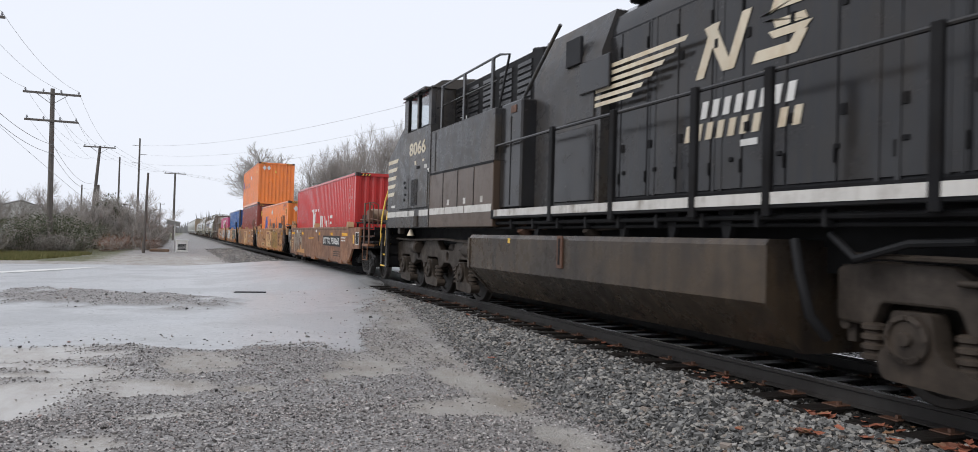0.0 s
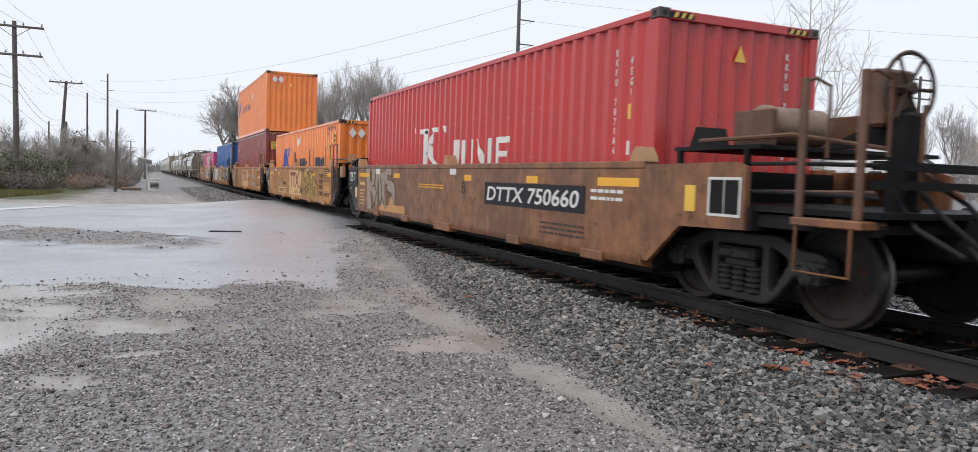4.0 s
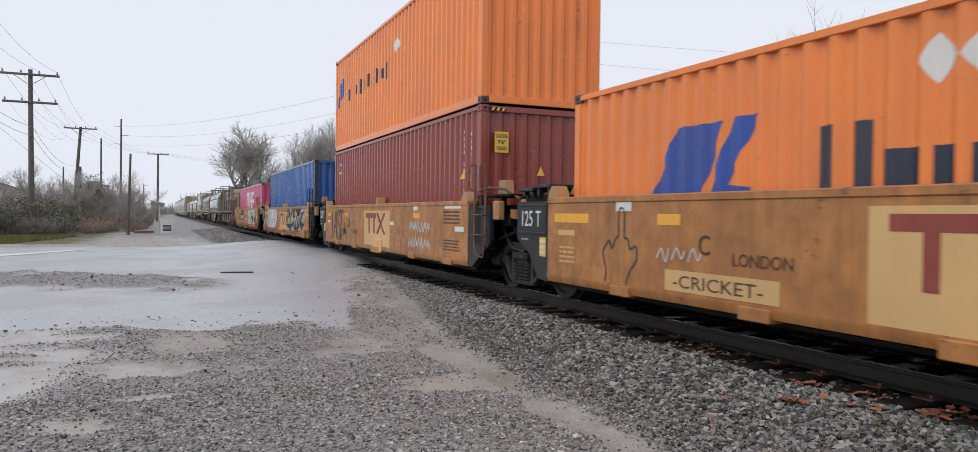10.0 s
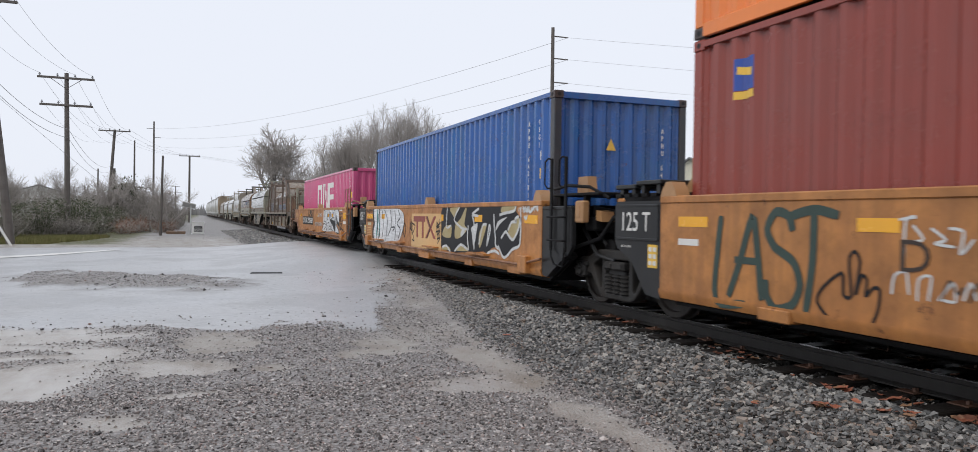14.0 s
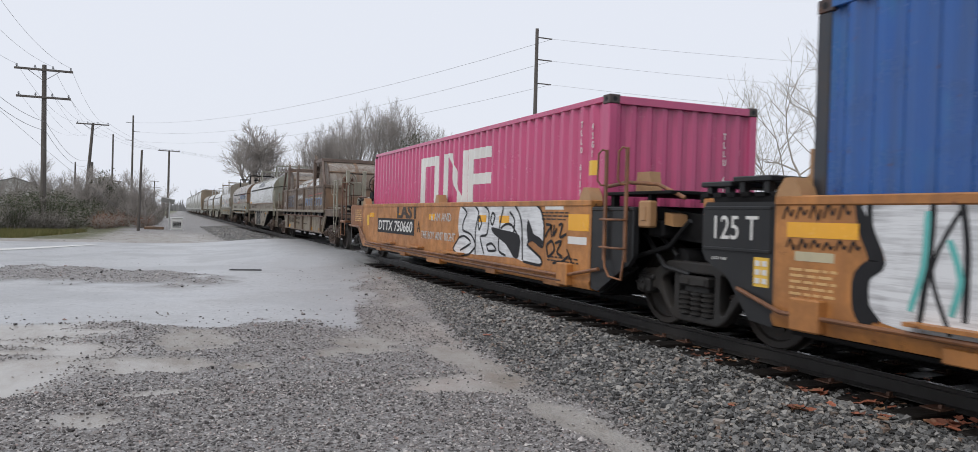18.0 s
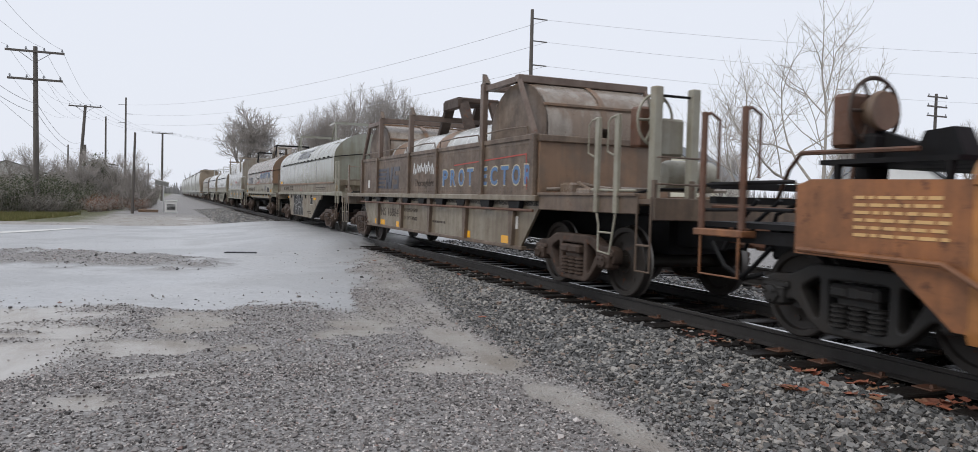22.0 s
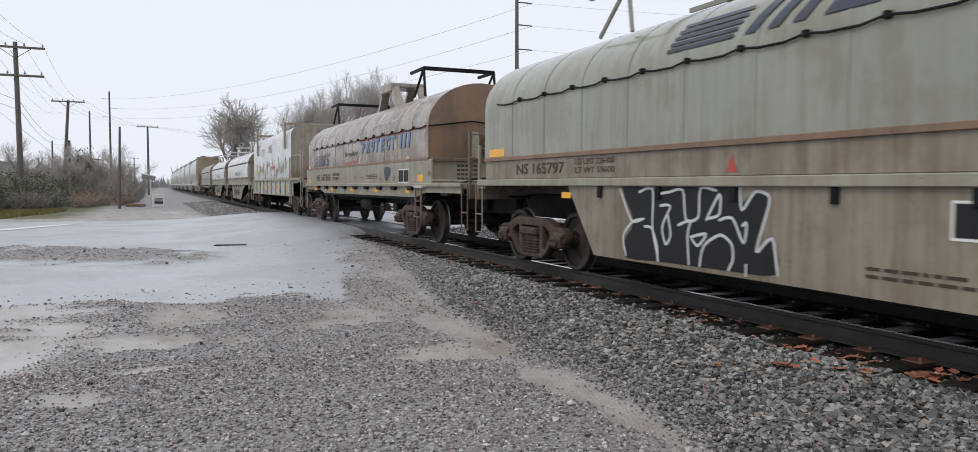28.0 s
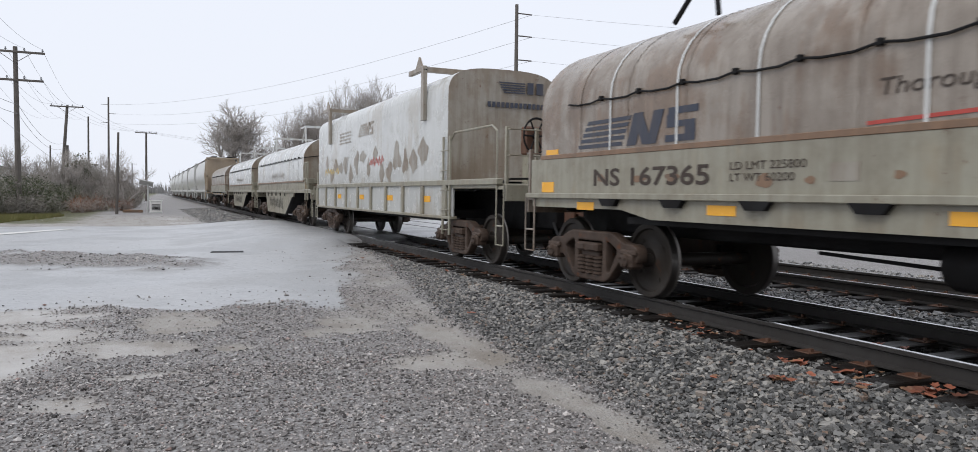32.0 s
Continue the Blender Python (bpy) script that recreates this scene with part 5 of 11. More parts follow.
def end_platform(car, y, s, paint):
    """The outer end of the set, beyond the well: sloped side, deck, posts, tank and hand brake. s: which way along y it points."""
    def yy(*q):
        return [(y + s * a, z) for a, z in q]
    for q in (-1, 1):
        xx = (-1.44, -1.38) if q < 0 else (1.38, 1.44)
        part("end_side", B().prism(yy((0, 1.45), (0, 0.40), (0.10, 0.40), (0.62, 0.82), (1.55, 0.84), (1.55, 1.42), (1.4, 1.47))[::1 if (q < 0) != (s < 0) else -1], "x", *xx), paint, car)
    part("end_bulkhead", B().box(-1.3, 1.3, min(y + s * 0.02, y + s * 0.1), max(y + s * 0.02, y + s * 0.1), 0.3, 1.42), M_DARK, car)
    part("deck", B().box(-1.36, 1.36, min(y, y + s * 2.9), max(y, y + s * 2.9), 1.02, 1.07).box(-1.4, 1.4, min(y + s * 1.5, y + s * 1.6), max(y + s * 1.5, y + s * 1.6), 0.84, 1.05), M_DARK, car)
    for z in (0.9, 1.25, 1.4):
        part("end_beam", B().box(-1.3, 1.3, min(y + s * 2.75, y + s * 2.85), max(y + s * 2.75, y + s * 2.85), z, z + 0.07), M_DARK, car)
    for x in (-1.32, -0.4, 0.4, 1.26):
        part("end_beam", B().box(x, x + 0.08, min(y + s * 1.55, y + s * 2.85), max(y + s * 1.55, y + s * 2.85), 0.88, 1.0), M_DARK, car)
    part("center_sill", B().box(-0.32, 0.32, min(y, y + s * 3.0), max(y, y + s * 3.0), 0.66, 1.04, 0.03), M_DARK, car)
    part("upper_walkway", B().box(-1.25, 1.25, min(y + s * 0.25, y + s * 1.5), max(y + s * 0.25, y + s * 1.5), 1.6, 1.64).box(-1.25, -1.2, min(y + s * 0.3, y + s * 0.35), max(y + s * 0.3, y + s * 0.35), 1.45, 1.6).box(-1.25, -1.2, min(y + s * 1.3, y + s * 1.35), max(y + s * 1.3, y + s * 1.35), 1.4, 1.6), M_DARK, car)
    for a in (2.2, 2.78):
        b = B().box(-1.47, -1.43, min(y + s * (a - 0.035), y + s * (a + 0.035)), max(y + s * (a - 0.035), y + s * (a + 0.035)), 0.98, 2.16, 0.006)
        b.tube([(-1.45, y + s * a, 2.12), (-1.36, y + s * (a + 0.02), 2.16), (-1.22, y + s * (a + 0.05), 2.1), (-1.22, y + s * (a + 0.05), 1.5)], 0.016)
        part("post", b, M_RUST, car)
    part("side_step", B().box(-1.5, -1.2, min(y + s * 2.15, y + s * 2.85), max(y + s * 2.15, y + s * 2.85), 0.93, 1.0, 0.01).tube([(-1.48, y + s * 2.2, 0.95), (-1.48, y + s * 2.2, 0.55), (-1.48, y + s * 2.75, 0.55), (-1.48, y + s * 2.75, 0.95)], 0.014), M_TTX_OLD, car)
    if s < 0:
        part("air_reservoir", B().lathe([(-0.8, 0.0), (-0.78, 0.14), (-0.72, 0.19), (-0.7, 0.2), (-0.64, 0.2), (-0.63, 0.19), (0.02, 0.19), (0.1, 0.14), (0.12, 0.0)], (-0.3, y + s * 1.25, 1.84), "x", 20), M_COIL_RUST, car, "rust-brown cylindrical air tank")
        for x in (-1.12, 0.0):
            part("reservoir_bracket", B().box(x, x + 0.08, min(y + s * 1.0, y + s * 1.5), max(y + s * 1.0, y + s * 1.5), 1.62, 1.98, 0.01), M_RUST, car)
    part("hook_box", B().prism(yy((0.3, 1.64), (0.72, 1.64), (0.64, 1.84), (0.4, 1.86)), "x", -1.1, -0.9), M_DARK, car)
    by = 2.52 if s < 0 else 1.5
    brake_wheel(car, -0.62, y + s * by, 2.1, M_TRUCK, 0.3)
    part("ratchet_disc", B().lathe([(0.0, 0.0), (0.0, 0.17), (0.05, 0.18), (0.16, 0.12), (0.2, 0.0)], (-0.62, y + s * (by - 0.12), 2.1), "y", 20), M_COIL_RUST, car, "rusty round gear housing")
    part("brake_chain", B().tube([(-0.62, y + s * (by + 0.15), 1.95), (-0.66, y + s * (by + 0.18), 1.5), (-0.6, y + s * (by + 0.15), 1.1)], 0.02, 6), M_RUST, car)
    for z in (1.2, 1.45):
        part("deck_rail", B().tube([(-1.42, y + s * 1.6, z), (-1.42, y + s * 2.1, z), (-1.38, y + s * 2.9, z - 0.02)], 0.018, 8), M_DARK, car)
    for k in range(3):
        part("air_hose", B().tube([(-0.9 + 0.3 * k, y + s * 2.6, 1.3), (-0.95 + 0.3 * k, y + s * 2.9, 0.95 + 0.1 * k), (-0.8 + 0.3 * k, y + s * 3.2, 0.75)], 0.024, 8), M_WIRE, car)
    part("brake_mast", B().box(-0.75, -0.5, min(y + s * (by - 0.1), y + s * (by + 0.1)), max(y + s * (by - 0.1), y + s * (by + 0.1)), 1.0, 1.9, 0.03).prism(yy((by - 0.9, 1.62), (by, 1.62), (by, 1.95), (by - 0.3, 1.85)), "x", -0.6, -0.5), M_DARK, car)
    part("brake_pipe", B().tube([(-1.2, y + s * 0.6, 1.7), (-1.15, y + s * 1.8, 1.72), (-0.7, y + s * 2.4, 1.6), (-0.4, y + s * 2.9, 1.2)], 0.022), M_RUST, car)
    part("brake_pipe", B().tube([(-1.3, y + s * 1.6, 1.2), (-1.3, y + s * 2.8, 1.22)], 0.02), M_RUST, car)
    coupler(car, y + s * 2.95, s)
    guide(car, y - s * 0.14, paint)


WELL = 12.45


def well_unit(u0, paint, label, first=False, last=False, tone=None, steel=None, pads=((1.0, 0.5, 0.03), (3.2, 0.4, 0.04), (6.2, 0.8, 0.06), (8.4, 0.4, 0.04), (10.6, 0.4, 0.03))):
    car = thing("well_car", pose(XC, u0, 0), label, "well car", "articulated well cars")
    CARRIED.append(car)
    tone = tone or paint
    well_floor(car, WELL)
    well_side(car, WELL, paint, pads)
    if first:
        end_platform(car, 0.0, -1, paint)
        freight_truck(car, -1.15, 0.48, 1.83, M_TRUCK_DK)
    else:
        near_joint(car, tone, steel or M_RUST)
    if last:
        end_platform(car, WELL, 1, M_TTX_END)
        freight_truck(car, WELL + 1.18, 0.42, 1.78, M_TRUCK_DK)
    else:
        far_joint(car, WELL, tone)
        freight_truck(car, WELL + 1.5, 0.48, 1.83, M_TRUCK_DK)
    guide(car, 6.1, tone, 0.26)
    return car


def reflectors(car, spans, z0=1.13, z1=1.25):
    for a, b in spans:
        part("reflector", marks([(a, b, z0, z1)], -1.441), M_YELLOWREF, car, "yellow reflective strip")


def small_print(car, y0, y1, z0, z1, rows, material=None, x=-1.4405, seed=0):
    r = random.Random(seed)
    h, out = (z1 - z0) / rows, []
    for k in range(rows):
        y = y1
        while y > y0 + 0.05:
            w = r.uniform(0.05, 0.16)
            out.append((max(y0, y - w), y, z0 + h * k + h * 0.3, z0 + h * (k + 1) - h * 0.26))
            y -= w + 0.03
    part("small_print", marks(out, x), material or M_STENCIL, car)


def plate(car, y0, y1, z0, z1, material, name="placard", x=-1.4405):
    return part(name, marks([(y0, y1, z0, z1)], x), material, car)


def paint_text(car, body, y, z, w, h, material, x=-1.445, shear=0.0, bold=0.0, name="painted_letters", label=""):
    return part(name, lettering(body, w, h, material, shear, bold), material, car, label, at=pose(x, y, z))


def eased(pts, closed=False, n=4):
    """Points along a smooth curve through pts."""
    m, out = len(pts), []
    if m < 3:
        return list(pts)
    for k in range(m if closed else m - 1):
        p = [pts[(k + j) % m] if closed else pts[min(max(k + j, 0), m - 1)] for j in (-1, 0, 1, 2)]
        for i in range(n):
            t = i / n
            out.append(tuple(p[1][a] + 0.4 * t * (p[2][a] - p[0][a]) + t * t * (0.8 * p[0][a] - 2.2 * p[1][a] + 1.8 * p[2][a] - 0.4 * p[3][a]) + t ** 3 * (-0.4 * p[0][a] + 1.2 * p[1][a] - 1.2 * p[2][a] + 0.4 * p[3][a]) for a in (0, 1)))
    return out if closed else out + [pts[-1]]


def brush(car, pts, w, material, x=-1.446, name="graffiti_stroke", label=""):
    """One sprayed line, as a thin ribbon on a side that faces -x."""
    q = eased(pts)
    v = []
    for k, (a, b) in enumerate(q):
        c, d = q[min(k + 1, len(q) - 1)]
        e, f = q[max(k - 1, 0)]
        L = math.hypot(c - e, d - f) or 1e-6
        ww = w / 2 * (0.8 if k in (0, len(q) - 1) else 1.0)
        ny, nz = -(d - f) / L * ww, (c - e) / L * ww
        v += [(x, a + ny, b + nz), (x, a - ny, b - nz)]
    return part(name, B().add(v, [(2 * i, 2 * i + 1, 2 * i + 3, 2 * i + 2) for i in range(len(q) - 1)]), material, car, label)


def sprayed(car, pts, material, x, name="graffiti", label=""):
    """A flat painted shape on a side that faces -x."""
    q = eased(pts, True, 3)
    return part(name, B().add([(x, a, b) for a, b in q], [tuple(range(len(q)))]), material, car, label)


def scrawl(car, strokes, w, material, x=-1.446, name="graffiti", label=""):
    for k, s in enumerate(strokes):
        brush(car, s, w, material, x - 0.0003 * (k % 4), name, label)


def blob(cy, cz, ry, rz, n=18, wob=0.15, seed=0):
    r = random.Random(seed)
    ph = [r.uniform(0, 6.28) for _ in range(3)]
    return [(cy + ry * math.cos(a) * (1 + wob * math.sin(2 * a + ph[0]) * 0.6 + wob * math.sin(3 * a + ph[1])), cz + rz * math.sin(a) * (1 + wob * math.sin(3 * a + ph[2]))) for a in [2 * math.pi * k / n for k in range(n)]]

# ---- the set of five well cars and their containers ----
u_k, u_h, u_m, u_b, u_p = 23.55, 39.15, 54.6, 70.2, 85.86
well_k = well_unit(u_k, M_TTX_OLD, "brown rusty well car with end platform and white lettering", first=True)
well_h = well_unit(u_h, M_TTX, "dirty yellow well car with bubble-letter graffiti", steel=M_RUST)
well_m = well_unit(u_m, M_TTX, "dirty yellow well car with pale lettered panel and thin graffiti")
well_b = well_unit(u_b, M_TTX, "yellow well car with black and white graffiti and bottom pipe", steel=M_DARK)
well_p = well_unit(u_p, M_TTX, "orange-yellow well car with silver block graffiti and end platform", last=True, steel=M_TTX_OLD)
box_k = container(u_k + 0.17, 0.33, 2.896, M_RED, "bright red corrugated steel shipping container with white lettering")
box_h = container(u_h - 0.05, 0.29, 2.591, M_ORANGE, "orange corrugated shipping container with blue mark and dark lettering")
box_m = container(u_m + 0.0, 0.31, 2.896, M_MAROON, "maroon corrugated shipping container under an orange one")
box_u = container(u_m + 0.0, 0.31 + 2.896 + 0.02, 2.896, M_ORANGE, "orange corrugated shipping container stacked on a maroon one")
box_b = container(u_b + 0.07, 0.31, 2.896, M_BLUE, "blue corrugated shipping container with dark corner posts", corner=M_POST_DARK, taped=False)
box_p = container(u_p + 0.0, 0.28, 2.591, M_PINK, "pink corrugated shipping container with large white lettering", taped=False)

# ---- the locomotive ----
def engine_truck(car, y0, ys):
    tk = part("engine_truck", B().box(-1.0, 1.0, -0.9, -0.6, 0.75, 1.1, 0.03).box(-1.0, 1.0, 0.6, 0.9, 0.75, 1.1, 0.03).box(-0.9, 0.9, -2.8, -2.65, 0.8, 1.05, 0.03), M_LTRUCK, car, "dusty three-axle truck", at=pose(0, y0, 0))
    top = [(2.8, 0.62), (2.8, 1.08), (2.4, 1.14), (1.75, 1.12), (1.5, 0.94), (0.8, 0.94), (0.45, 1.18), (-0.3, 1.18), (-0.55, 0.97), (-1.35, 0.97), (-1.6, 1.2), (-2.6, 1.2), (-2.85, 0.98), (-2.85, 0.52)]
    under = [(-2.5, 0.5), (-2.42, 0.8), (-1.72, 0.8), (-1.66, 0.6), (-1.3, 0.62), (-1.15, 0.7), (-0.8, 0.7), (-0.62, 0.6), (-0.45, 0.6), (-0.36, 0.8), (0.34, 0.8), (0.4, 0.6), (0.62, 0.62), (0.8, 0.7), (1.2, 0.7), (1.4, 0.6), (1.62, 0.6), (1.7, 0.8), (2.36, 0.8), (2.44, 0.6)]
    hole = [[(y + 0.07 * math.cos(a), 0.84 + 0.09 * math.sin(a)) for a in [2 * math.pi * k / 12 for k in range(12)]][::-1] for y in (-1.0, 1.0)]
    for s in (-1, 1):
        part("truck_frame", cached("hiad", lambda: cast_plate("truck_frame", [rounded(top + under, 0.05)] + hole, 0.15, 0.025, M_LTRUCK)), M_LTRUCK, tk, "cast dusty side frame", at=pose(s * 1.09, 0, 0))
    for y in ys:
        part("traction_motor", B().box(-0.66, 0.66, y + 0.1, y + 0.95, 0.24, 0.98, 0.06), M_DARK, tk)
    for y in ys:
        for s in (-1, 1):
            xx = (-1.22, -1.04) if s < 0 else (1.04, 1.22)
            ped = part("pedestal", B().prism(rounded([(y + 0.26, 0.26), (y + 0.22, 0.21), (y - 0.5, 0.18), (y - 0.58, 0.24), (y - 0.56, 0.33), (y - 0.3, 0.4), (y - 0.22, 0.5), (y - 0.18, 0.76), (y + 0.16, 0.76), (y + 0.2, 0.5), (y + 0.3, 0.38)][::-1], 0.04), "x", *xx), M_LTRUCK, tk)
            cap = B().lathe([(0, 0), (0, 0.185), (-0.05, 0.19), (-0.06, 0.15), (-0.035, 0.14), (-0.04, 0.06), (-0.07, 0.05), (-0.07, 0)], (0, 0, 0), "x", 20)
            for k in range(8):
                a = 2 * math.pi * k / 8
                cap.cyl((-0.05, 0.168 * math.cos(a), 0.168 * math.sin(a)), (-0.072, 0.168 * math.cos(a), 0.168 * math.sin(a)), 0.014, n=6)
            part("journal_cap", cap, M_LTRUCK, tk, at=pose(s * 1.22, y, 0.55, 0, 0, 0 if s < 0 else 180))
            for d in (-0.42, 0.4):
                part("spring", spring_mesh(M_LTRUCK, 0.32, 0.64, 0.1, 4), M_LTRUCK, tk, at=pose(s * 1.12, y + d, 0))
        w = part("wheelset", wheelset_mesh(0.53, M_WHEEL), M_WHEEL, tk, at=pose(0, y, 0.53))
        WHEELS.append((w, y, 0.53))
        part("brake_arm", B().prism([(y + 0.6, 1.1), (y + 0.75, 1.1), (y + 0.68, 0.45), (y + 0.6, 0.45)], "x", -1.1, -1.0).cyl((-1.14, y + 0.68, 0.6), (-1.0, y + 0.68, 0.6), 0.05), M_LTRUCK, tk)
    for y in (-2.45, 1.05):
        part("brake_cylinder", B().lathe([(-0.22, 0.0), (-0.22, 0.12), (-0.18, 0.15), (0.16, 0.15), (0.2, 0.11), (0.24, 0.11), (0.24, 0.03), (0.62, 0.025), (0.62, 0)], (-1.2, y, 1.0), "y", 18), M_LTRUCK, tk)
    part("sand_pipe", B().tube([(-1.24, -2.6, 1.15), (-1.26, -1.0, 1.2), (-1.26, 1.2, 1.16), (-1.24, 2.6, 1.18)], 0.025), M_LTRUCK, tk)
    return tk


def locomotive():
    car = thing("locomotive", pose(XC, 0, 0), "black dusty diesel locomotive with pale stripes and walkway rails", "locomotive")
    CARRIED.append(car)
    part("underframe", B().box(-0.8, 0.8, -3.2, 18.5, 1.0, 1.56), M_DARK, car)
    part("side_sill", B().box(-1.5, -1.42, -3.3, 11.9, 1.57, 1.72, 0.01), M_DARK, car)
    part("side_sill", B().box(1.42, 1.5, -3.3, 18.6, 1.57, 1.72, 0.01), M_DARK, car)
    part("walkway", B().box(-1.45, 1.45, -3.3, 11.9, 1.64, 1.70), M_DARK, car)
    part("sill_stripe", B().box(-1.506, -1.498, -3.3, 11.75, 1.61, 1.72), M_STRIPE, car, "worn white safety stripe")
    # fuel tank
    tank = [(-1.46, 1.30), (-1.5, 1.24), (-1.5, 0.72), (-1.05, 0.27), (1.05, 0.27), (1.5, 0.72), (1.5, 1.24), (1.46, 1.30)]
    tk = part("fuel_tank", B().prism(tank, "y", 5.4, 12.85), M_TANK, car, "dusty streaked steel fuel tank")
    for y in (5.36, 12.8):
        part("tank_skirt", B().prism([(x * 1.012, z - 0.02 if z < 0.5 else z) for x, z in tank if z < 1.27], "y", y, y + 0.09), M_TANK, tk)
    part("fuel_gauge", B().box(-1.53, -1.5, 9.25, 9.4, 0.85, 1.3, 0.005), M_RUST, tk, "rusty sight-gauge plate")
    part("gauge_glass", B().box(-1.536, -1.529, 9.3, 9.35, 0.9, 1.26), M_DARK, tk)
    part("tank_label", marks([(11.05, 11.13, 1.17, 1.25)], -1.502), M_YELLOWTAPE, tk)
    for y in (11.0, 8.9):
        part("filler_cap", B().cyl((-1.2, y, 1.3), (-1.32, y, 1.42), 0.1, n=14).tube([(-1.25, y, 1.4), (-1.25, y - 0.7, 1.42)], 0.03), M_RUST if y > 10 else M_LTRUCK, car)
    for y in (10.4, 8.0, 7.0, 6.1):
        part("sill_bracket", B().prism([(y - 0.14, 1.64), (y + 0.14, 1.64), (y + 0.04, 1.3), (y - 0.04, 1.3)], "x", -1.36, -1.3), M_DARK, car)
    part("hose", B().tube([(-1.35, 5.2, 1.3), (-1.38, 5.1, 1.0), (-1.36, 5.0, 0.65), (-1.2, 4.95, 0.45)], 0.045, 8), M_WIRE, car)
    part("hose", B().tube([(-1.3, 4.85, 1.35), (-1.34, 4.55, 1.15), (-1.3, 4.1, 1.28), (-1.25, 3.6, 1.3)], 0.035, 8), M_WIRE, car)
    # long hood
    hood = [(-0.96, 1.70), (-0.96, 4.12), (-0.9, 4.32), (-0.62, 4.52), (0.62, 4.52), (0.9, 4.32), (0.96, 4.12), (0.96, 1.70)]
    part("long_hood", B().prism(hood, "y", -3.0, 11.1), M_LOCO, car, "black streaked engine hood")
    part("door_backing", B().box(-0.966, -0.955, -2.7, 8.98, 1.8, 4.06), M_INK, car)
    y, k = -2.6, 0
    while y < 8.9:
        w = 0.62 if k % 5 else 0.5
        d = part("hood_door", B().box(-0.982, -0.96, y + 0.014, y + w - 0.014, 1.83, 4.03, 0.006), M_LOCO, car)
        for z in (2.42, 3.4):
            part("latch", B().box(-0.998, -0.982, y + w - 0.1, y + w - 0.04, z, z + 0.1), M_DARK, d)
        for z in (2.0, 3.7):
            part("hinge", B().cyl((-0.99, y + 0.02, z), (-0.99, y + 0.02, z + 0.14), 0.014, n=8), M_DARK, d)
        y, k = y + w, k + 1
    for y0 in (4.45, 4.65):
        part("seam_strip", B().box(-0.992, -0.98, y0, y0 + 0.05, 1.75, 4.1), M_LOCO, car)
    part("sill_angle", B().box(-1.02, -0.96, -3.0, 9.0, 1.72, 1.8), M_DARK, car)
    for y0 in (7.9, 6.65, 3.9, 1.4, -1.1):
        part("panel_batten", B().box(-0.988, -0.978, y0, y0 + 0.03, 1.82, 4.05).box(-0.988, -0.978, y0 + 0.12, y0 + 0.15, 1.82, 4.05), M_LOCO, car)
    for k in range(16):
        part("lifting_lug", cached("lug", lambda: B().box(-1.0, -0.97, -0.03, 0.03, 0.0, 0.05, 0.006).mesh("lifting_lug", M_DARK)), M_DARK, car, at=pose(0, 8.6 - 0.7 * k, 2.12))
    part("train_line_pipe", B().tube([(-1.4, 12.0, 1.5), (-1.4, 4.0, 1.5), (-1.4, -2.8, 1.5)], 0.03, 8).tube([(-1.34, 12.0, 1.42), (-1.34, 6.0, 1.43), (-1.3, -2.8, 1.42)], 0.022, 8), M_DARK, car)
    for k in range(9):
        part("pipe_clamp", cached("clamp", lambda: B().box(-1.44, -1.3, -0.03, 0.03, 1.4, 1.56, 0.01).mesh("pipe_clamp", M_DARK)), M_DARK, car, at=pose(0, 11.2 - 0.8 * k, 0))
    part("diagonal_strut", B().tube([(-1.3, 9.9, 4.4), (-1.36, 10.95, 3.52)], 0.028, 8), M_LOCO_GREY, car, "grey diagonal strut")
    part("hanging_panel", B().box(-1.19, -1.14, 8.7, 9.5, 3.3, 3.75, 0.012), M_LOCO, car)
    # equipment bulge between hood and cab
    part("blower_housing", B().prism([(-1.12, 1.75), (-1.12, 3.85), (-0.9, 4.45), (0.9, 4.45), (1.12, 3.85), (1.12, 1.75)], "y", 9.0, 11.1), M_LOCO_GREY, car)
    part("intake_grille", B().box(-1.16, -1.1, 9.55, 9.98, 3.78, 4.18, 0.01), M_INK, car)
    part("panel_door", B().box(-1.15, -1.11, 9.15, 9.95, 2.95, 3.62, 0.01), M_LOCO_GREY, car)
    part("panel_door", B().box(-1.15, -1.11, 9.1, 10.4, 1.8, 2.85, 0.01), M_LOCO, car)
    part("exhaust_cap", B().cyl((-0.7, 8.7, 4.5), (-0.7, 8.7, 4.6), 0.16, n=14), M_DARK, car)
    part("horn", B().cyl((-0.92, 11.0, 4.35), (-0.92, 11.5, 4.4), 0.03, 0.07, n=10).cyl((-0.92, 10.9, 4.28), (-0.92, 11.3, 4.3), 0.03, 0.06, n=10), M_DARK, car)
    part("inverter_box", B().box(-1.38, -0.95, 11.0, 11.85, 1.74, 3.5, 0.03), M_LOCO, car, "black electrical locker")
    part("locker_light", B().box(-1.395, -1.378, 11.2, 11.4, 3.3, 3.42, 0.004), M_RUST, car)
    part("locker_seam", B().box(-1.386, -1.378, 11.38, 11.41, 1.8, 3.25), M_DARK, car)
    # high equipment cabinet with brown lower band
    cab_low = part("cabinet", B().box(-1.49, 1.49, 11.85, 15.32, 1.44, 2.56, 0.012), M_LOCO_DUST, car, "brown dusty lower cabinet panels")
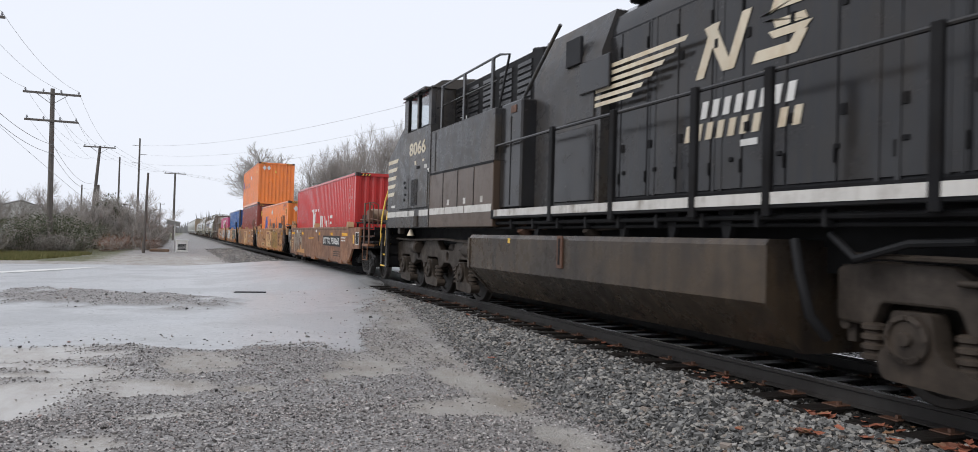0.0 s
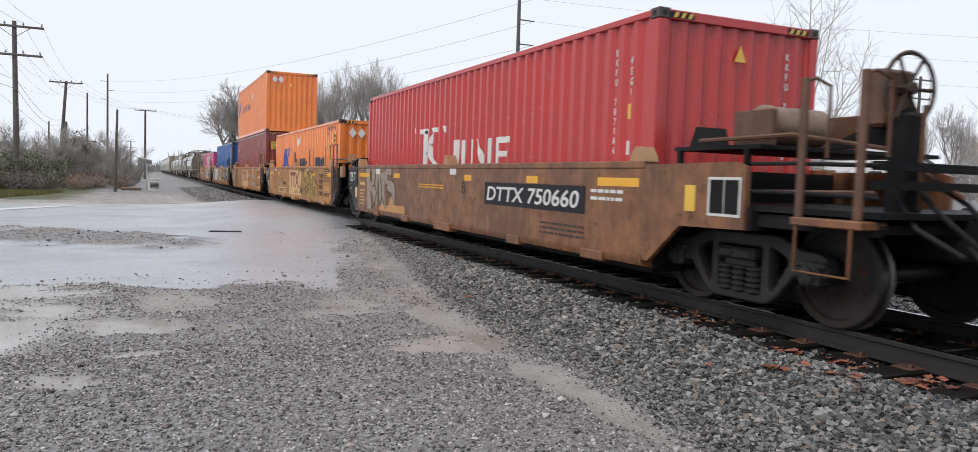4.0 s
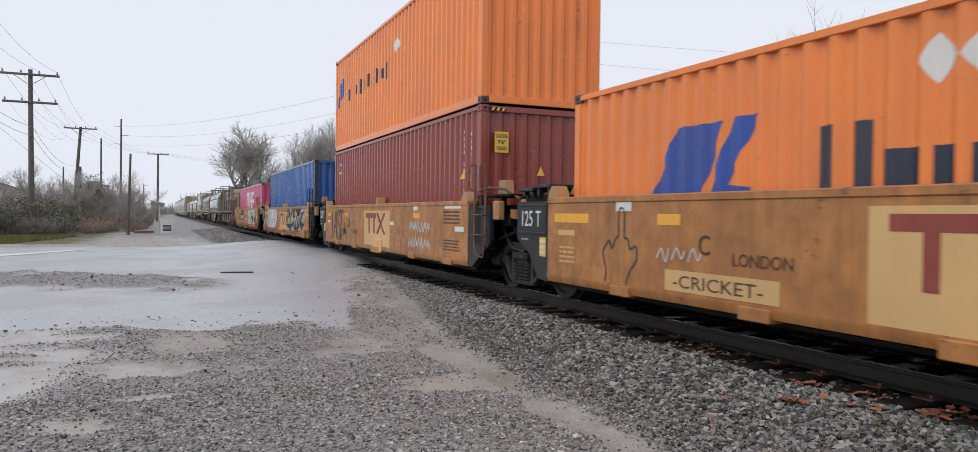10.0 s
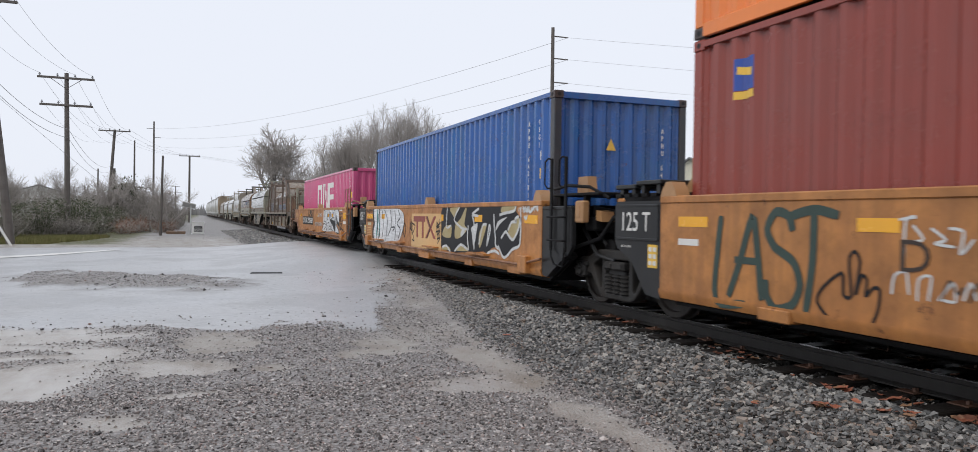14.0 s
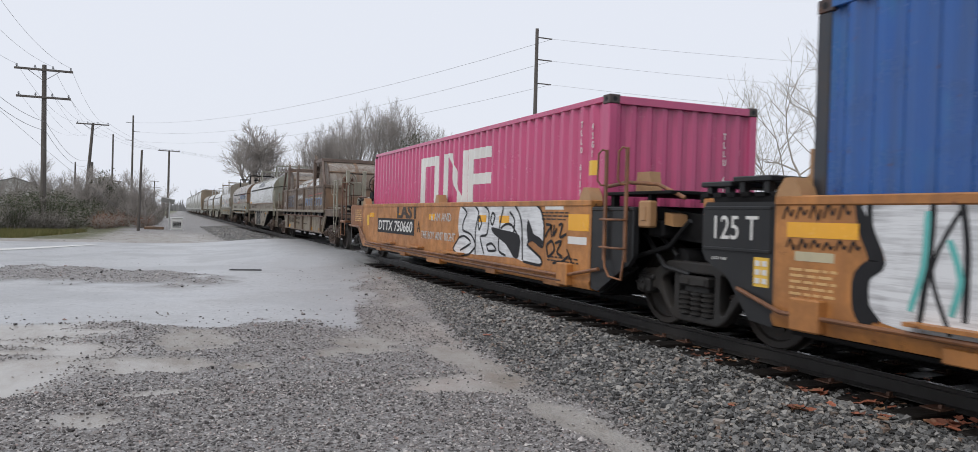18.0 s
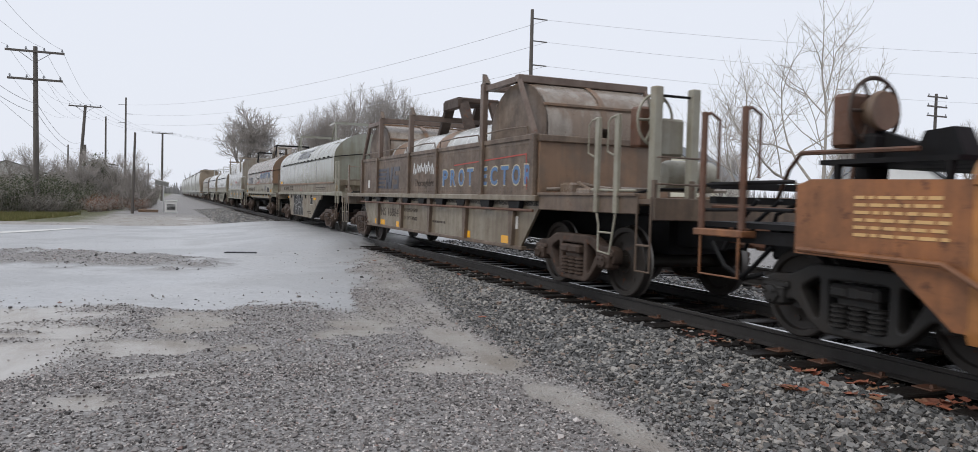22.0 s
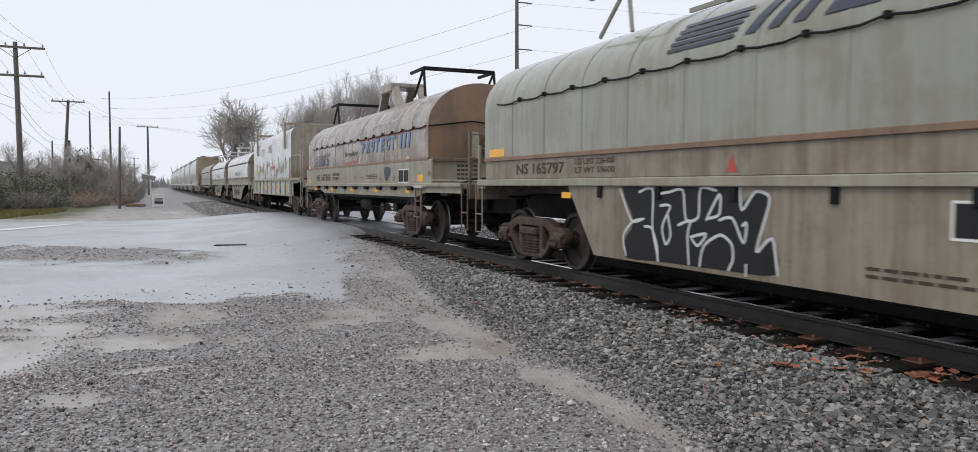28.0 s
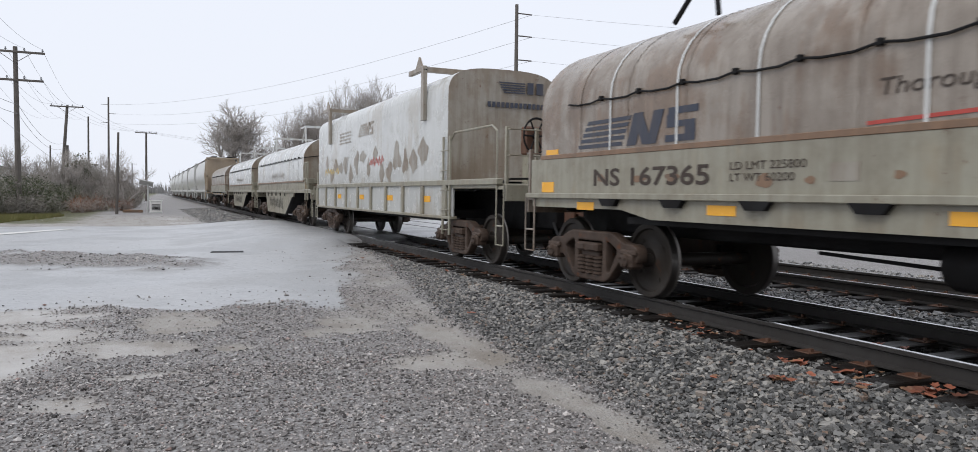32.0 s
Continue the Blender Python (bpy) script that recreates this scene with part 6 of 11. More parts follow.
    part("cabinet_upper", B().box(-1.485, 1.485, 11.85, 15.32, 2.56, 3.46, 0.012), M_LOCO_GREY, car)
    part("cabinet_lip", B().box(-1.5, -1.485, 11.85, 15.3, 2.53, 2.57), M_DARK, car)
    for y in (12.75, 13.6, 14.45):
        part("panel_seam", B().box(-1.496, -1.489, y - 0.012, y + 0.012, 1.82, 2.52), M_DARK, cab_low)
    for y in (12.3, 13.15, 14.05):
        part("data_plate", marks([(y, y + 0.12, 1.87, 1.98)], -1.491), M_STRIPE, cab_low)
    for a, b in ((11.9, 13.2), (13.24, 14.3), (14.34, 15.28)):
        part("cab_stripe", marks([(a, b, 1.70, 1.83)], -1.492), M_STRIPE, cab_low, "worn white stripe")
    # the recess's shade is part of this box's black colour
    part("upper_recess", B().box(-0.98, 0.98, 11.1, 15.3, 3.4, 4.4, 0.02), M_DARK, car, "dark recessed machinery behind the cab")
    for y in (11.5, 12.3, 13.1, 13.9, 14.6):
        g = B()
        for k in range(7):
            g.box(-1.0, -0.975, y, y + 0.55, 3.55 + 0.11 * k, 3.62 + 0.11 * k)
        part("louvre", g, M_LOCO, car)
    part("white_panel", marks([(14.55, 14.95, 3.55, 3.75)], -0.985), M_WHITE, car)
    rail = B().tube([(-1.4, 11.9, 3.46), (-1.4, 11.5, 4.3), (-1.4, 11.9, 4.38), (-1.4, 15.2, 4.36)], 0.022, 8)
    rail.tube([(-1.4, 12.0, 3.95), (-1.4, 15.2, 3.95)], 0.018, 8)
    part("roof_handrail", rail, M_LOCO, car)
    for y in (12.2, 13.6, 14.9):
        part("rail_post", B().box(-1.42, -1.38, y - 0.05, y + 0.05, 3.46, 4.38, 0.005), M_LOCO, car)
    # cab
    body = [(15.32, 1.44), (18.62, 1.44), (18.66, 1.6), (18.66, 3.08), (18.6, 3.16), (17.34, 3.78), (17.3, 3.62), (15.32, 3.62)]
    cab = part("cab", B().prism(body[::-1], "x", -1.5, 1.5), M_LOCO_GREY, car, "dark grey engine cab with pale number and nose stripes")
    part("cab_roof", B().prism([(-1.52, 4.4), (-1.3, 4.56), (-0.6, 4.66), (0.6, 4.66), (1.3, 4.56), (1.52, 4.4)], "y", 15.25, 17.5), M_LOCO_GREY, cab)
    for y0, y1 in ((15.32, 15.5), (16.25, 16.35), (17.05, 17.34)):
        for s in (-1, 1):
            part("window_pillar", B().box(*((-1.5, -1.4) if s < 0 else (1.4, 1.5)), y0, y1, 3.62, 4.45, 0.01), M_LOCO_GREY, cab)
    part("cab_rear_wall", B().box(-1.4, 1.4, 15.32, 15.4, 3.62, 4.45), M_LOCO_GREY, cab)
    part("window_post", B().box(-0.1, 0.1, 17.2, 17.34, 3.7, 4.45, 0.01), M_LOCO_GREY, cab)
    for y0, y1 in ((15.5, 16.25), (16.35, 17.05)):
        w = part("cab_window", B().tube([(-1.47, y0, 3.64), (-1.47, y1, 3.64), (-1.47, y1, 4.4), (-1.47, y0, 4.4), (-1.47, y0, 3.64)], 0.025), M_DARK, cab)
        pane = part("pane", B().box(-1.46, -1.452, y0, y1, 3.64, 4.4), M_GLASS, w)
        pane.visible_shadow = False
    part("sunshade", B().box(-1.62, -1.48, 15.45, 17.1, 4.4, 4.44), M_LOCO_GREY, cab)
    part("road_number", lettering("8066", 1.22, 0.3, M_GOLD, bold=0.025), M_GOLD, cab, "cream painted 8066", at=pose(-1.503, 16.85, 3.06))
    part("model_print", marks([(15.7, 15.85, 2.88, 2.93), (16.3, 16.42, 2.84, 2.93)], -1.502), M_GOLD, cab)
    for k in range(5):
        z = 2.2 + 0.2 * k
        part("nose_stripe", marks([[(18.665, z), (18.13 - 0.07 * k, z + 0.01), (18.03 - 0.07 * k, z + 0.1), (18.665, z + 0.09)]], -1.502), M_GOLD, cab)
    part("step_door", B().box(-1.515, -1.498, 15.42, 17.5, 1.86, 2.66, 0.006), M_LOCO_GREY, cab)
    part("door_seam", B().box(-1.519, -1.514, 16.78, 16.81, 1.7, 2.66), M_DARK, cab)
    part("mesh_vent", B().box(-1.522, -1.51, 16.12, 16.6, 1.93, 2.52, 0.004), M_INK, cab)
    for k in range(12):
        part("vent_bar", B().box(-1.53, -1.52, 16.14 + 0.038 * k, 16.152 + 0.038 * k, 1.95, 2.5), M_LOCO_GREY, cab)
    part("vent_lip", B().box(-1.53, -1.51, 15.4, 17.5, 1.86, 1.88), M_DARK, cab)
    for z in (2.2, 2.36):
        part("door_bolt", B().cyl((-1.54, 17.05, z), (-1.51, 17.05, z), 0.03, n=10), M_INK, cab)
    part("marker_lamp", B().cyl((-1.4, 16.9, 1.4), (-1.4, 16.9, 1.25), 0.03, 0.09, n=12), M_GOLD, cab)
    part("bell_bracket", B().box(-1.42, -1.3, 17.75, 17.95, 1.3, 1.46, 0.01), M_LTRUCK, cab)
    for z in (2.45, 2.05):
        part("door_latch", B().box(-1.53, -1.515, 17.1, 17.18, z, z + 0.06), M_DARK, cab)
    part("side_louvre", B().box(-1.515, -1.5, 16.05, 16.25, 2.74, 2.8), M_DARK, cab)
    for a, b in ((15.36, 16.0), (16.35, 17.9), (17.94, 18.64)):
        part("cab_stripe", marks([(a, b, 1.69, 1.82)], -1.502), M_STRIPE, cab, "worn white stripe")
    part("footing_box", B().box(-1.535, -1.49, 16.05, 16.3, 1.46, 1.7, 0.01), M_LTRUCK, cab)
    each("warning_plate", [(17.95, 18.3, 1.92, 1.98), (15.5, 15.7, 2.72, 2.8), (15.36, 15.46, 2.62, 2.7)], -1.502, M_STRIPE, cab)
    for y in (15.0,):
        part("vertical_seam", B().box(-1.492, -1.484, y - 0.015, y + 0.015, 2.6, 3.4), M_DARK, car)
    # front steps
    part("step_side", B().prism([(18.62, 1.64), (18.62, 0.5), (18.72, 0.44), (18.8, 0.44), (18.8, 1.64)], "x", -1.5, -1.44), M_LOCO, car)
    part("step_side", B().prism([(19.3, 1.3), (19.45, 1.3), (19.45, 0.5), (19.3, 0.5)], "x", -1.45, -0.95), M_LOCO, car)
    part("pilot_plate", B().box(-1.4, 1.4, 18.8, 18.9, 0.45, 1.6), M_LOCO, car)
    for k, z in enumerate((0.46, 0.74, 1.02, 1.3, 1.58)):
        part("step_tread", B().box(-1.46 + 0.05 * k, -0.9, 18.8, 19.35, z, z + 0.03), M_DARK, car)
        part("step_edge", B().box(-1.47 + 0.05 * k, -1.45 + 0.05 * k, 18.8, 19.35, z, z + 0.035), M_YELLOWTAPE, car, "yellow step edge")
    part("nose_platform", B().box(-1.4, 1.4, 18.62, 19.4, 1.58, 1.64), M_DARK, car)
    for y in (18.85, 19.35):
        part("yellow_handrail", B().tube([(-1.46, y, 1.3), (-1.5, y, 1.0), (-1.46, y, 1.7), (-1.35, y + 0.1, 2.2), (-1.2, y + 0.16, 2.65)], 0.022, 8), M_YELLOWTAPE, car, "yellow step handrail")
    part("end_post", B().box(-1.3, -1.22, 19.1, 19.2, 1.6, 2.7, 0.01), M_LOCO, car)
    part("end_post", B().box(0.9, 0.98, 19.1, 19.2, 1.6, 2.7, 0.01).box(-1.3, 0.98, 19.12, 19.16, 2.0, 2.05), M_LOCO, car)
    coupler(car, 18.95, 1)
    # walkway handrail
    part("handrail", B().tube([(-1.46, -3.0, 2.84), (-1.46, 9.8, 2.82), (-1.46, 11.8, 2.8), (-1.46, 11.84, 2.7)], 0.024, 8), M_LOCO, car)
    for y in (9.7, 8.06, 6.47, 5.4, 3.75, 2.1, 0.5, -1.1, -2.8):
        part("stanchion", B().box(-1.52, -1.46, y - 0.05, y + 0.05, 1.5, 2.86, 0.008), M_DARK, car)
    # faded markings, drawn as plain stripes and blocks
    for k in range(6):
        z = 3.08 + 0.095 * k
        part("flank_stripe", marks([[(9.28 - 0.06 * k, z), (8.25 - 0.22 * k, z), (8.2 - 0.22 * k, z + 0.055), (9.25 - 0.06 * k, z + 0.055)]], -1.124), M_GOLD, car, "faded cream flank stripe")
    blocks = [[(7.12, 3.1), (6.98, 3.1), (6.72, 3.68), (6.86, 3.68)], [(6.98, 3.66), (6.8, 3.68), (6.5, 3.14), (6.66, 3.12)], [(6.62, 3.12), (6.48, 3.12), (6.22, 3.7), (6.36, 3.7)],
              [(6.1, 3.56), (5.96, 3.56), (5.9, 3.7), (5.3, 3.7), (5.34, 3.58), (6.0, 3.58)], [(6.06, 3.5), (5.92, 3.5), (5.88, 3.4), (5.46, 3.4), (5.5, 3.48), (5.96, 3.48)], [(5.98, 3.38), (5.4, 3.38), (5.5, 3.3), (5.9, 3.3)], [(6.2, 3.1), (5.6, 3.1), (5.46, 3.3), (5.6, 3.32), (5.68, 3.22), (6.14, 3.22)]]
    for q in blocks:
        part("flank_mark", marks([q], -0.99, 0.004), M_GOLD, car, "peeling cream block mark")
    r = random.Random(3)
    for z, a, b in ((2.64, 7.2, 5.72), (2.4, 7.3, 5.52)):
        row, y = [], a
        while y > b:
            row.append([(y, z), (y - 0.1, z), (y - 0.14, z + 0.19), (y - 0.04, z + 0.19)])
            y -= 0.185
        for q in row:
            part("name_bar", marks([q], -0.99, 0.004), M_GOLD if z < 2.5 else M_WHITE, car, "faded slanted bar")
    for q in ((6.1, 6.35, 2.27, 2.34), (9.2, 9.3, 2.55, 2.6), (3.2, 3.4, 2.5, 2.56)):
        part("hood_tag", marks([q], -0.99, 0.004), M_WHITE, car)
    engine_truck(car, 16.0, (-2.0, 0.0, 2.0))
    engine_truck(car, 2.1, (-2.0, 0.0, 2.05))
    return car


locomotive()

# ---- coil cars ----
def arch(w, z0, z1, ztop, n=14, power=2.0):
    """Cross-section of a hood: straight sides to z1, then a rounded top."""
    pts = [(-w, z0)]
    for k in range(n + 1):
        a = math.pi - math.pi * k / n
        c, s = math.cos(a), math.sin(a)
        pts.append((w * math.copysign(abs(c) ** (2 / power), c), z1 + (ztop - z1) * abs(s) ** (2 / power)))
    return pts + [(w, z0)]


def hood_shell(prof, y0, y1):
    n = len(prof)
    return B().add([(x, y, z) for y in (y0, y1) for x, z in prof], [(i, i + 1, n + i + 1, n + i) for i in range(n - 1)])


def hood_end(prof, y, s):
    f = tuple(range(len(prof)))
    return B().prism(prof, "y", min(y, y - s * 0.03), max(y, y - s * 0.03))


def hood_band(prof, y, w, t, material, parent):
    out = [(x * (1 + t / 1.4), z + t * (0.5 if z > 2.4 else 0)) for x, z in prof]
    n = len(out)
    b = B().add([(x, yy, z) for yy in (y - w / 2, y + w / 2) for x, z in out], [(i, i + 1, n + i + 1, n + i) for i in range(n - 1)])
    return part("hood_band", b, material, parent)


def knob_rail(parent, x, z, y0, y1, material, step=0.8, sag=0.0):
    b, y = B(), y0
    pts = []
    while y <= y1 + 0.01:
        pts.append((x, y, z))
        y += step
    line = []
    for p, q in zip(pts, pts[1:]):
        line += [p, (x, p[1] + step * 0.3, z - 0.035), (x, p[1] + step * 0.7, z - 0.03)]
    b.tube(line + [pts[-1]], 0.012, 6)
    knob = cached(("knob", material.name), lambda: B().box(-0.025, 0.05, -0.03, 0.03, -0.03, 0.03, 0.008).mesh("rail_knob", material))
    for p in pts[1:-1]:
        part("rail_knob", knob, material, parent, at=pose(*p))
    return part("tie_rail", b, material, parent)


def lift_frame(parent, y, z, material, kind="v"):
    b = B()
    if kind == "v":
        for x in (-1.0, 1.0):
            b.tube([(x, y, z - 0.15), (x, y + 0.1, z + 0.45)], 0.035, 6).tube([(x, y + 0.75, z - 0.1), (x, y + 0.1, z + 0.45)], 0.035, 6)
        b.box(-1.0, 1.0, y + 0.07, y + 0.14, z + 0.41, z + 0.49).box(-1.03, -0.97, y + 0.1, y + 1.0, z + 0.42, z + 0.48).box(0.97, 1.03, y + 0.1, y + 1.0, z + 0.42, z + 0.48)
    else:
        for d in (-0.75, 0.75):
            b.prism([(y + d * 1.3, z - 0.1), (y + d * 1.1, z - 0.1), (y + d * 0.42, z + 0.55), (y + d * 0.55, z + 0.62)][:: 1 if d > 0 else -1], "x", -0.55, -0.3)
            b.prism([(y + d * 1.3, z - 0.1), (y + d * 1.1, z - 0.1), (y + d * 0.42, z + 0.55), (y + d * 0.55, z + 0.62)][:: 1 if d > 0 else -1], "x", 0.3, 0.55)
        b.box(-0.6, 0.6, y - 0.45, y + 0.45, z + 0.52, z + 0.64, 0.03).box(-0.6, -0.45, y - 0.5, y + 0.5, z + 0.4, z + 0.62, 0.03)
    return part("lifting_frame", b, material, parent)


def end_fittings(car, y, s, material, z=1.25, brake=False, tall=2.15):
    """Steps, grab irons and coupler beyond y; s: which way."""
    part("end_deck", B().box(-1.42, 1.42, min(y, y + s * 0.35), max(y, y + s * 0.35), z - 0.08, z - 0.02, 0.005).box(-1.42, 1.42, min(y + s * 0.3, y + s * 0.36), max(y + s * 0.3, y + s * 0.36), z - 0.26, z, 0.01), material, car)
    for q in (-1, 1):
        b = B().tube([(q * 1.45, y + s * 0.05, z), (q * 1.45, y + s * 0.05, 0.45), (q * 1.45, y + s * 0.33, 0.45), (q * 1.45, y + s * 0.33, z)], 0.016)
        b.tube([(q * 1.45, y + s * 0.05, 0.75), (q * 1.45, y + s * 0.33, 0.75)], 0.014)
        part("sill_step", b, material, car)
    for x in (-1.38, -0.75):
        part("end_post", B().box(x - 0.03, x + 0.03, y + s * 0.3 - 0.03, y + s * 0.3 + 0.03, z, tall, 0.006), material, car)
    grab_iron(car, [(-1.38, y + s * 0.34, tall - 0.05), (-1.38, y + s * 0.42, tall - 0.05), (-0.75, y + s * 0.42, tall - 0.05), (-0.75, y + s * 0.34, tall - 0.05)], material)
    grab_iron(car, [(-1.38, y + s * 0.34, z + 0.45), (-1.38, y + s * 0.42, z + 0.45), (-0.75, y + s * 0.42, z + 0.45), (-0.75, y + s * 0.34, z + 0.45)], material)
    part("draft_sill", B().box(-0.3, 0.3, min(y - s * 1.5, y + s * 0.3), max(y - s * 1.5, y + s * 0.3), 0.7, 1.08, 0.02), M_DARK, car)
    part("brake_pipe", B().tube([(-1.1, y - s * 0.4, z - 0.2), (-0.5, y + s * 0.2, z - 0.22), (0.9, y + s * 0.2, z - 0.2)], 0.02), M_DARK, car)
    part("brake_pipe", B().tube([(-1.3, y - s * 1.2, z - 0.1), (-1.0, y - s * 0.2, z + 0.1), (-0.2, y - s * 0.1, z + 0.12)], 0.018), M_DARK, car)
    if brake:
        brake_wheel(car, 0.15, y + s * 0.42, 2.0, M_RUST)
    coupler(car, y + s * 0.3, s)


def round_hood(car, y0, y1, z0, z1, ztop, shell, end, w=1.42, bands=None, power=2.0, rail=None):
    prof = arch(w, z0, z1, ztop, 18, power)
    h = part("hood", hood_shell(prof, y0, y1), shell, car, "rounded sheet-steel coil hood")
    part("hood_end", hood_end(prof, y0, -1), end, h)
    part("hood_end", hood_end(prof, y1, 1), end, h)
    part("hood_hem", B().box(-w - 0.02, -w + 0.02, y0, y1, z0 - 0.01, z0 + 0.05, 0.005), M_COIL_RUST, h)
    n = max(6, int((y1 - y0) / 1.05))
    for k in range(1, n):
        hood_band(prof, y0 + (y1 - y0) * k / n, 0.045 if bands is None else 0.06, 0.006 if bands is None else 0.012, shell if bands is None else bands, h)
    if rail is not None:
        knob_rail(h, -w - 0.03, rail, y0 + 0.1, y1 - 0.1, M_DARK)
        b = B().tube([(-w, y0 - 0.04, rail - 0.02), (-0.3, y0 - 0.05, rail + 0.1), (w, y0 - 0.04, rail - 0.04)], 0.016)
        part("tie_rail", b, M_DARK, h)
    return h


def belly_car(u0, length, label, shell, end, low, near=1.75, spin=True, far=0.35):
    """A coil car with a deep belly between its trucks."""
    car = thing("coil_car", pose(XC, u0, 0), label, "coil car", "coil cars")
    CARRIED.append(car)
    L = length
    part("deck_edge", B().box(-1.47, 1.47, 0.2, L - 0.1, 1.22, 1.32, 0.01), M_SILL, car, "pale painted deck edge")
    part("upper_sill", B().box(-1.4, 1.4, near - 0.2, L - far, 1.32, 1.62, 0.01), low, car)
    y0, y1 = 4.0, L - 3.3
    belly = [(y0 + 1.65, 0.36), (y1 - 0.55, 0.36), (y1, 1.05), (y1 + 0.15, 1.24), (y0 - 0.2, 1.24), (y0, 1.06)]
    for s in (-1, 1):
        part("belly_side", B().prism(belly[::1 if s > 0 else -1], "x", *((-1.41, -1.35) if s < 0 else (1.35, 1.41))), low, car)
    part("belly_floor", B().prism([(a, z + 0.02) for a, z in belly], "x", -1.34, 1.34), M_DARK, car)
    part("belly_edge", B().prism([(y0 + 1.6, 0.33), (y0 + 1.75, 0.33), (y0 + 0.1, 1.06), (y0 - 0.05, 1.06)], "x", -1.45, -1.34), M_DARK, car)
    for k in range(5):
        y = y0 + 1.9 + (y1 - y0 - 2.6) * k / 4
        part("belly_bracket", B().box(-1.45, -1.4, y - 0.04, y + 0.04, 1.08, 1.22, 0.008), M_DARK, car)
    round_hood(car, near, L - far, 1.62, 2.45, 3.28, shell, end, rail=2.5)
    end_fittings(car, 0.2, -1, low, 1.25, tall=1.45)
    end_fittings(car, L - 0.35, 1, low, 1.25, tall=1.9)
    for y in (0.8, 1.2):
        part("deck_post", B().box(-1.49, -1.43, y - 0.04, y + 0.04, 0.98, 2.3, 0.008), M_SILL, car)
        grab_iron(car, [(-1.47, y, 2.28), (-1.5, y + 0.06, 2.26), (-1.52, y + 0.1, 2.2), (-1.52, y + 0.1, 1.75), (-1.47, y + 0.02, 1.7)], M_SILL, 0.014)
    part("stirrup", B().tube([(-1.47, 0.8, 1.0), (-1.48, 0.86, 0.85), (-1.5, 0.92, 0.5), (-1.5, 1.12, 0.48), (-1.47, 1.2, 1.0)], 0.016, 8).tube([(-1.49, 0.9, 0.8), (-1.49, 1.14, 0.8)], 0.013, 8), M_COIL_BROWN, car)
    part("walk_rail", B().tube([(-1.46, 0.25, 1.33), (-1.48, 1.6, 1.34)], 0.016, 8), M_SILL, car)
    part("end_beam", B().box(-1.38, 1.38, near - 0.42, near - 0.3, 1.56, 1.74, 0.01), low, car)
    part("number_beam", B().box(-0.2, 1.36, near - 0.435, near - 0.422, 1.585, 1.725, 0.004), M_COIL_WHITE, car, "pale number board")
    part("end_number", lettering("NS 165797", 0.95, 0.1, M_STENCIL, bold=0.02), M_STENCIL, car, at=pose(0.2, near - 0.437, 1.605, 0, 0, 90))
    for x in (-0.95, 0.0, 0.95):
        part("end_brace", B().prism([(near - 0.4, 1.56), (near - 0.2, 1.56), (near - 0.75, 1.3), (near - 0.95, 1.3)], "x", x - 0.06, x + 0.06), M_COIL_BROWN, car)
    part("platform_beam", B().box(-1.4, 1.4, 0.45, 0.6, 1.02, 1.24, 0.01), M_COIL_BROWN, car)
    part("deck_pipe", B().tube([(-1.2, 0.4, 1.16), (-0.5, 0.38, 1.2), (0.3, 0.38, 1.14)], 0.025, 8), M_SILL, car)
    freight_truck(car, 3.1, 0.42, 1.8, M_TRUCK, spin)
    freight_truck(car, L - 1.85, 0.42, 1.8, M_TRUCK, spin)
    part("reflector", marks([(0.95, 1.2, 1.34, 1.55)], -1.404), M_YELLOWREF, car)
    return car


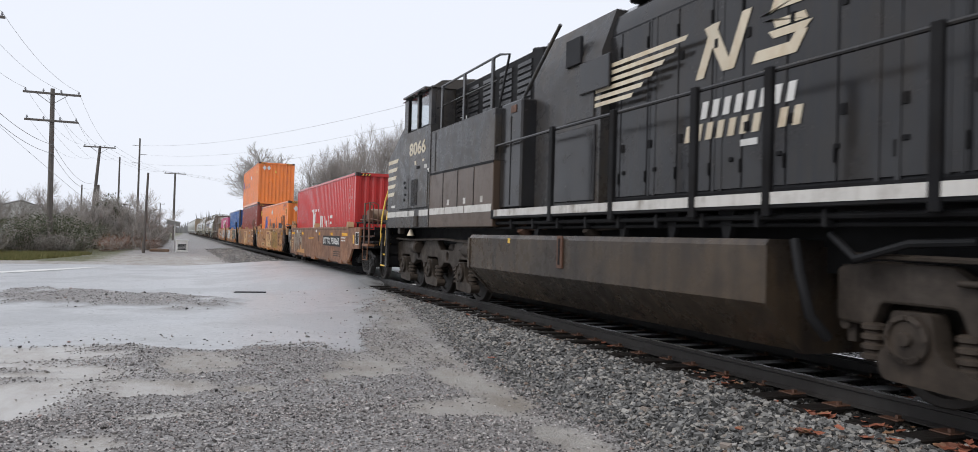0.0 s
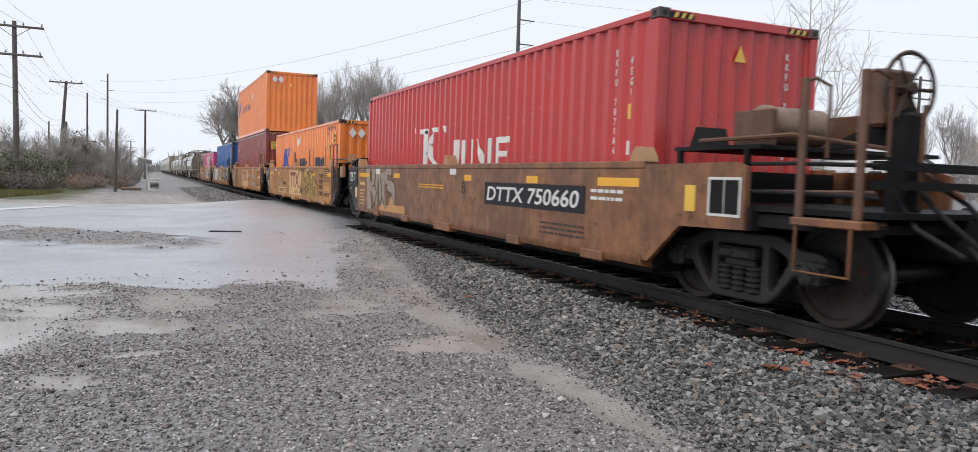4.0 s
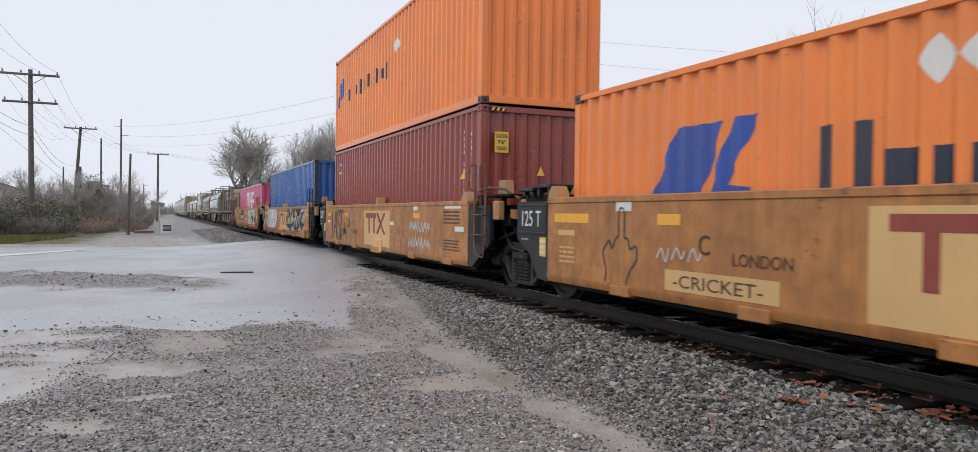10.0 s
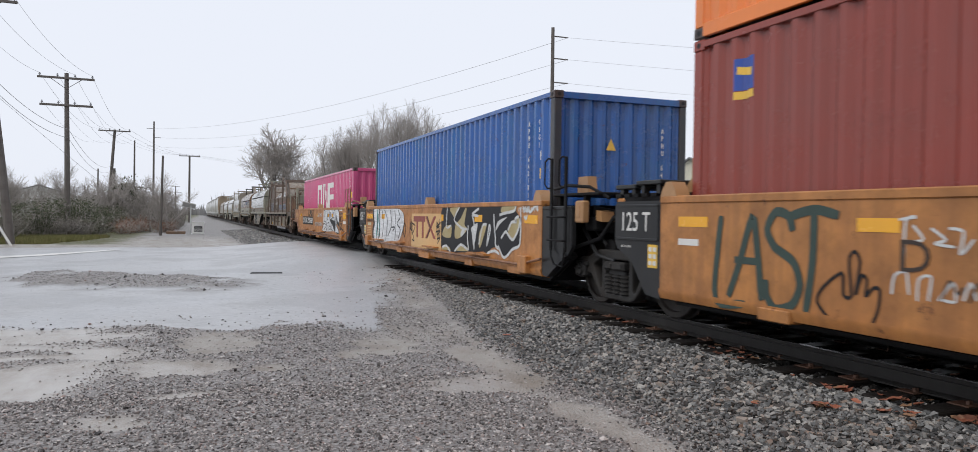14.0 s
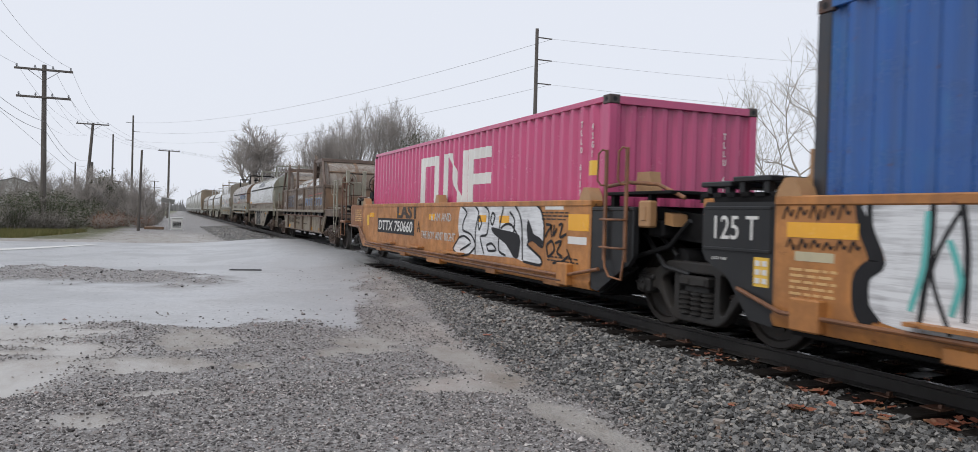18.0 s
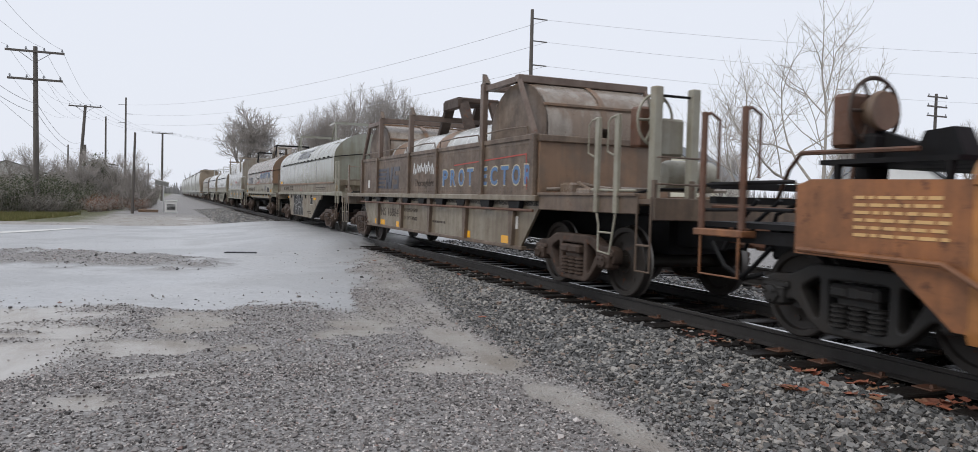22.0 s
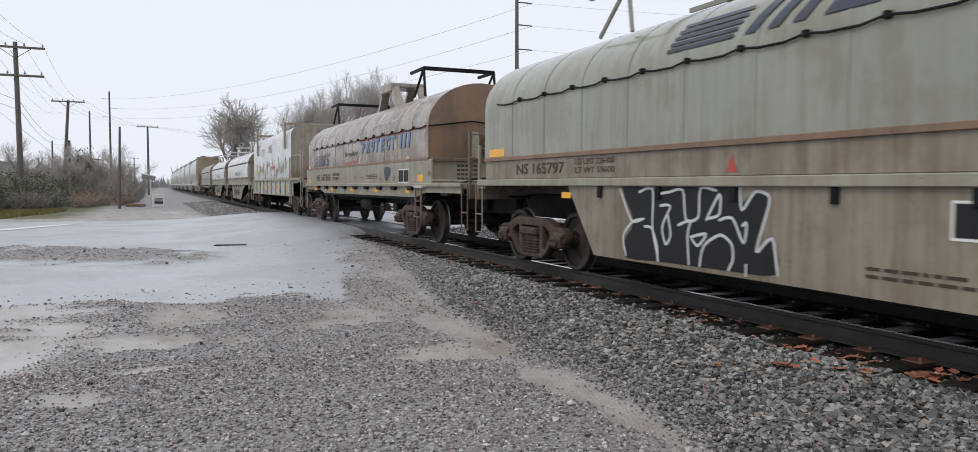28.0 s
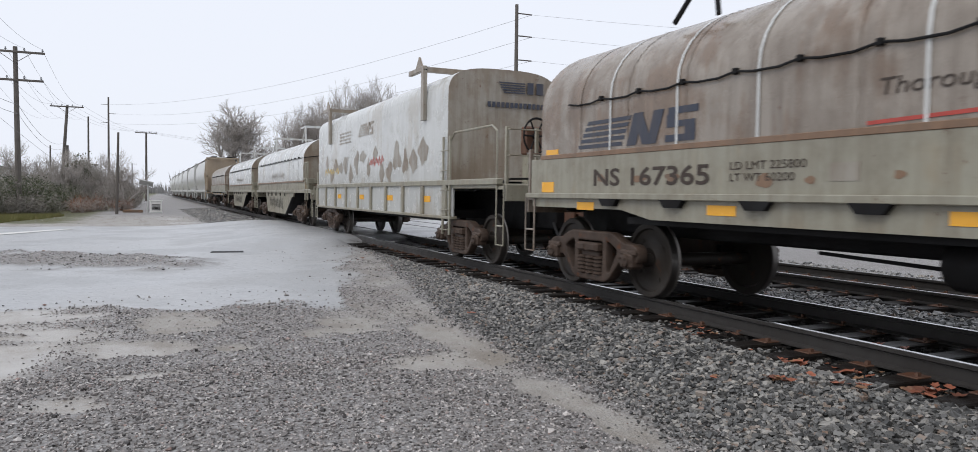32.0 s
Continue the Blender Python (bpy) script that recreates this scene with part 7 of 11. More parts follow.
def flat_coil_car(u0, L, label, shell, end, near=2.1, spin=True, detail=True):
    car = thing("coil_car", pose(XC, u0, 0), label, "coil car", "coil cars")
    CARRIED.append(car)
    part("side_sill", B().box(-1.43, -1.37, 1.9, L - 0.25, 1.25, 1.74, 0.008), M_SILL, car, "pale grey side sill with rust stains")
    part("side_sill", B().box(1.37, 1.43, 1.9, L - 0.25, 1.25, 1.74, 0.008), M_SILL, car)
    part("deck_edge", B().box(-1.5, 1.5, 0.2, L - 0.2, 1.2, 1.27, 0.008), M_SILL, car)
    poly = [(2.9, 0.98), (L - 3.2, 0.98), (L - 2.6, 1.08), (L - 0.3, 1.08), (L - 0.3, 1.21), (0.3, 1.21), (0.3, 1.08), (2.3, 1.08)]
    for s in (-1, 1):
        part("lower_beam", B().prism(poly[::1 if s > 0 else -1], "x", *((-1.42, -1.36) if s < 0 else (1.36, 1.42))), M_SILL, car)
    part("underframe", B().box(-0.45, 0.45, 1.0, L - 1.0, 0.75, 1.2, 0.02).box(-1.3, 1.3, 2.6, L - 2.6, 0.92, 1.0), M_DARK, car)
    for k in range(9):
        y = 3.2 + (L - 5.6) * k / 8
        part("stake_pocket", B().prism([(y - 0.2, 1.205), (y + 0.2, 1.205), (y + 0.12, 1.12), (y - 0.12, 1.12)], "x", -1.5, -1.42), M_DARK, car)
    round_hood(car, near, L - 0.55, 1.74, 2.42, 3.3, shell, end, bands=None, rail=2.42)
    end_fittings(car, 0.25, -1, M_COIL_BROWN, 1.25)
    part("end_panel", B().box(-1.36, 1.36, near - 0.16, near - 0.08, 1.25, 1.72, 0.01), M_SILL, car, "grey end panel with stencilled print")
    part("end_cap_beam", B().box(-1.4, 1.4, near - 0.24, near - 0.02, 1.7, 1.77, 0.01), M_COIL_BROWN, car)
    for k in range(4):
        for x, n in ((-0.75, 6), (0.25, 5)):
            for j in range(n):
                part("print_bar", B().box(x + 0.11 * j, x + 0.11 * j + 0.085, near - 0.164, near - 0.16, 1.34 + 0.085 * k, 1.385 + 0.085 * k), M_STENCIL, car)
    for x in (-1.1, -0.5, 0.6, 1.15):
        part("deck_bracket", B().box(x - 0.06, x + 0.06, near - 0.5, near - 0.1, 1.02, 1.25, 0.02), M_RUST, car)
    part("step_plate", B().box(-1.52, -1.38, 2.3, 2.85, 1.17, 1.22, 0.01), M_COIL_WHITE, car, "pale folded step plate")
    part("stirrup", B().box(-1.5, -1.47, 2.74, 2.8, 0.6, 1.18, 0.005).box(-1.5, -1.47, 2.36, 2.42, 0.6, 1.18, 0.005).tube([(-1.49, 2.78, 0.62), (-1.53, 2.76, 0.58), (-1.53, 2.4, 0.58), (-1.49, 2.38, 0.62)], 0.016, 8).tube([(-1.49, 2.78, 0.9), (-1.49, 2.38, 0.9)], 0.014, 8), M_COIL_BROWN, car)
    part("cross_pipe", B().tube([(-1.45, near - 0.3, 1.32), (1.3, near - 0.3, 1.3)], 0.025, 8), M_SILL, car)
    part("deck_pipe", B().tube([(-1.3, 0.6, 1.12), (-0.6, 0.9, 1.05), (0.2, 0.7, 1.1), (1.2, 0.8, 1.05)], 0.03, 8), M_DARK, car)
    if detail:
        brake_wheel(car, 0.15, near - 0.45, 2.12, M_DARK, 0.3)
        part("ratchet_disc", B().cyl((0.15, near - 0.42, 2.12), (0.15, near - 0.37, 2.12), 0.17, n=20), M_COIL_RUST, car, "rusty orange ratchet disc")
        part("brake_chain", B().tube([(0.0, near - 0.4, 1.9), (-0.02, near - 0.42, 1.3)], 0.016, 6), M_RUST, car)
        part("brake_shroud", B().prism([(near - 0.3, 1.75), (near - 0.1, 1.75), (near - 0.1, 2.3), (near - 0.2, 2.3)], "x", -0.35, -0.2), M_SILL, car)
    end_fittings(car, L - 0.45, 1, M_COIL_TAN, 1.25, tall=1.9)
    freight_truck(car, 3.52, 0.46, 1.83, M_TRUCK, spin)
    freight_truck(car, L - 1.75, 0.46, 1.83, M_TRUCK, spin)
    part("air_tank", B().lathe([(-0.6, 0), (-0.58, 0.16), (-0.5, 0.2), (0.5, 0.2), (0.58, 0.16), (0.6, 0)], (-0.8, L * 0.55, 0.75), "y", 16), M_DARK, car)
    part("brake_rod", B().tube([(-0.9, 4.5, 0.72), (-0.9, 7.5, 0.66), (-0.7, 10.5, 0.74)], 0.018).box(-1.1, -0.8, 5.2, 5.5, 0.6, 0.8, 0.01), M_DARK, car)
    for y in [3.2 + (L - 5.2) * k / 4 for k in range(5)]:
        part("reflector", marks([(y, y + 0.42, 1.06, 1.16)], -1.424), M_YELLOWREF, car)
    return car


def gondola_coil_car(u0, L, label):
    """An open-sided coil gondola with cross-wise hoods and a frame over them."""
    car = thing("coil_gondola", pose(XC, u0, 0), label, "coil car", "coil cars")
    CARRIED.append(car)
    a, b = 3.05, L - 2.05        # the ends of the walls
    for s in (-1, 1):
        x0, x1 = (-1.43, -1.38) if s < 0 else (1.38, 1.43)
        w = part("side_wall", B().box(x0, x1, a, b, 1.3, 2.2, 0.008), M_COIL_BROWN, car, "brown streaked steel side wall")
        part("top_angle", B().box(min(s * 1.46, s * 1.3), max(s * 1.46, s * 1.3), a, b, 2.14, 2.22, 0.01), M_COIL_BROWN, w)
        for y in (a + 0.06, a + 2.1, a + 4.55, a + 6.5, a + 9.3, b - 0.06):
            part("wall_post", B().box(min(s * 1.5, s * 1.42), max(s * 1.5, s * 1.42), y - 0.07, y + 0.07, 1.3, 2.22, 0.01), M_COIL_BROWN, w)
        part("deck_edge", B().box(min(s * 1.36, s * 1.5), max(s * 1.36, s * 1.5), a - 0.1, L - 0.3, 1.22, 1.31, 0.01), M_BELLY, car)
        part("deck_side", B().box(min(s * 1.36, s * 1.42), max(s * 1.36, s * 1.42), 0.35, a - 0.1, 1.1, 1.34, 0.01).box(min(s * 1.34, s * 1.46), max(s * 1.34, s * 1.46), 0.35, a - 0.1, 1.31, 1.35, 0.008), M_COIL_BROWN, car)
        poly = [(a + 0.6, 0.5), (b - 0.6, 0.5), (b - 0.05, 1.1), (b - 0.05, 1.22), (a, 1.22), (a, 1.1)]
        part("lower_side", B().prism(poly[::1 if s > 0 else -1], "x", *((-1.36, -1.31) if s < 0 else (1.31, 1.36))), M_BELLY, car, "pale grimy lower side panel")
        part("bottom_angle", B().box(min(s * 1.28, s * 1.4), max(s * 1.28, s * 1.4), a + 0.5, b - 0.5, 0.46, 0.52, 0.01), M_COIL_BROWN, car)
        for k in range(5):
            y = 3.92 + 2.1 * k
            part("lower_rib", B().prism([(y - 0.11, 1.22), (y + 0.11, 1.22), (y + 0.05, 0.52), (y - 0.05, 0.52)], "x", *((-1.44, -1.36) if s < 0 else (1.36, 1.44))), M_COIL_BROWN, car)
    # dark pockets under the ledge; their black also stands for the shadow there
    for k in range(9):
        y = a + 0.7 + 1.2 * k
        part("stake_pocket", B().prism([(y - 0.22, 1.215), (y + 0.22, 1.215), (y + 0.17, 1.1), (y - 0.17, 1.1)], "x", -1.47, -1.37), M_DARK, car)
    part("tension_rod", B().tube([(-1.47, a, 1.08), (-1.47, b, 1.08)], 0.022, 8), M_RUST, car)
    part("floor", B().box(-1.36, 1.36, a, b, 1.15, 1.25).box(-0.45, 0.45, 0.8, L - 0.8, 0.6, 1.2), M_DARK, car)
    for y, s in ((a, -1), (b, 1)):
        part("end_wall", B().box(-1.4, 1.4, min(y, y + s * 0.06), max(y, y + s * 0.06), 1.3, 2.18, 0.008), M_COIL_RUST, car)
        part("end_wall_ledge", B().box(-1.42, 1.42, min(y, y + s * 0.12), max(y, y + s * 0.12), 2.1, 2.2, 0.01), M_COIL_BROWN, car)
    # hoods that lie across the car at both ends, a long low one between
    for y0, y1 in ((a + 0.02, a + 2.15), (b - 2.25, b - 0.15)):
        n, v = 14, []
        prof = [(y0, 2.15)] + [((y0 + y1) / 2 - (y1 - y0) / 2 * math.cos(math.pi * k / n), 2.35 + 0.75 * math.sin(math.pi * k / n)) for k in range(n + 1)] + [(y1, 2.15)]
        h = part("cross_hood", B().add([(x, y, z) for x in (-1.22, 1.22) for y, z in prof], [(i + 1, i, len(prof) + i, len(prof) + i + 1) for i in range(len(prof) - 1)]), M_COIL_TAN, car, "arched hood laid across the car")
        part("hood_cheek", B().prism(prof[::-1], "x", -1.24, -1.2), M_COIL_BROWN, h)
        part("hood_cheek", B().prism(prof[::-1], "x", 1.2, 1.24), M_COIL_BROWN, h)
        for k in (3, 7, 12):
            yy_, zz_ = prof[k]
            part("hood_rib", B().box(-1.24, 1.24, yy_ - 0.04, yy_ + 0.04, zz_ - 0.02, zz_ + 0.025, 0.006), M_COIL_RUST, h)
        part("hood_strap", B().add([(x, y, z + 0.02) for x in (-0.06, 0.06) for y, z in prof], [(i + 1, i, len(prof) + i, len(prof) + i + 1) for i in range(len(prof) - 1)]), M_COIL_RUST, h)
    prof = arch(1.2, 2.1, 2.2, 2.72, 16)
    mid = part("hood", hood_shell(prof, a + 2.2, b - 2.3), M_COIL_WHITE, car, "long low rounded hood with bare brown patches")
    hood_band(prof, (a + b) / 2 - 0.6, 0.7, 0.008, M_COIL_RUST, mid)
    hood_band(prof, b - 2.9, 0.9, 0.008, M_COIL_RUST, mid)
    lift_frame(mid, (a + b) / 2 + 0.3, 2.75, M_TRUCK, "arch")
    # frame over the hoods
    for y, lean in ((a + 2.1, 0.0), (b - 1.95, 0.0), (a + 6.4, 0.0)):
        z1 = 3.1 if abs(y - a - 6.4) > 0.1 else 2.95
        for s in (-1, 1):
            part("frame_post", B().box(s * 1.44 - 0.06, s * 1.44 + 0.06, y - 0.07, y + 0.07, 2.2, z1, 0.01), M_FRAME, car)
        part("frame_beam", B().box(-1.5, 1.5, y - 0.07, y + 0.07, z1 - 0.02, z1 + 0.1, 0.01), M_FRAME, car)
        part("beam_horn", B().prism([(y - 0.1, z1 + 0.1), (y + 0.1, z1 + 0.1), (y + 0.1, z1 + 0.28)], "x", -1.45, -1.35), M_COIL_BROWN, car)
    for y0, y1 in ((a + 0.05, a + 0.75), (b - 0.05, b - 0.7)):
        for s in (-1, 1):
            part("frame_brace", B().tube([(s * 1.42, y0, 2.2), (s * 1.4, y1, 3.12)], 0.055, 6), M_FRAME, car)
        part("frame_beam", B().box(-1.45, 1.45, y1 - 0.07, y1 + 0.07, 3.06, 3.18, 0.01), M_FRAME, car)
    for s in (-1, 1):
        part("frame_rail", B().box(s * 1.4 - 0.05, s * 1.4 + 0.05, a + 0.75, a + 2.1, 3.06, 3.16, 0.01), M_FRAME, car)
        part("frame_rail", B().box(s * 1.4 - 0.05, s * 1.4 + 0.05, b - 1.95, b - 0.7, 3.04, 3.14, 0.01), M_FRAME, car)
    for y0, y1 in ((a + 0.3, a + 2.0), (a + 2.3, a + 4.4), (a + 4.7, a + 6.3), (a + 6.7, a + 9.0), (b - 1.9, b - 0.2)):
        grab_iron(car, [(-1.44, y0, 2.22), (-1.44, y0 + 0.03, 2.34), (-1.44, (y0 + y1) / 2, 2.36), (-1.44, y1 - 0.03, 2.34), (-1.44, y1, 2.22)], M_COIL_BROWN, 0.014)
    end_fittings(car, 0.35, -1, M_COIL_BROWN, 1.3, tall=1.5)
    end_fittings(car, L - 0.45, 1, M_COIL_TAN, 1.28)
    part("near_deck", B().box(-1.36, 1.36, 0.3, a, 1.2, 1.26, 0.01), M_COIL_BROWN, car)
    for y in (0.78, 1.25):
        part("deck_post", B().box(-1.47, -1.41, y - 0.045, y + 0.045, 1.1, 2.3, 0.008), M_SILL, car)
        grab_iron(car, [(-1.46, y, 2.28), (-1.5, y + 0.08, 2.26), (-1.52, y + 0.12, 2.2), (-1.52, y + 0.12, 1.85), (-1.47, y + 0.03, 1.8)], M_SILL, 0.014)
    part("stirrup", B().tube([(-1.44, 1.24, 1.12), (-1.46, 1.15, 0.95), (-1.48, 1.12, 0.62), (-1.48, 0.85, 0.6), (-1.44, 0.78, 1.1)], 0.017, 8).tube([(-1.48, 1.13, 0.86), (-1.47, 0.81, 0.86)], 0.013, 8), M_SILL, car)
    part("walk_rail", B().tube([(-1.4, 0.4, 1.38), (-1.42, 0.8, 1.38), (-1.42, 1.4, 1.39)], 0.016, 8), M_SILL, car)
    for x in (-0.55, -1.2):
        part("deck_post", B().box(x, x + 0.14, 0.3, 0.42, 1.26, 2.6, 0.012), M_SILL, car)
    part("post_tie", B().tube([(-1.1, 0.36, 2.5), (-0.5, 0.36, 2.5)], 0.016, 6), M_DARK, car)
    brake_wheel(car, -1.05, 0.48, 2.22, M_SILL, 0.3)
    part("brake_case", B().box(-1.02, -0.55, 0.44, 0.6, 1.8, 2.25, 0.03), M_SILL, car, "pale hand-brake housing")
    part("brake_chain", B().tube([(-0.95, 0.5, 1.8), (-0.95, 0.5, 1.35)], 0.018, 6), M_DARK, car)
    for q in ((-1.1, -0.7, 2.45, 2.8, 1.26, 1.5, 0.03), (-1.25, -0.9, 1.7, 2.1, 1.26, 1.42, 0.03)):
        part("valve_box", B().box(*q), M_COIL_TAN, car)
    for q in ([(-1.3, 2.9, 1.4), (-0.4, 2.7, 1.45), (0.8, 2.7, 1.4)], [(-1.3, 1.5, 1.36), (-1.0, 2.4, 1.5), (-0.2, 2.5, 1.4)], [(-1.2, 1.0, 1.4), (0.9, 1.1, 1.42)]):
        part("valve_pipe", B().tube(q, 0.025), M_COIL_TAN, car)
    part("air_tank", B().lathe([(-0.5, 0), (-0.48, 0.16), (-0.4, 0.2), (0.4, 0.2), (0.48, 0.16), (0.5, 0)], (-0.1, 0.85, 1.58), "x", 16), M_SILL, car)
    for y in (3.98, 5.82, 10.3, 11.76, 12.42):
        part("reflector", marks([(y, y + 0.42 if y < 12 else y + 0.34, 0.53, 0.655)], -1.364), M_YELLOWREF, car)
    freight_truck(car, 2.05, 0.46, 1.83, M_TRUCK)
    freight_truck(car, L - 1.6, 0.46, 1.83, M_TRUCK)
    return car


def tall_hood_car(u0, L, label):
    car = thing("coil_car", pose(XC, u0, 0), label, "coil car", "coil cars")
    CARRIED.append(car)
    n0, n1 = 2.6, L - 0.35
    for s in (-1, 1):
        part("side_sill", B().box(*((-1.42, -1.36) if s < 0 else (1.36, 1.42)), n0 - 0.3, n1, 0.82, 1.42, 0.008), M_COIL_WHITE, car)
        part("deck_edge", B().box(min(s * 1.34, s * 1.48), max(s * 1.34, s * 1.48), 0.2, n1, 1.4, 1.5, 0.01), M_SILL, car)
        part("bottom_flange", B().box(min(s * 1.3, s * 1.48), max(s * 1.3, s * 1.48), n0 - 0.3, n1, 0.78, 0.84, 0.01), M_SILL, car)
        for k in range(10):
            y = n0 + (n1 - n0) * k / 9
            part("sill_rib", B().box(min(s * 1.42, s * 1.48), max(s * 1.42, s * 1.48), y - 0.07, y + 0.07, 0.84, 1.4, 0.01), M_SILL, car)
    part("underframe", B().box(-1.3, 1.3, n0, n1, 0.8, 0.95).box(-0.45, 0.45, 0.7, L - 0.7, 0.66, 1.3), M_DARK, car)
    prof = arch(1.4, 1.5, 3.05, 3.62, 20, 3.2)
    h = part("hood", hood_shell(prof, n0, n1), M_COIL_WHITE, car, "tall pale grey hood with peeling paint")
    part("hood_end", hood_end(prof, n0, -1), M_COIL, h)
    part("hood_end", hood_end(prof, n1, 1), M_COIL, h)
    for y in (n0 + 1.3, n1 - 1.9):
        for s in (-1, 1):
            part("lift_post", B().box(s * 1.45 - 0.05, s * 1.45 + 0.05, y - 0.08, y + 0.08, 2.7, 3.72, 0.01).box(s * 1.45 - 0.05, s * 1.45 + 0.05, y - 0.08, y + 0.9, 3.68, 3.78, 0.01), M_COIL, h)
        part("lift_beam", B().box(-1.4, 1.4, y - 0.06, y + 0.06, 3.66, 3.76), M_COIL, h)
        part("lift_horn", B().prism([(y + 0.1, 3.78), (y + 0.5, 3.78), (y + 0.3, 4.0)], "x", -1.47, -1.42), M_COIL, h)
    end_fittings(car, 0.3, -1, M_SILL, 1.4, brake=False, tall=2.3)
    brake_wheel(car, -0.2, 0.9, 2.25, M_DARK, 0.3)
    part("brake_stand", B().box(-0.35, -0.05, 1.0, 1.2, 1.3, 2.2, 0.02), M_SILL, car)
    grab_iron(car, [(-1.42, 0.3, 1.4), (-1.42, 0.3, 2.25), (-1.42, 0.5, 2.35), (-1.42, 2.2, 2.35), (-1.42, 2.4, 2.2), (-1.42, 2.4, 1.45)], M_SILL, 0.02)
    part("near_deck", B().box(-1.42, 1.42, 0.3, n0, 1.34, 1.42, 0.01), M_SILL, car)
    end_fittings(car, L - 0.45, 1, M_SILL, 1.3, tall=1.9)
    hand_ladder(car, -1.46, n0 - 0.25, n0 + 0.1, 0.5, 2.3, M_SILL, 5)
    freight_truck(car, 2.2, 0.44, 1.8, M_TRUCK)
    freight_truck(car, L - 1.9, 0.44, 1.8, M_TRUCK)
    for k in range(4):
        part("reflector", marks([(n0 + 0.9 + 2.6 * k, n0 + 1.35 + 2.6 * k, 1.08, 1.2)], -1.424), M_YELLOWREF, car)
    part("hood_mark", marks([(n0 + 8.2 - 0.55 * 1, n0 + 9.0, 2.62 + 0.09 * k, 2.66 + 0.09 * k) for k in range(4)], -1.404), M_COIL, h)
    eb = B()
    for k in range(5):
        eb.box(-0.05 - 0.03 * k, 0.5, n0 - 0.036, n0 - 0.031, 3.18 + 0.045 * k, 3.205 + 0.045 * k)
    eb.box(0.56, 0.72, n0 - 0.036, n0 - 0.031, 3.18, 3.4).box(0.8, 0.98, n0 - 0.036, n0 - 0.031, 3.18, 3.4)
    part("end_mark", eb, M_NAVY, h)
    sb = B()
    for k in range(13):
        sb.box(-0.45 + 0.115 * k, -0.37 + 0.115 * k, n0 - 0.036, n0 - 0.031, 2.9, 3.0)
    part("end_print", sb, M_NAVY, h)
    return car


def covered_hopper(u0, L, label, end, group="covered hoppers"):
    car = thing("covered_hopper", pose(XC, u0, 0), label, "hopper car", group)
    CARRIED.append(car)
    prof = [(-1.3, 1.35), (-1.5, 2.0), (-1.56, 2.8), (-1.5, 3.7), (-1.2, 4.25), (-0.6, 4.45), (0.6, 4.45), (1.2, 4.25), (1.5, 3.7), (1.56, 2.8), (1.5, 2.0), (1.3, 1.35)]
    h = part("body", hood_shell(prof, 1.5, L - 1.5), M_HOPPER, car, "pale grey rounded hopper body")
    part("body_end", hood_end(prof, 1.5, -1), end, h)
    part("body_end", hood_end(prof, L - 1.5, 1), end, h)
    part("end_slope", B().prism([(1.5, 1.3), (1.5, 2.6), (0.4, 3.6), (0.3, 1.3)], "x", -1.4, -1.3).prism([(1.5, 1.3), (1.5, 2.6), (0.4, 3.6), (0.3, 1.3)], "x", 1.3, 1.4), end, car)
    part("end_frame", B().box(-1.45, 1.45, 0.3, 0.42, 1.05, 1.4, 0.02).box(-1.45, -1.3, 0.3, 0.45, 1.3, 4.4).box(1.3, 1.45, 0.3, 0.45, 1.3, 4.4).box(-1.45, 1.45, 0.3, 0.4, 4.3, 4.42).box(-1.45, 1.45, 0.3, 0.36, 2.6, 2.75), end, car)
    part("side_sill", B().box(-1.5, 1.5, 0.3, L - 0.3, 1.15, 1.36, 0.02), M_HOPPER, car)
    for k in range(3):
        y = L * (0.24 + 0.26 * k)
        part("discharge_chute", B().prism([(y - 1.7, 1.2), (y + 1.7, 1.2), (y + 0.35, 0.4), (y - 0.35, 0.4)], "x", -1.1, 1.1), M_HOPPER, car)
    part("roof_walk", B().box(-0.95, -0.45, 0.6, L - 0.6, 4.5, 4.55).box(0.45, 0.95, 0.6, L - 0.6, 4.5, 4.55), M_DARK, car)
    part("hatch", B().box(-0.4, 0.4, 2.0, L - 2.0, 4.44, 4.56, 0.02), M_HOPPER, car)
    for k in range(12):
        hood_band(prof, 2.0 + (L - 4.0) * k / 11, 0.06, 0.02, M_HOPPER, h)
    hand_ladder(car, -1.5, 0.5, 0.9, 0.6, 4.3, end, 9)
    coupler(car, 0.35, -1)
    freight_truck(car, 1.9, 0.42, 1.78, M_TRUCK, False)
    freight_truck(car, L - 1.9, 0.42, 1.78, M_TRUCK, False)
    return car


coil_a = gondola_coil_car(102.25, 16.1, "brown weathered coil gondola with arched hoods and steel frame")
coil_b = belly_car(118.6, 14.75, "grey-green coil car with deep belly and graffiti", M_COIL_GREEN, M_COIL_GREEN, M_BELLY)
coil_c = flat_coil_car(133.8, 15.55, "brown-streaked coil car with rust-brown hood end", M_COIL_TAN, M_COIL_RUST)
coil_d = tall_hood_car(150.05, 15.0, "pale coil car with tall square-shouldered hood")
coil_e = belly_car(165.6, 14.75, "pale coil car with deep belly and lifting frames", M_COIL_WHITE, M_COIL, M_SILL)
coil_f = belly_car(181.0, 14.75, "dirty white coil car with deep belly", M_COIL_WHITE, M_COIL, M_SILL)
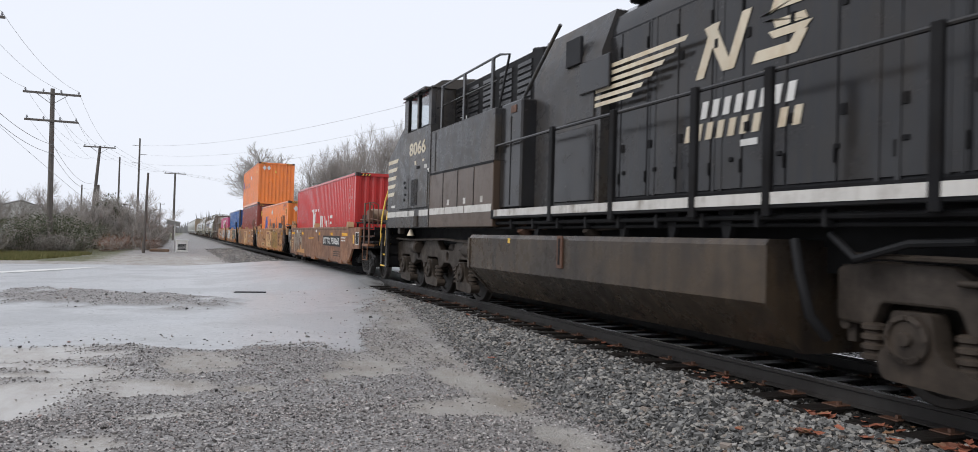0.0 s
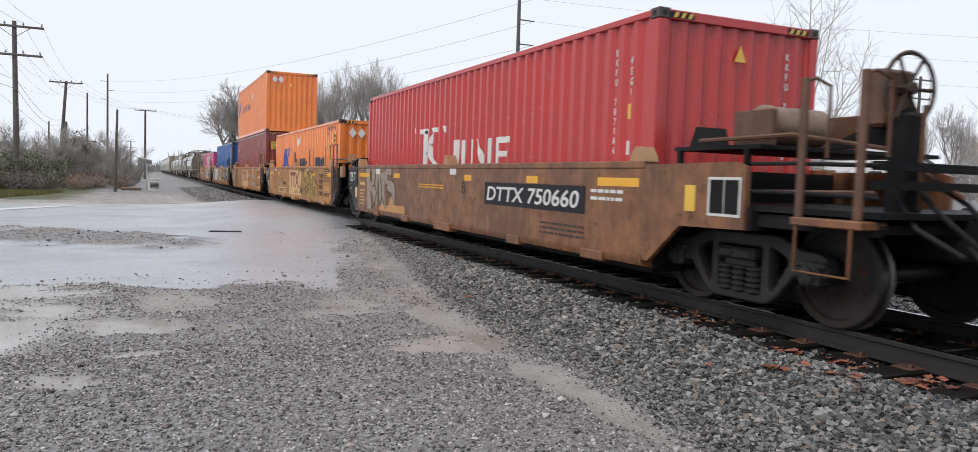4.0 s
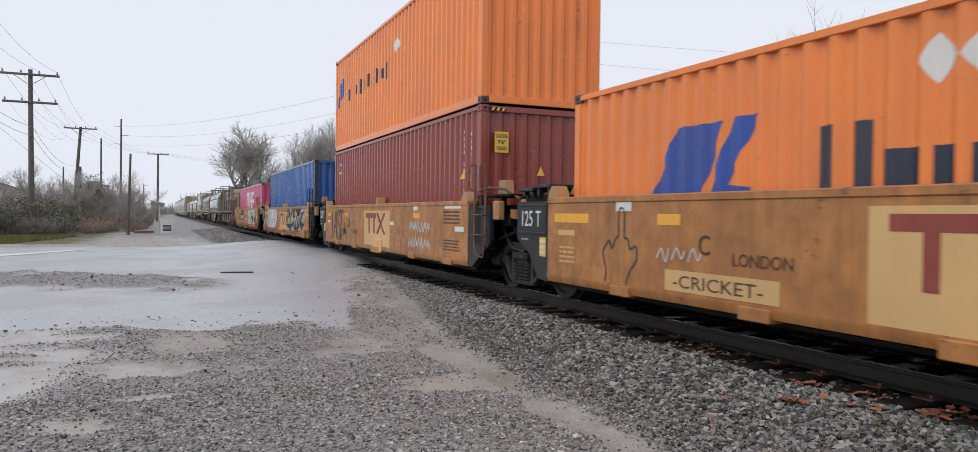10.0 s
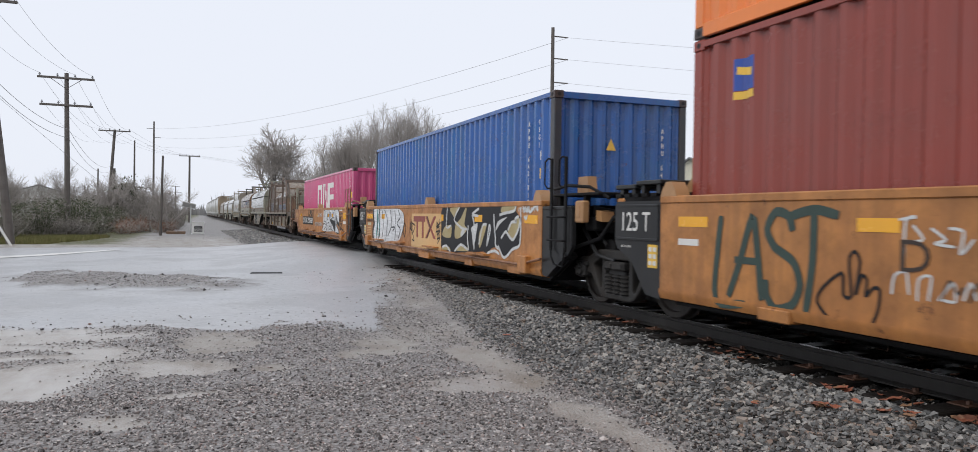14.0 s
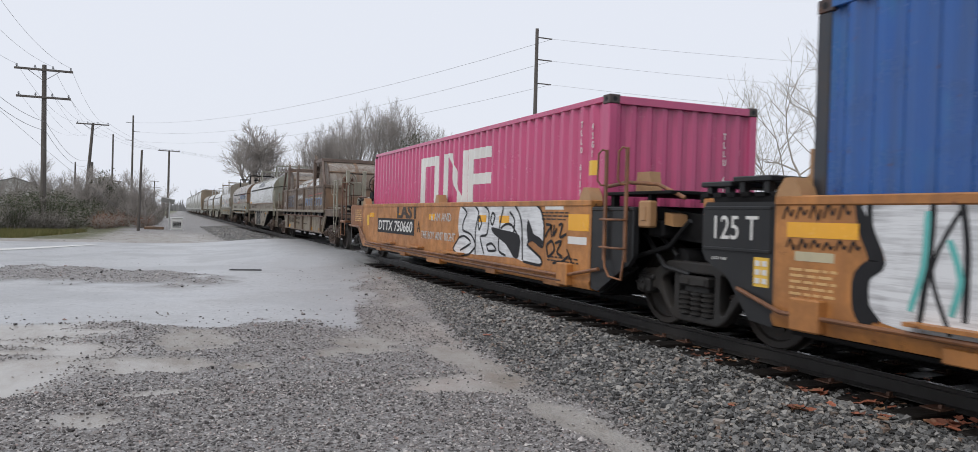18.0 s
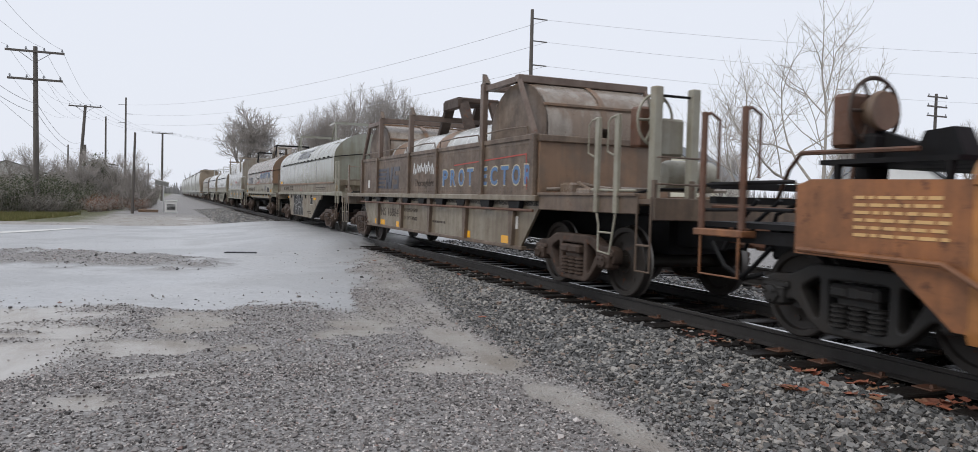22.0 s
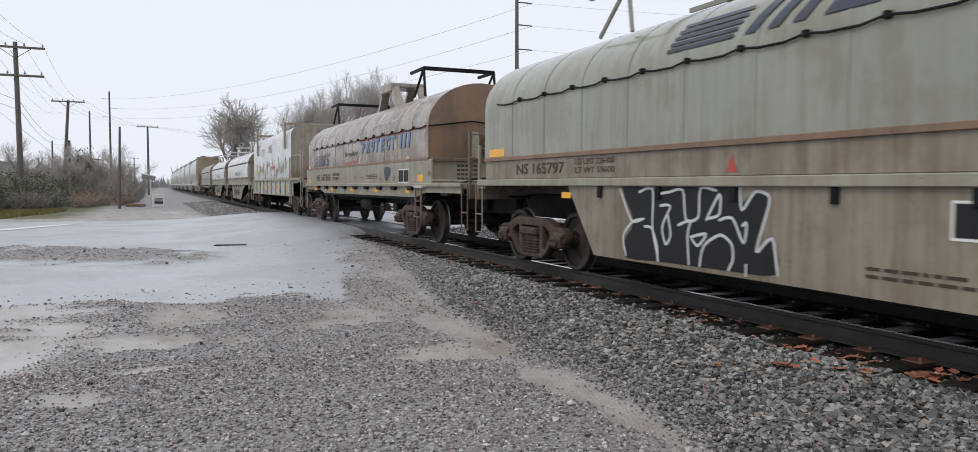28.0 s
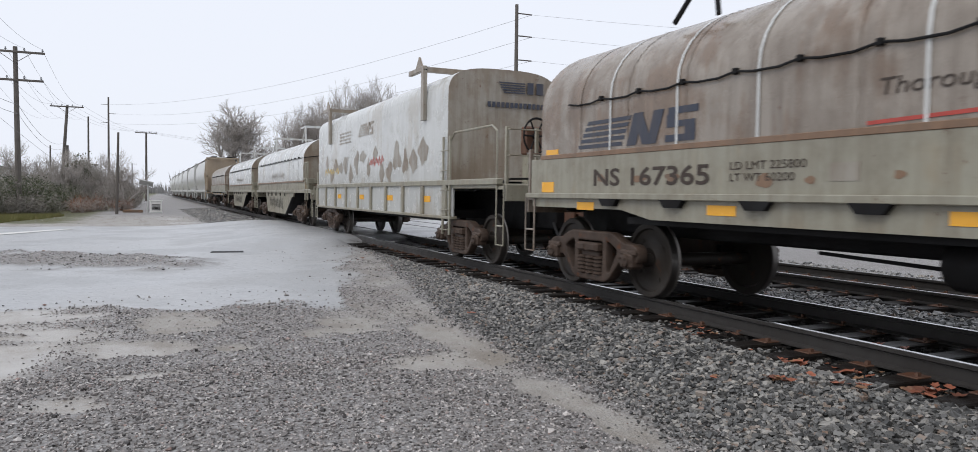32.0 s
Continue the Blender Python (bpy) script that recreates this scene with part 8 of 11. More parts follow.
coil_g = flat_coil_car(196.6, 15.55, "grey coil car with low hood", M_COIL, M_COIL_TAN, detail=False)
for k in range(7):
    covered_hopper(214.5 + 17.9 * k, 17.4, "tan-ended covered hopper car" if k == 0 else "pale grey covered hopper car with rounded sides", M_HOPPER_TAN if k == 0 else M_HOPPER)
lift_frame(coil_b, 10.6, 3.25, M_COIL_GREEN)
lift_frame(coil_b, 3.2, 3.25, M_COIL_GREEN)
lift_frame(coil_c, 11.7, 3.28, M_DARK)
lift_frame(coil_c, 3.3, 3.28, M_DARK)
lift_frame(coil_c, 7.6, 3.25, M_COIL_TAN, "arch")
for c in (coil_e, coil_f):
    lift_frame(c, 10.6, 3.25, M_COIL_WHITE)
    lift_frame(c, 3.2, 3.25, M_COIL_WHITE)

# ---- poles and wires ----
def at_angle(az, d):
    return d * math.sin(radians(az)), d * math.cos(radians(az))


def above(el, d):
    return CAM_Z + d * math.tan(radians(el))


def ground_z(x, y):
    return float(ground_height(np.array([float(x)]), np.array([float(y)]))[0][0])


def utility_pole(x, y, top, label, lean=(0, 0), r=0.15, arms=(), side_arms=(), facing=0.0):
    z0 = ground_z(x, y) - 0.3
    p = thing("utility_pole", pose(x, y, z0), label, "pole", "poles beside the line")
    H = top - z0
    part("shaft", B().cyl((0, 0, 0), (lean[0], lean[1], H), r, r * 0.66, n=12), M_POLE, p)

    def axis(z):
        return Vector((lean[0] * z / H, lean[1] * z / H, z))
    ends = []
    for drop, width, pins, brace in arms:
        c = axis(H - drop)
        a = part("crossarm", B().box(-width / 2, width / 2, -0.18, -0.08, -0.06, 0.06, 0.01), M_POLE, p, at=Matrix.Translation(c) @ pose(0, 0, 0, 0, 0, facing))
        if brace:
            part("brace", B().tube([(-width * 0.28, -0.13, -0.03), (0, -0.13, -0.62), (width * 0.28, -0.13, -0.03)], 0.018), M_POLE, a)
        for k in range(pins):
            xx = -width / 2 + 0.12 + (width - 0.24) * k / max(1, pins - 1)
            part("insulator", B().lathe([(0.0, 0.02), (0.05, 0.03), (0.07, 0.06), (0.11, 0.06), (0.13, 0.03), (0.18, 0.045), (0.2, 0.0)], (xx, -0.13, 0.05), "z", 10), M_CERAMIC, a)
            w = Matrix.Translation(Vector((x, y, z0)) + c) @ pose(0, 0, 0, 0, 0, facing) @ Vector((xx, -0.13, 0.22))
            ends.append(w)
    for drop, length, s in side_arms:
        c = axis(H - drop)
        part("side_arm", B().box(min(0, s * length), max(0, s * length), -0.03, 0.03, -0.03, 0.03), M_POLE, p, at=Matrix.Translation(c))
        ends.append(Vector((x, y, z0)) + c + Vector((s * length, 0, 0)))
    return p, ends


def wire(a, b, sag, r=0.012, label="thin black overhead wire slung between poles"):
    a, b = Vector(a), Vector(b)
    n, pts = 14, []
    for k in range(n + 1):
        t = k / n
        q = a.lerp(b, t)
        q.z -= sag * 4 * t * (1 - t)
        pts.append(q)
    return solid("overhead_wire", B().tube(pts, r * 0.6, 4), M_LINE, label, "wire", "overhead wires")


x0, y0 = at_angle(-10.7, 40)
pole_0, e0 = utility_pole(x0, y0, above(13.2, 40), "leaning weathered wooden utility pole with crossarm", (-1.2, 0.2), 0.19, ((0.15, 2.7, 3, True),))
x1, y1 = at_angle(-7.55, 50)
pole_1, e1 = utility_pole(x1, y1, above(8.95, 50), "grey wooden utility pole with two crossarms and insulators", (-0.12, 0), 0.17, ((0.3, 2.9, 4, True), (1.85, 2.7, 4, False)))
x2, y2 = at_angle(-5.25, 85)
pole_2, e2 = utility_pole(x2, y2, above(5.5, 85), "leaning grey wooden utility pole with one crossarm", (0.65, 0), 0.19, ((0.15, 2.9, 4, True),))
x3, y3 = at_angle(-2.4, 115)
pole_3, e3 = utility_pole(x3, y3, above(6.2, 115), "tall thin pole with short side arms", (0, 0), 0.16, (), ((1.0, 0.9, -1), (2.2, 0.9, 1), (3.4, 0.9, -1)))
x4, y4 = at_angle(-0.1, 125)
pole_4, e4 = utility_pole(x4, y4, above(3.98, 125), "wooden utility pole with one wide crossarm", (0, 0), 0.2, ((0.1, 3.0, 4, False),))
x5, y5 = at_angle(26.05, 45)
pole_5, e5 = utility_pole(x5, y5, above(13.95, 45), "tall grey pole with three short side arms", (-0.05, 0), 0.15, (), ((0.5, 1.0, 1), (1.8, 1.0, 1), (3.2, 1.0, 1)))
for az_, el_, d_, r_, tall in ((-3.6, 4.85, 100, 0.13, "plain thin wooden pole without arms"), (-1.94, 3.9, 54, 0.1, "dark leaning pole at the edge of the brush"), (-4.84, 2.9, 82, 0.2, "short dark broken wooden pole stump"), (-5.8, 2.85, 120, 0.14, "thin distant wooden pole without arms"), (-0.98, 1.85, 300, 0.25, "distant grey pole with two crossarms"), (53.3, 7.6, 75, 0.17, "distant pole with three crossarms")):
    xx, yy = at_angle(az_, d_)
    utility_pole(xx, yy, above(el_, d_), tall, (0.12 if d_ == 54 else 0, 0), r_, ((0.3, 2.4, 2, False), (1.1, 2.4, 2, False), (1.9, 2.4, 2, False)) if d_ == 75 else ((0.3, 3, 2, False), (2.4, 4, 2, False)) if d_ == 300 else ())
for k in range(3):
    wire(e0[k], e1[min(3, k + (1 if k else 0))], 0.5)
for k in range(4):
    wire(e1[k], e2[k], 0.9)
    wire(e1[4 + k], e2[k] - Vector((0, 0, 1.2)), 1.0, 0.009)
    wire(e2[k], e4[k], 0.8, 0.014)
for k in range(3):
    near = Vector((e0[k].x - 3.0 - 0.3 * k, -6.0, e0[k].z + 1.0))
    wire(near, e0[k], 0.9)
    wire(e3[k], e5[k], 1.6, 0.016)
    wire(e5[k], Vector((70, 22 + 2 * k, e5[k].z - 0.4)), 0.8, 0.012)
    wire(e4[k], Vector((60, 175, 9.5 + 0.8 * k)), 1.2, 0.016)
for dz in (3.6, 4.1):
    wire((-11.2, -6, 8.6), (x0 - 0.7, y0, above(13.2, 40) - dz), 0.9, 0.016)
    wire((x0 - 0.7, y0, above(13.2, 40) - dz), (x1, y1, above(8.95, 50) - dz + 0.4), 0.35, 0.02)
    wire((x1, y1, above(8.95, 50) - dz + 0.4), (x2 + 0.4, y2, above(5.5, 85) - dz), 0.9, 0.018)
wire((x0 - 0.75, y0, above(13.2, 40) - 4.2), (x0 + 4.6, y0 + 10, 1.2), 0.1, 0.012, "slack guy wire beside a leaning pole")
gx_, gy_ = at_angle(-10.7, 38.5)
guy = thing("guy_marker", pose(gx_, gy_, ground_z(gx_, gy_)), "white and red guy-wire guard beside a leaning pole", "marker")
part("guard", B().cyl((0, 0, 0), (-0.55, 0, 1.0), 0.05, n=10), M_WHITE, guy)
part("red_tip", B().cyl((-0.55, 0, 1.0), (-0.72, 0, 1.3), 0.055, n=10), M_SPRAYRED, guy, "red tip")
part("pole_reflector", B().cyl((-0.62, -0.1, 2.1), (-0.62, -0.12, 2.1), 0.2, n=16), M_SPRAYRED, guy, "red disc")

# ---- things by the track ----
cab = thing("equipment_cabinet", pose(0.5, 57.5, ground_z(0.5, 57.5)), "small white louvred metal cabinet beside the track", "cabinet")
part("case", B().box(-0.38, 0.38, -0.3, 0.3, 0.05, 0.82, 0.02), M_WHITE, cab)
part("lid", B().box(-0.42, 0.42, -0.34, 0.34, 0.82, 0.88, 0.01), M_WHITE, cab)
for k in range(5):
    part("louvre", B().box(-0.27, 0.27, -0.315, -0.3, 0.2 + 0.085 * k, 0.25 + 0.085 * k), M_DARK, cab)
part("base", B().box(-0.45, 0.45, -0.38, 0.38, -0.2, 0.05, 0.01), M_GALV, cab)
solar = thing("solar_post", pose(0.0, 58.5, ground_z(0.0, 58.5)), "thin metal post with a tilted solar panel", "post")
part("post", B().cyl((0, 0, -0.2), (0, 0, 2.0), 0.045, n=10), M_GALV, solar)
part("panel", B().box(-0.45, 0.45, -0.03, 0.03, -0.3, 0.3, 0.005), M_GALV, solar, "pale tilted panel", at=pose(-0.1, 0, 2.05, 60, 12, 0))
pile = thing("plank_stack", pose(-0.95, 58.0, ground_z(-0.95, 58.0)), "low stack of brown planks on the gravel", "planks")
for k in range(6):
    part("plank", B().box(-0.6, 0.6, -0.14, 0.14, 0.0, 0.09, 0.008), M_COIL_RUST, pile, at=pose(rnd.uniform(-0.05, 0.05), -0.25 + 0.3 * (k % 3), 0.09 * (k // 3), 0, 0, rnd.uniform(-4, 4)))
line = B()
pts = [(-14, 20.5), (-9, 24.6), (-6.4, 27.3), (-4.7, 29.6), (-3.6, 31.6), (-2.68, 33.4)]
for (a, b), (c, d) in zip(pts, pts[1:]):
    L = math.hypot(c - a, d - b)
    nx_, ny_ = -(d - b) / L, (c - a) / L
    h0, h1 = np.interp([b, d], [20, 29, 33.6], [0.4, 0.4, 0.16])
    q = [(a + nx_ * h0, b + ny_ * h0), (a - nx_ * h0, b - ny_ * h0), (c - nx_ * h1, d - ny_ * h1), (c + nx_ * h1, d + ny_ * h1)]
    line.add([(p[0], p[1], ground_z(*p) + 0.012) for p in q], [(0, 1, 2, 3)])
solid("road_marking", line, M_WHITE, "worn white painted edge line on wet asphalt", "road marking", kind="structure")
solid("asphalt_patch", B().prism([(1.42, 20.15), (2.2, 20.05), (2.22, 20.3), (1.5, 20.42)], "z", -0.31, ground_z(1.8, 20.2) + 0.02), M_INK, "dark sunken slot in the wet asphalt", "patch", kind="structure")
solid("white_plate", B().box(6.0, 6.35, 20.6, 20.75, -0.17, -0.1, 0.01), M_WHITE, "small white plate lying beside the rail", "plate")

# ---- bare trees ----
def grow(seed, height, spread=0.55, depth=6, kids=(2, 4), trunk=0.32, up=0.25, first=0.28):
    r = random.Random(seed)
    wood, twigs = B(), B()

    def branch(p, d, length, rad, level):
        n = 3 if level < 3 else 2
        pts = [p]
        for k in range(n):
            jit = Vector((r.gauss(0, 1), r.gauss(0, 1), r.gauss(0, 1))) * (0.05 + 0.035 * level)
            d = (d + jit + Vector((0, 0, up * 0.2))).normalized()
            pts.append(pts[-1] + d * length / n)
        tgt = wood if level < 3 else twigs
        for k in range(n):
            tgt.cyl(pts[k], pts[k + 1], rad * (1 - 0.35 * k / n), rad * (1 - 0.35 * (k + 1) / n), n=(9, 7, 5, 4, 3, 3, 3, 3)[level], caps=False)
        if level >= depth:
            return
        for k in range(r.randint(*kids) + (1 if level == 0 else 0)):
            s = r.uniform(0.45 if level else first + 0.2, 1.0)
            i = min(n - 1, int(s * n))
            q = pts[i].lerp(pts[i + 1], s * n - i)
            ax = Vector((r.gauss(0, 1), r.gauss(0, 1), r.gauss(0, 0.5))).normalized()
            nd = (d * (1 - spread) + ax * spread + Vector((0, 0, up))).normalized()
            branch(q, nd, length * r.uniform(0.58, 0.82), rad * r.uniform(0.42, 0.6), level + 1)
        branch(pts[-1], (d + Vector((r.gauss(0, 0.2), r.gauss(0, 0.2), 0.1))).normalized(), length * 0.72, rad * 0.62, level + 1)
    branch(Vector((0, 0, -0.3)), Vector((0, 0, 1)), height * first * 1.15, trunk, 0)
    return wood, twigs


def tree(seed, height, label, bark, twig, **kw):
    wood, twigs = grow(seed, height, **kw)
    k = height / max(p[2] for p in twigs.v)
    for b in (wood, twigs):
        b.v = [(p[0] * k, p[1] * k, p[2] * k) for p in b.v]
    t = thing("tree", pose(0, 0, 0), label, "tree", "bare trees")
    part("trunk", wood, bark, t)
    part("crown", twigs, twig, t, "leafless twigs")
    return t


oak = tree(5, 16, "large round leafless tree", M_BARK, M_TWIG, spread=0.52, depth=6, kids=(3, 4), trunk=0.34, up=0.14, first=0.17)
elm = tree(9, 14, "tall leafless tree with upright grey branches", M_BARK, M_TWIG, spread=0.5, depth=6, kids=(2, 4), trunk=0.3, up=0.3, first=0.3)
syc = tree(14, 13, "pale-barked leafless tree with open branches", M_PALEBARK, M_PALEBARK, spread=0.62, depth=5, kids=(2, 3), trunk=0.2, up=0.16, first=0.36)
low = tree(21, 6, "thin leafless sapling in the brush", M_TWIG, M_TWIG, spread=0.6, depth=5, kids=(3, 4), trunk=0.1, up=0.25, first=0.22)


def plant(base, az_, d, s, turn, slim=1.0, used=[]):
    x, y = at_angle(az_, d)
    m = pose(x, y, ground_z(x, y), 0, 0, turn)
    if base in used:
        c = copy_thing(base, m)
    else:
        used.append(base)
        base.matrix_basis = m
        c = base
    c.scale = (s * slim, s * slim, s)
    return c


plant(oak, 5.45, 135, 1.06, 40, 1.1)
for a, d, s, t in ((8.9, 150, 0.72, 100), (10.6, 140, 0.85, 200), (18.5, 125, 0.75, 300), (21.5, 130, 0.7, 77), (11.8, 160, 1.0, 250), (57, 95, 0.6, 30)):
    plant(oak, a, d, s, t, 0.8)
for a, d, s, t in ((9.7, 112, 0.95, 0), (10.9, 108, 1.0, 60), (12.1, 106, 1.05, 95), (13.4, 100, 1.15, 130), (14.8, 98, 1.18, 200), (16.2, 96, 1.1, 280), (18.2, 99, 0.95, 330), (19.5, 100, 0.95, 20), (23, 110, 0.7, 140), (41, 90, 0.6, 15), (47.8, 70, 0.6, 190), (51.5, 72, 0.6, 250), (53.5, 66, 0.5, 40), (55.5, 80, 0.7, 300), (49.5, 85, 0.7, 110), (59, 60, 0.6, 170), (11.4, 125, 1.1, 33), (8.9, 125, 0.75, 210)):
    plant(elm, a, d, s, t, 0.85)
for a, d, s, t in ((46.9, 30, 0.76, 20), (41.8, 36, 0.66, 90), (32.9, 62, 0.66, 200), (58.5, 40, 0.75, 250)):
    plant(syc, a, d, s, t, 0.72)
for k in range(44):
    plant(low, rnd.uniform(-14, -1.2), rnd.uniform(62, 120), rnd.uniform(0.5, 0.85), rnd.uniform(0, 360))
for k in range(14):
    plant(low, rnd.uniform(8, 24), rnd.uniform(85, 115), rnd.uniform(0.8, 1.3), rnd.uniform(0, 360))
for k in range(10):
    plant(low, rnd.uniform(40, 60), rnd.uniform(45, 75), rnd.uniform(0.5, 0.9), rnd.uniform(0, 360))

# ---- brush on the verge ----
def leaf_mat(name, a, b, c):
    m, nt, bs = nodes_of(name)
    g = nt.nodes.new("ShaderNodeNewGeometry")
    nt.links.new(ramp(nt, g.outputs["Random Per Island"], [(0.0, a), (0.5, b), (1.0, c)]), bs.inputs["Base Color"])
    bs.inputs["Roughness"].default_value = 0.7
    return m


M_BRUSH = leaf_mat("brown_brush_leaf", (0.06, 0.052, 0.04), (0.105, 0.09, 0.066), (0.13, 0.135, 0.085))
M_EVERGREEN = leaf_mat("dark_evergreen_leaf", (0.022, 0.035, 0.013), (0.045, 0.062, 0.02), (0.085, 0.09, 0.035))
M_ORANGEBUSH = leaf_mat("orange_dead_leaf", (0.16, 0.06, 0.025), (0.26, 0.1, 0.04), (0.12, 0.07, 0.04))
M_GRASS = leaf_mat("winter_grass_blade", (0.09, 0.1, 0.025), (0.17, 0.165, 0.05), (0.24, 0.2, 0.09))


def bush(seed, w, h, leaves, leafmat, label, leaf=0.1):
    r = random.Random(seed)
    g = thing("bush", pose(0, 0, 0), label, "bush", "verge brush")
    st = B()
    tips = []
    for k in range(70):
        a, q = r.uniform(0, 6.28), r.random() ** 0.5
        p = Vector((w * 0.5 * q * math.cos(a) * 0.6, w * 0.5 * q * math.sin(a) * 0.6, -0.1))
        for j in range(3):
            e = p + Vector((r.gauss(0, 0.16) + 0.16 * math.cos(a) * q, r.gauss(0, 0.16) + 0.16 * math.sin(a) * q, h / 3 * r.uniform(0.55, 1.1)))
            st.cyl(p, e, 0.016 - 0.004 * j, 0.012 - 0.004 * j, n=3, caps=False)
            for _ in range(3):
                f = e + Vector((r.gauss(0, 0.22), r.gauss(0, 0.22), r.uniform(0.05, 0.45)))
                st.cyl(e, f, 0.007, 0.003, n=3, caps=False)
                tips.append(f)
            p = e
            tips.append(e)
    part("branchwork", st, M_TWIG, g)
    lv = B()
    for k in range(leaves):
        t = r.choice(tips)
        c = t + Vector((r.gauss(0, 0.14), r.gauss(0, 0.14), r.gauss(0, 0.12)))
        if c.z < 0.03:
            continue
        u = Vector((r.gauss(0, 1), r.gauss(0, 1), r.gauss(0, 0.7))).normalized() * leaf * r.uniform(0.6, 1.3)
        v = u.cross(Vector((r.gauss(0, 1), r.gauss(0, 1), r.gauss(0, 1))).normalized()) * 0.55
        lv.add([c - u, c + v * 0.6, c + u, c - v * 0.6], [(0, 1, 2, 3)])
    part("foliage", lv, leafmat, g)
    return g


kinds = [bush(1, 2.6, 2.4, 2200, M_BRUSH, "tangled grey-brown winter bush", 0.065), bush(2, 2.4, 2.1, 4200, M_EVERGREEN, "dense dark green evergreen bush", 0.075), bush(3, 2.2, 1.8, 1700, M_BRUSH, "low brown brush with bare stems", 0.06), bush(4, 1.5, 0.9, 800, M_ORANGEBUSH, "small orange-brown dead bush", 0.08)]
placed = set()


def put_bush(k, x, y, s, sz=None):
    b = kinds[k]
    m = pose(x, y, ground_z(x, y) - 0.05, 0, 0, rnd.uniform(0, 360))
    if k in placed:
        b = copy_thing(b, m)
    else:
        placed.add(k)
        b.matrix_basis = m
    b.scale = (s, s, sz or s)


def ivy_tree(az_, d, h, w):
    x, y = at_angle(az_, d)
    r = random.Random(int(az_ * 10))
    g = thing("evergreen_tree", pose(x, y, ground_z(x, y)), "dark green leafy tree among bare trees", "tree")
    part("trunk", B().cyl((0, 0, -0.3), (0.2, 0, h * 0.8), 0.25, 0.08, n=8), M_BARK, g)
    lv = B()
    for _ in range(46):
        a, q = r.uniform(0, 6.28), r.random() ** 0.5
        c = Vector((w / 2 * q * math.cos(a), w / 2 * q * math.sin(a), h * r.uniform(0.35, 1.0 - 0.25 * q)))
        for _ in range(70):
            p = c + Vector((r.gauss(0, 0.45), r.gauss(0, 0.45), r.gauss(0, 0.4)))
            u = Vector((r.gauss(0, 1), r.gauss(0, 1), r.gauss(0, 0.7))).normalized() * r.uniform(0.1, 0.2)
            v = u.cross(Vector((r.gauss(0, 1), r.gauss(0, 1), r.gauss(0, 1))).normalized()) * 0.55
            lv.add([p - u, p + v * 0.6, p + u, p - v * 0.6], [(0, 1, 2, 3)])
    part("crown", lv, M_EVERGREEN, g)


ivy_tree(16.9, 93, 12.0, 5.5)
ivy_tree(-4.1, 70, 3.9, 1.2)
for k in range(100):
    y = rnd.uniform(42, 108)
    edge = np.interp(y, [40, 46, 60, 74, 90, 108], [-7.2, -5.6, -4.6, -4.0, -2.2, -1.6])
    x = edge - abs(rnd.gauss(0, 4.5)) - 0.6
    k = rnd.choice((0, 0, 2, 2, 2, 1))
    s = rnd.uniform(0.75, 1.25)
    put_bush(k, x, y, s, s * rnd.uniform(0.42, 0.8) * (0.75 if y < 60 else 1.0))
for x, y, s in ((-7.8, 46.5, 0.8), (-6.6, 50, 0.95), (-6.5, 54, 0.9), (-9.4, 46.2, 0.7), (-5.6, 62, 0.8)):
    put_bush(1, x, y, s)
for x, y, s in ((-3.9, 60, 1.0), (-3.5, 64, 0.9), (-4.2, 57, 0.8), (-1.8, 62, 0.8), (-1.6, 64, 0.7)):
    put_bush(3, x, y, s)
for k in range(14):
    put_bush(2, -1.2 - rnd.random() * 1.6, rnd.uniform(66, 100), rnd.uniform(0.6, 1.0))

gb = B()
for k in range(9000):
    y = rnd.uniform(39.2, 50)
    edge = np.interp(y, [39, 42, 46, 50], [-6.2, -5.6, -4.9, -4.4])
    x = edge - abs(rnd.gauss(0, 2.2))
    gb.add([(x - 0.02, y, 0), (x + 0.02, y + 0.01, 0), (x + rnd.gauss(0, 0.06), y + rnd.gauss(0, 0.06), rnd.uniform(0.08, 0.26))], [(0, 1, 2)])
gv = np.array(gb.v)
gh = ground_height(gv[:, 0], gv[:, 1])[0]
gb.v = [(a, b, c + h - 0.01) for (a, b, c), h in zip(gb.v, gh)]
solid("verge_grass", gb, M_GRASS, "rough yellow-green winter grass along the road edge", "grass", kind="stuff")

# ---- far woods round the horizon ----
fw = B()
for k in range(1500):
    a = rnd.uniform(-40, 85)
    d = rnd.uniform(230, 420)
    if -2.2 < a < 2.0:
        d = rnd.uniform(420, 650)
    x, y = at_angle(a, d)
    h = rnd.uniform(5, 10) * (1.0 if a > 2 else 0.75)
    for j in range(9):
        t = rnd.uniform(0, 6.28)
        q, e = rnd.uniform(0.1, 0.5) * h * 0.5, rnd.uniform(0.5, 1.0) * h
        fw.add([(x + q * math.cos(t) - 0.35, y + q * math.sin(t), -0.5), (x + q * math.cos(t) + 0.35, y + q * math.sin(t), -0.5), (x + q * 1.6 * math.cos(t) + rnd.gauss(0, 0.6), y + q * 1.5 * math.sin(t), e)], [(0, 1, 2)])
# no mist is drawn; these pale greys include the haze
M_FAR = leaf_mat("haze_painted_grey_wood", (0.2, 0.2, 0.2), (0.26, 0.255, 0.25), (0.32, 0.31, 0.3))
solid("far_woods", fw, M_FAR, "leafless woods far off, haze painted into their grey", "woods", kind="stuff")

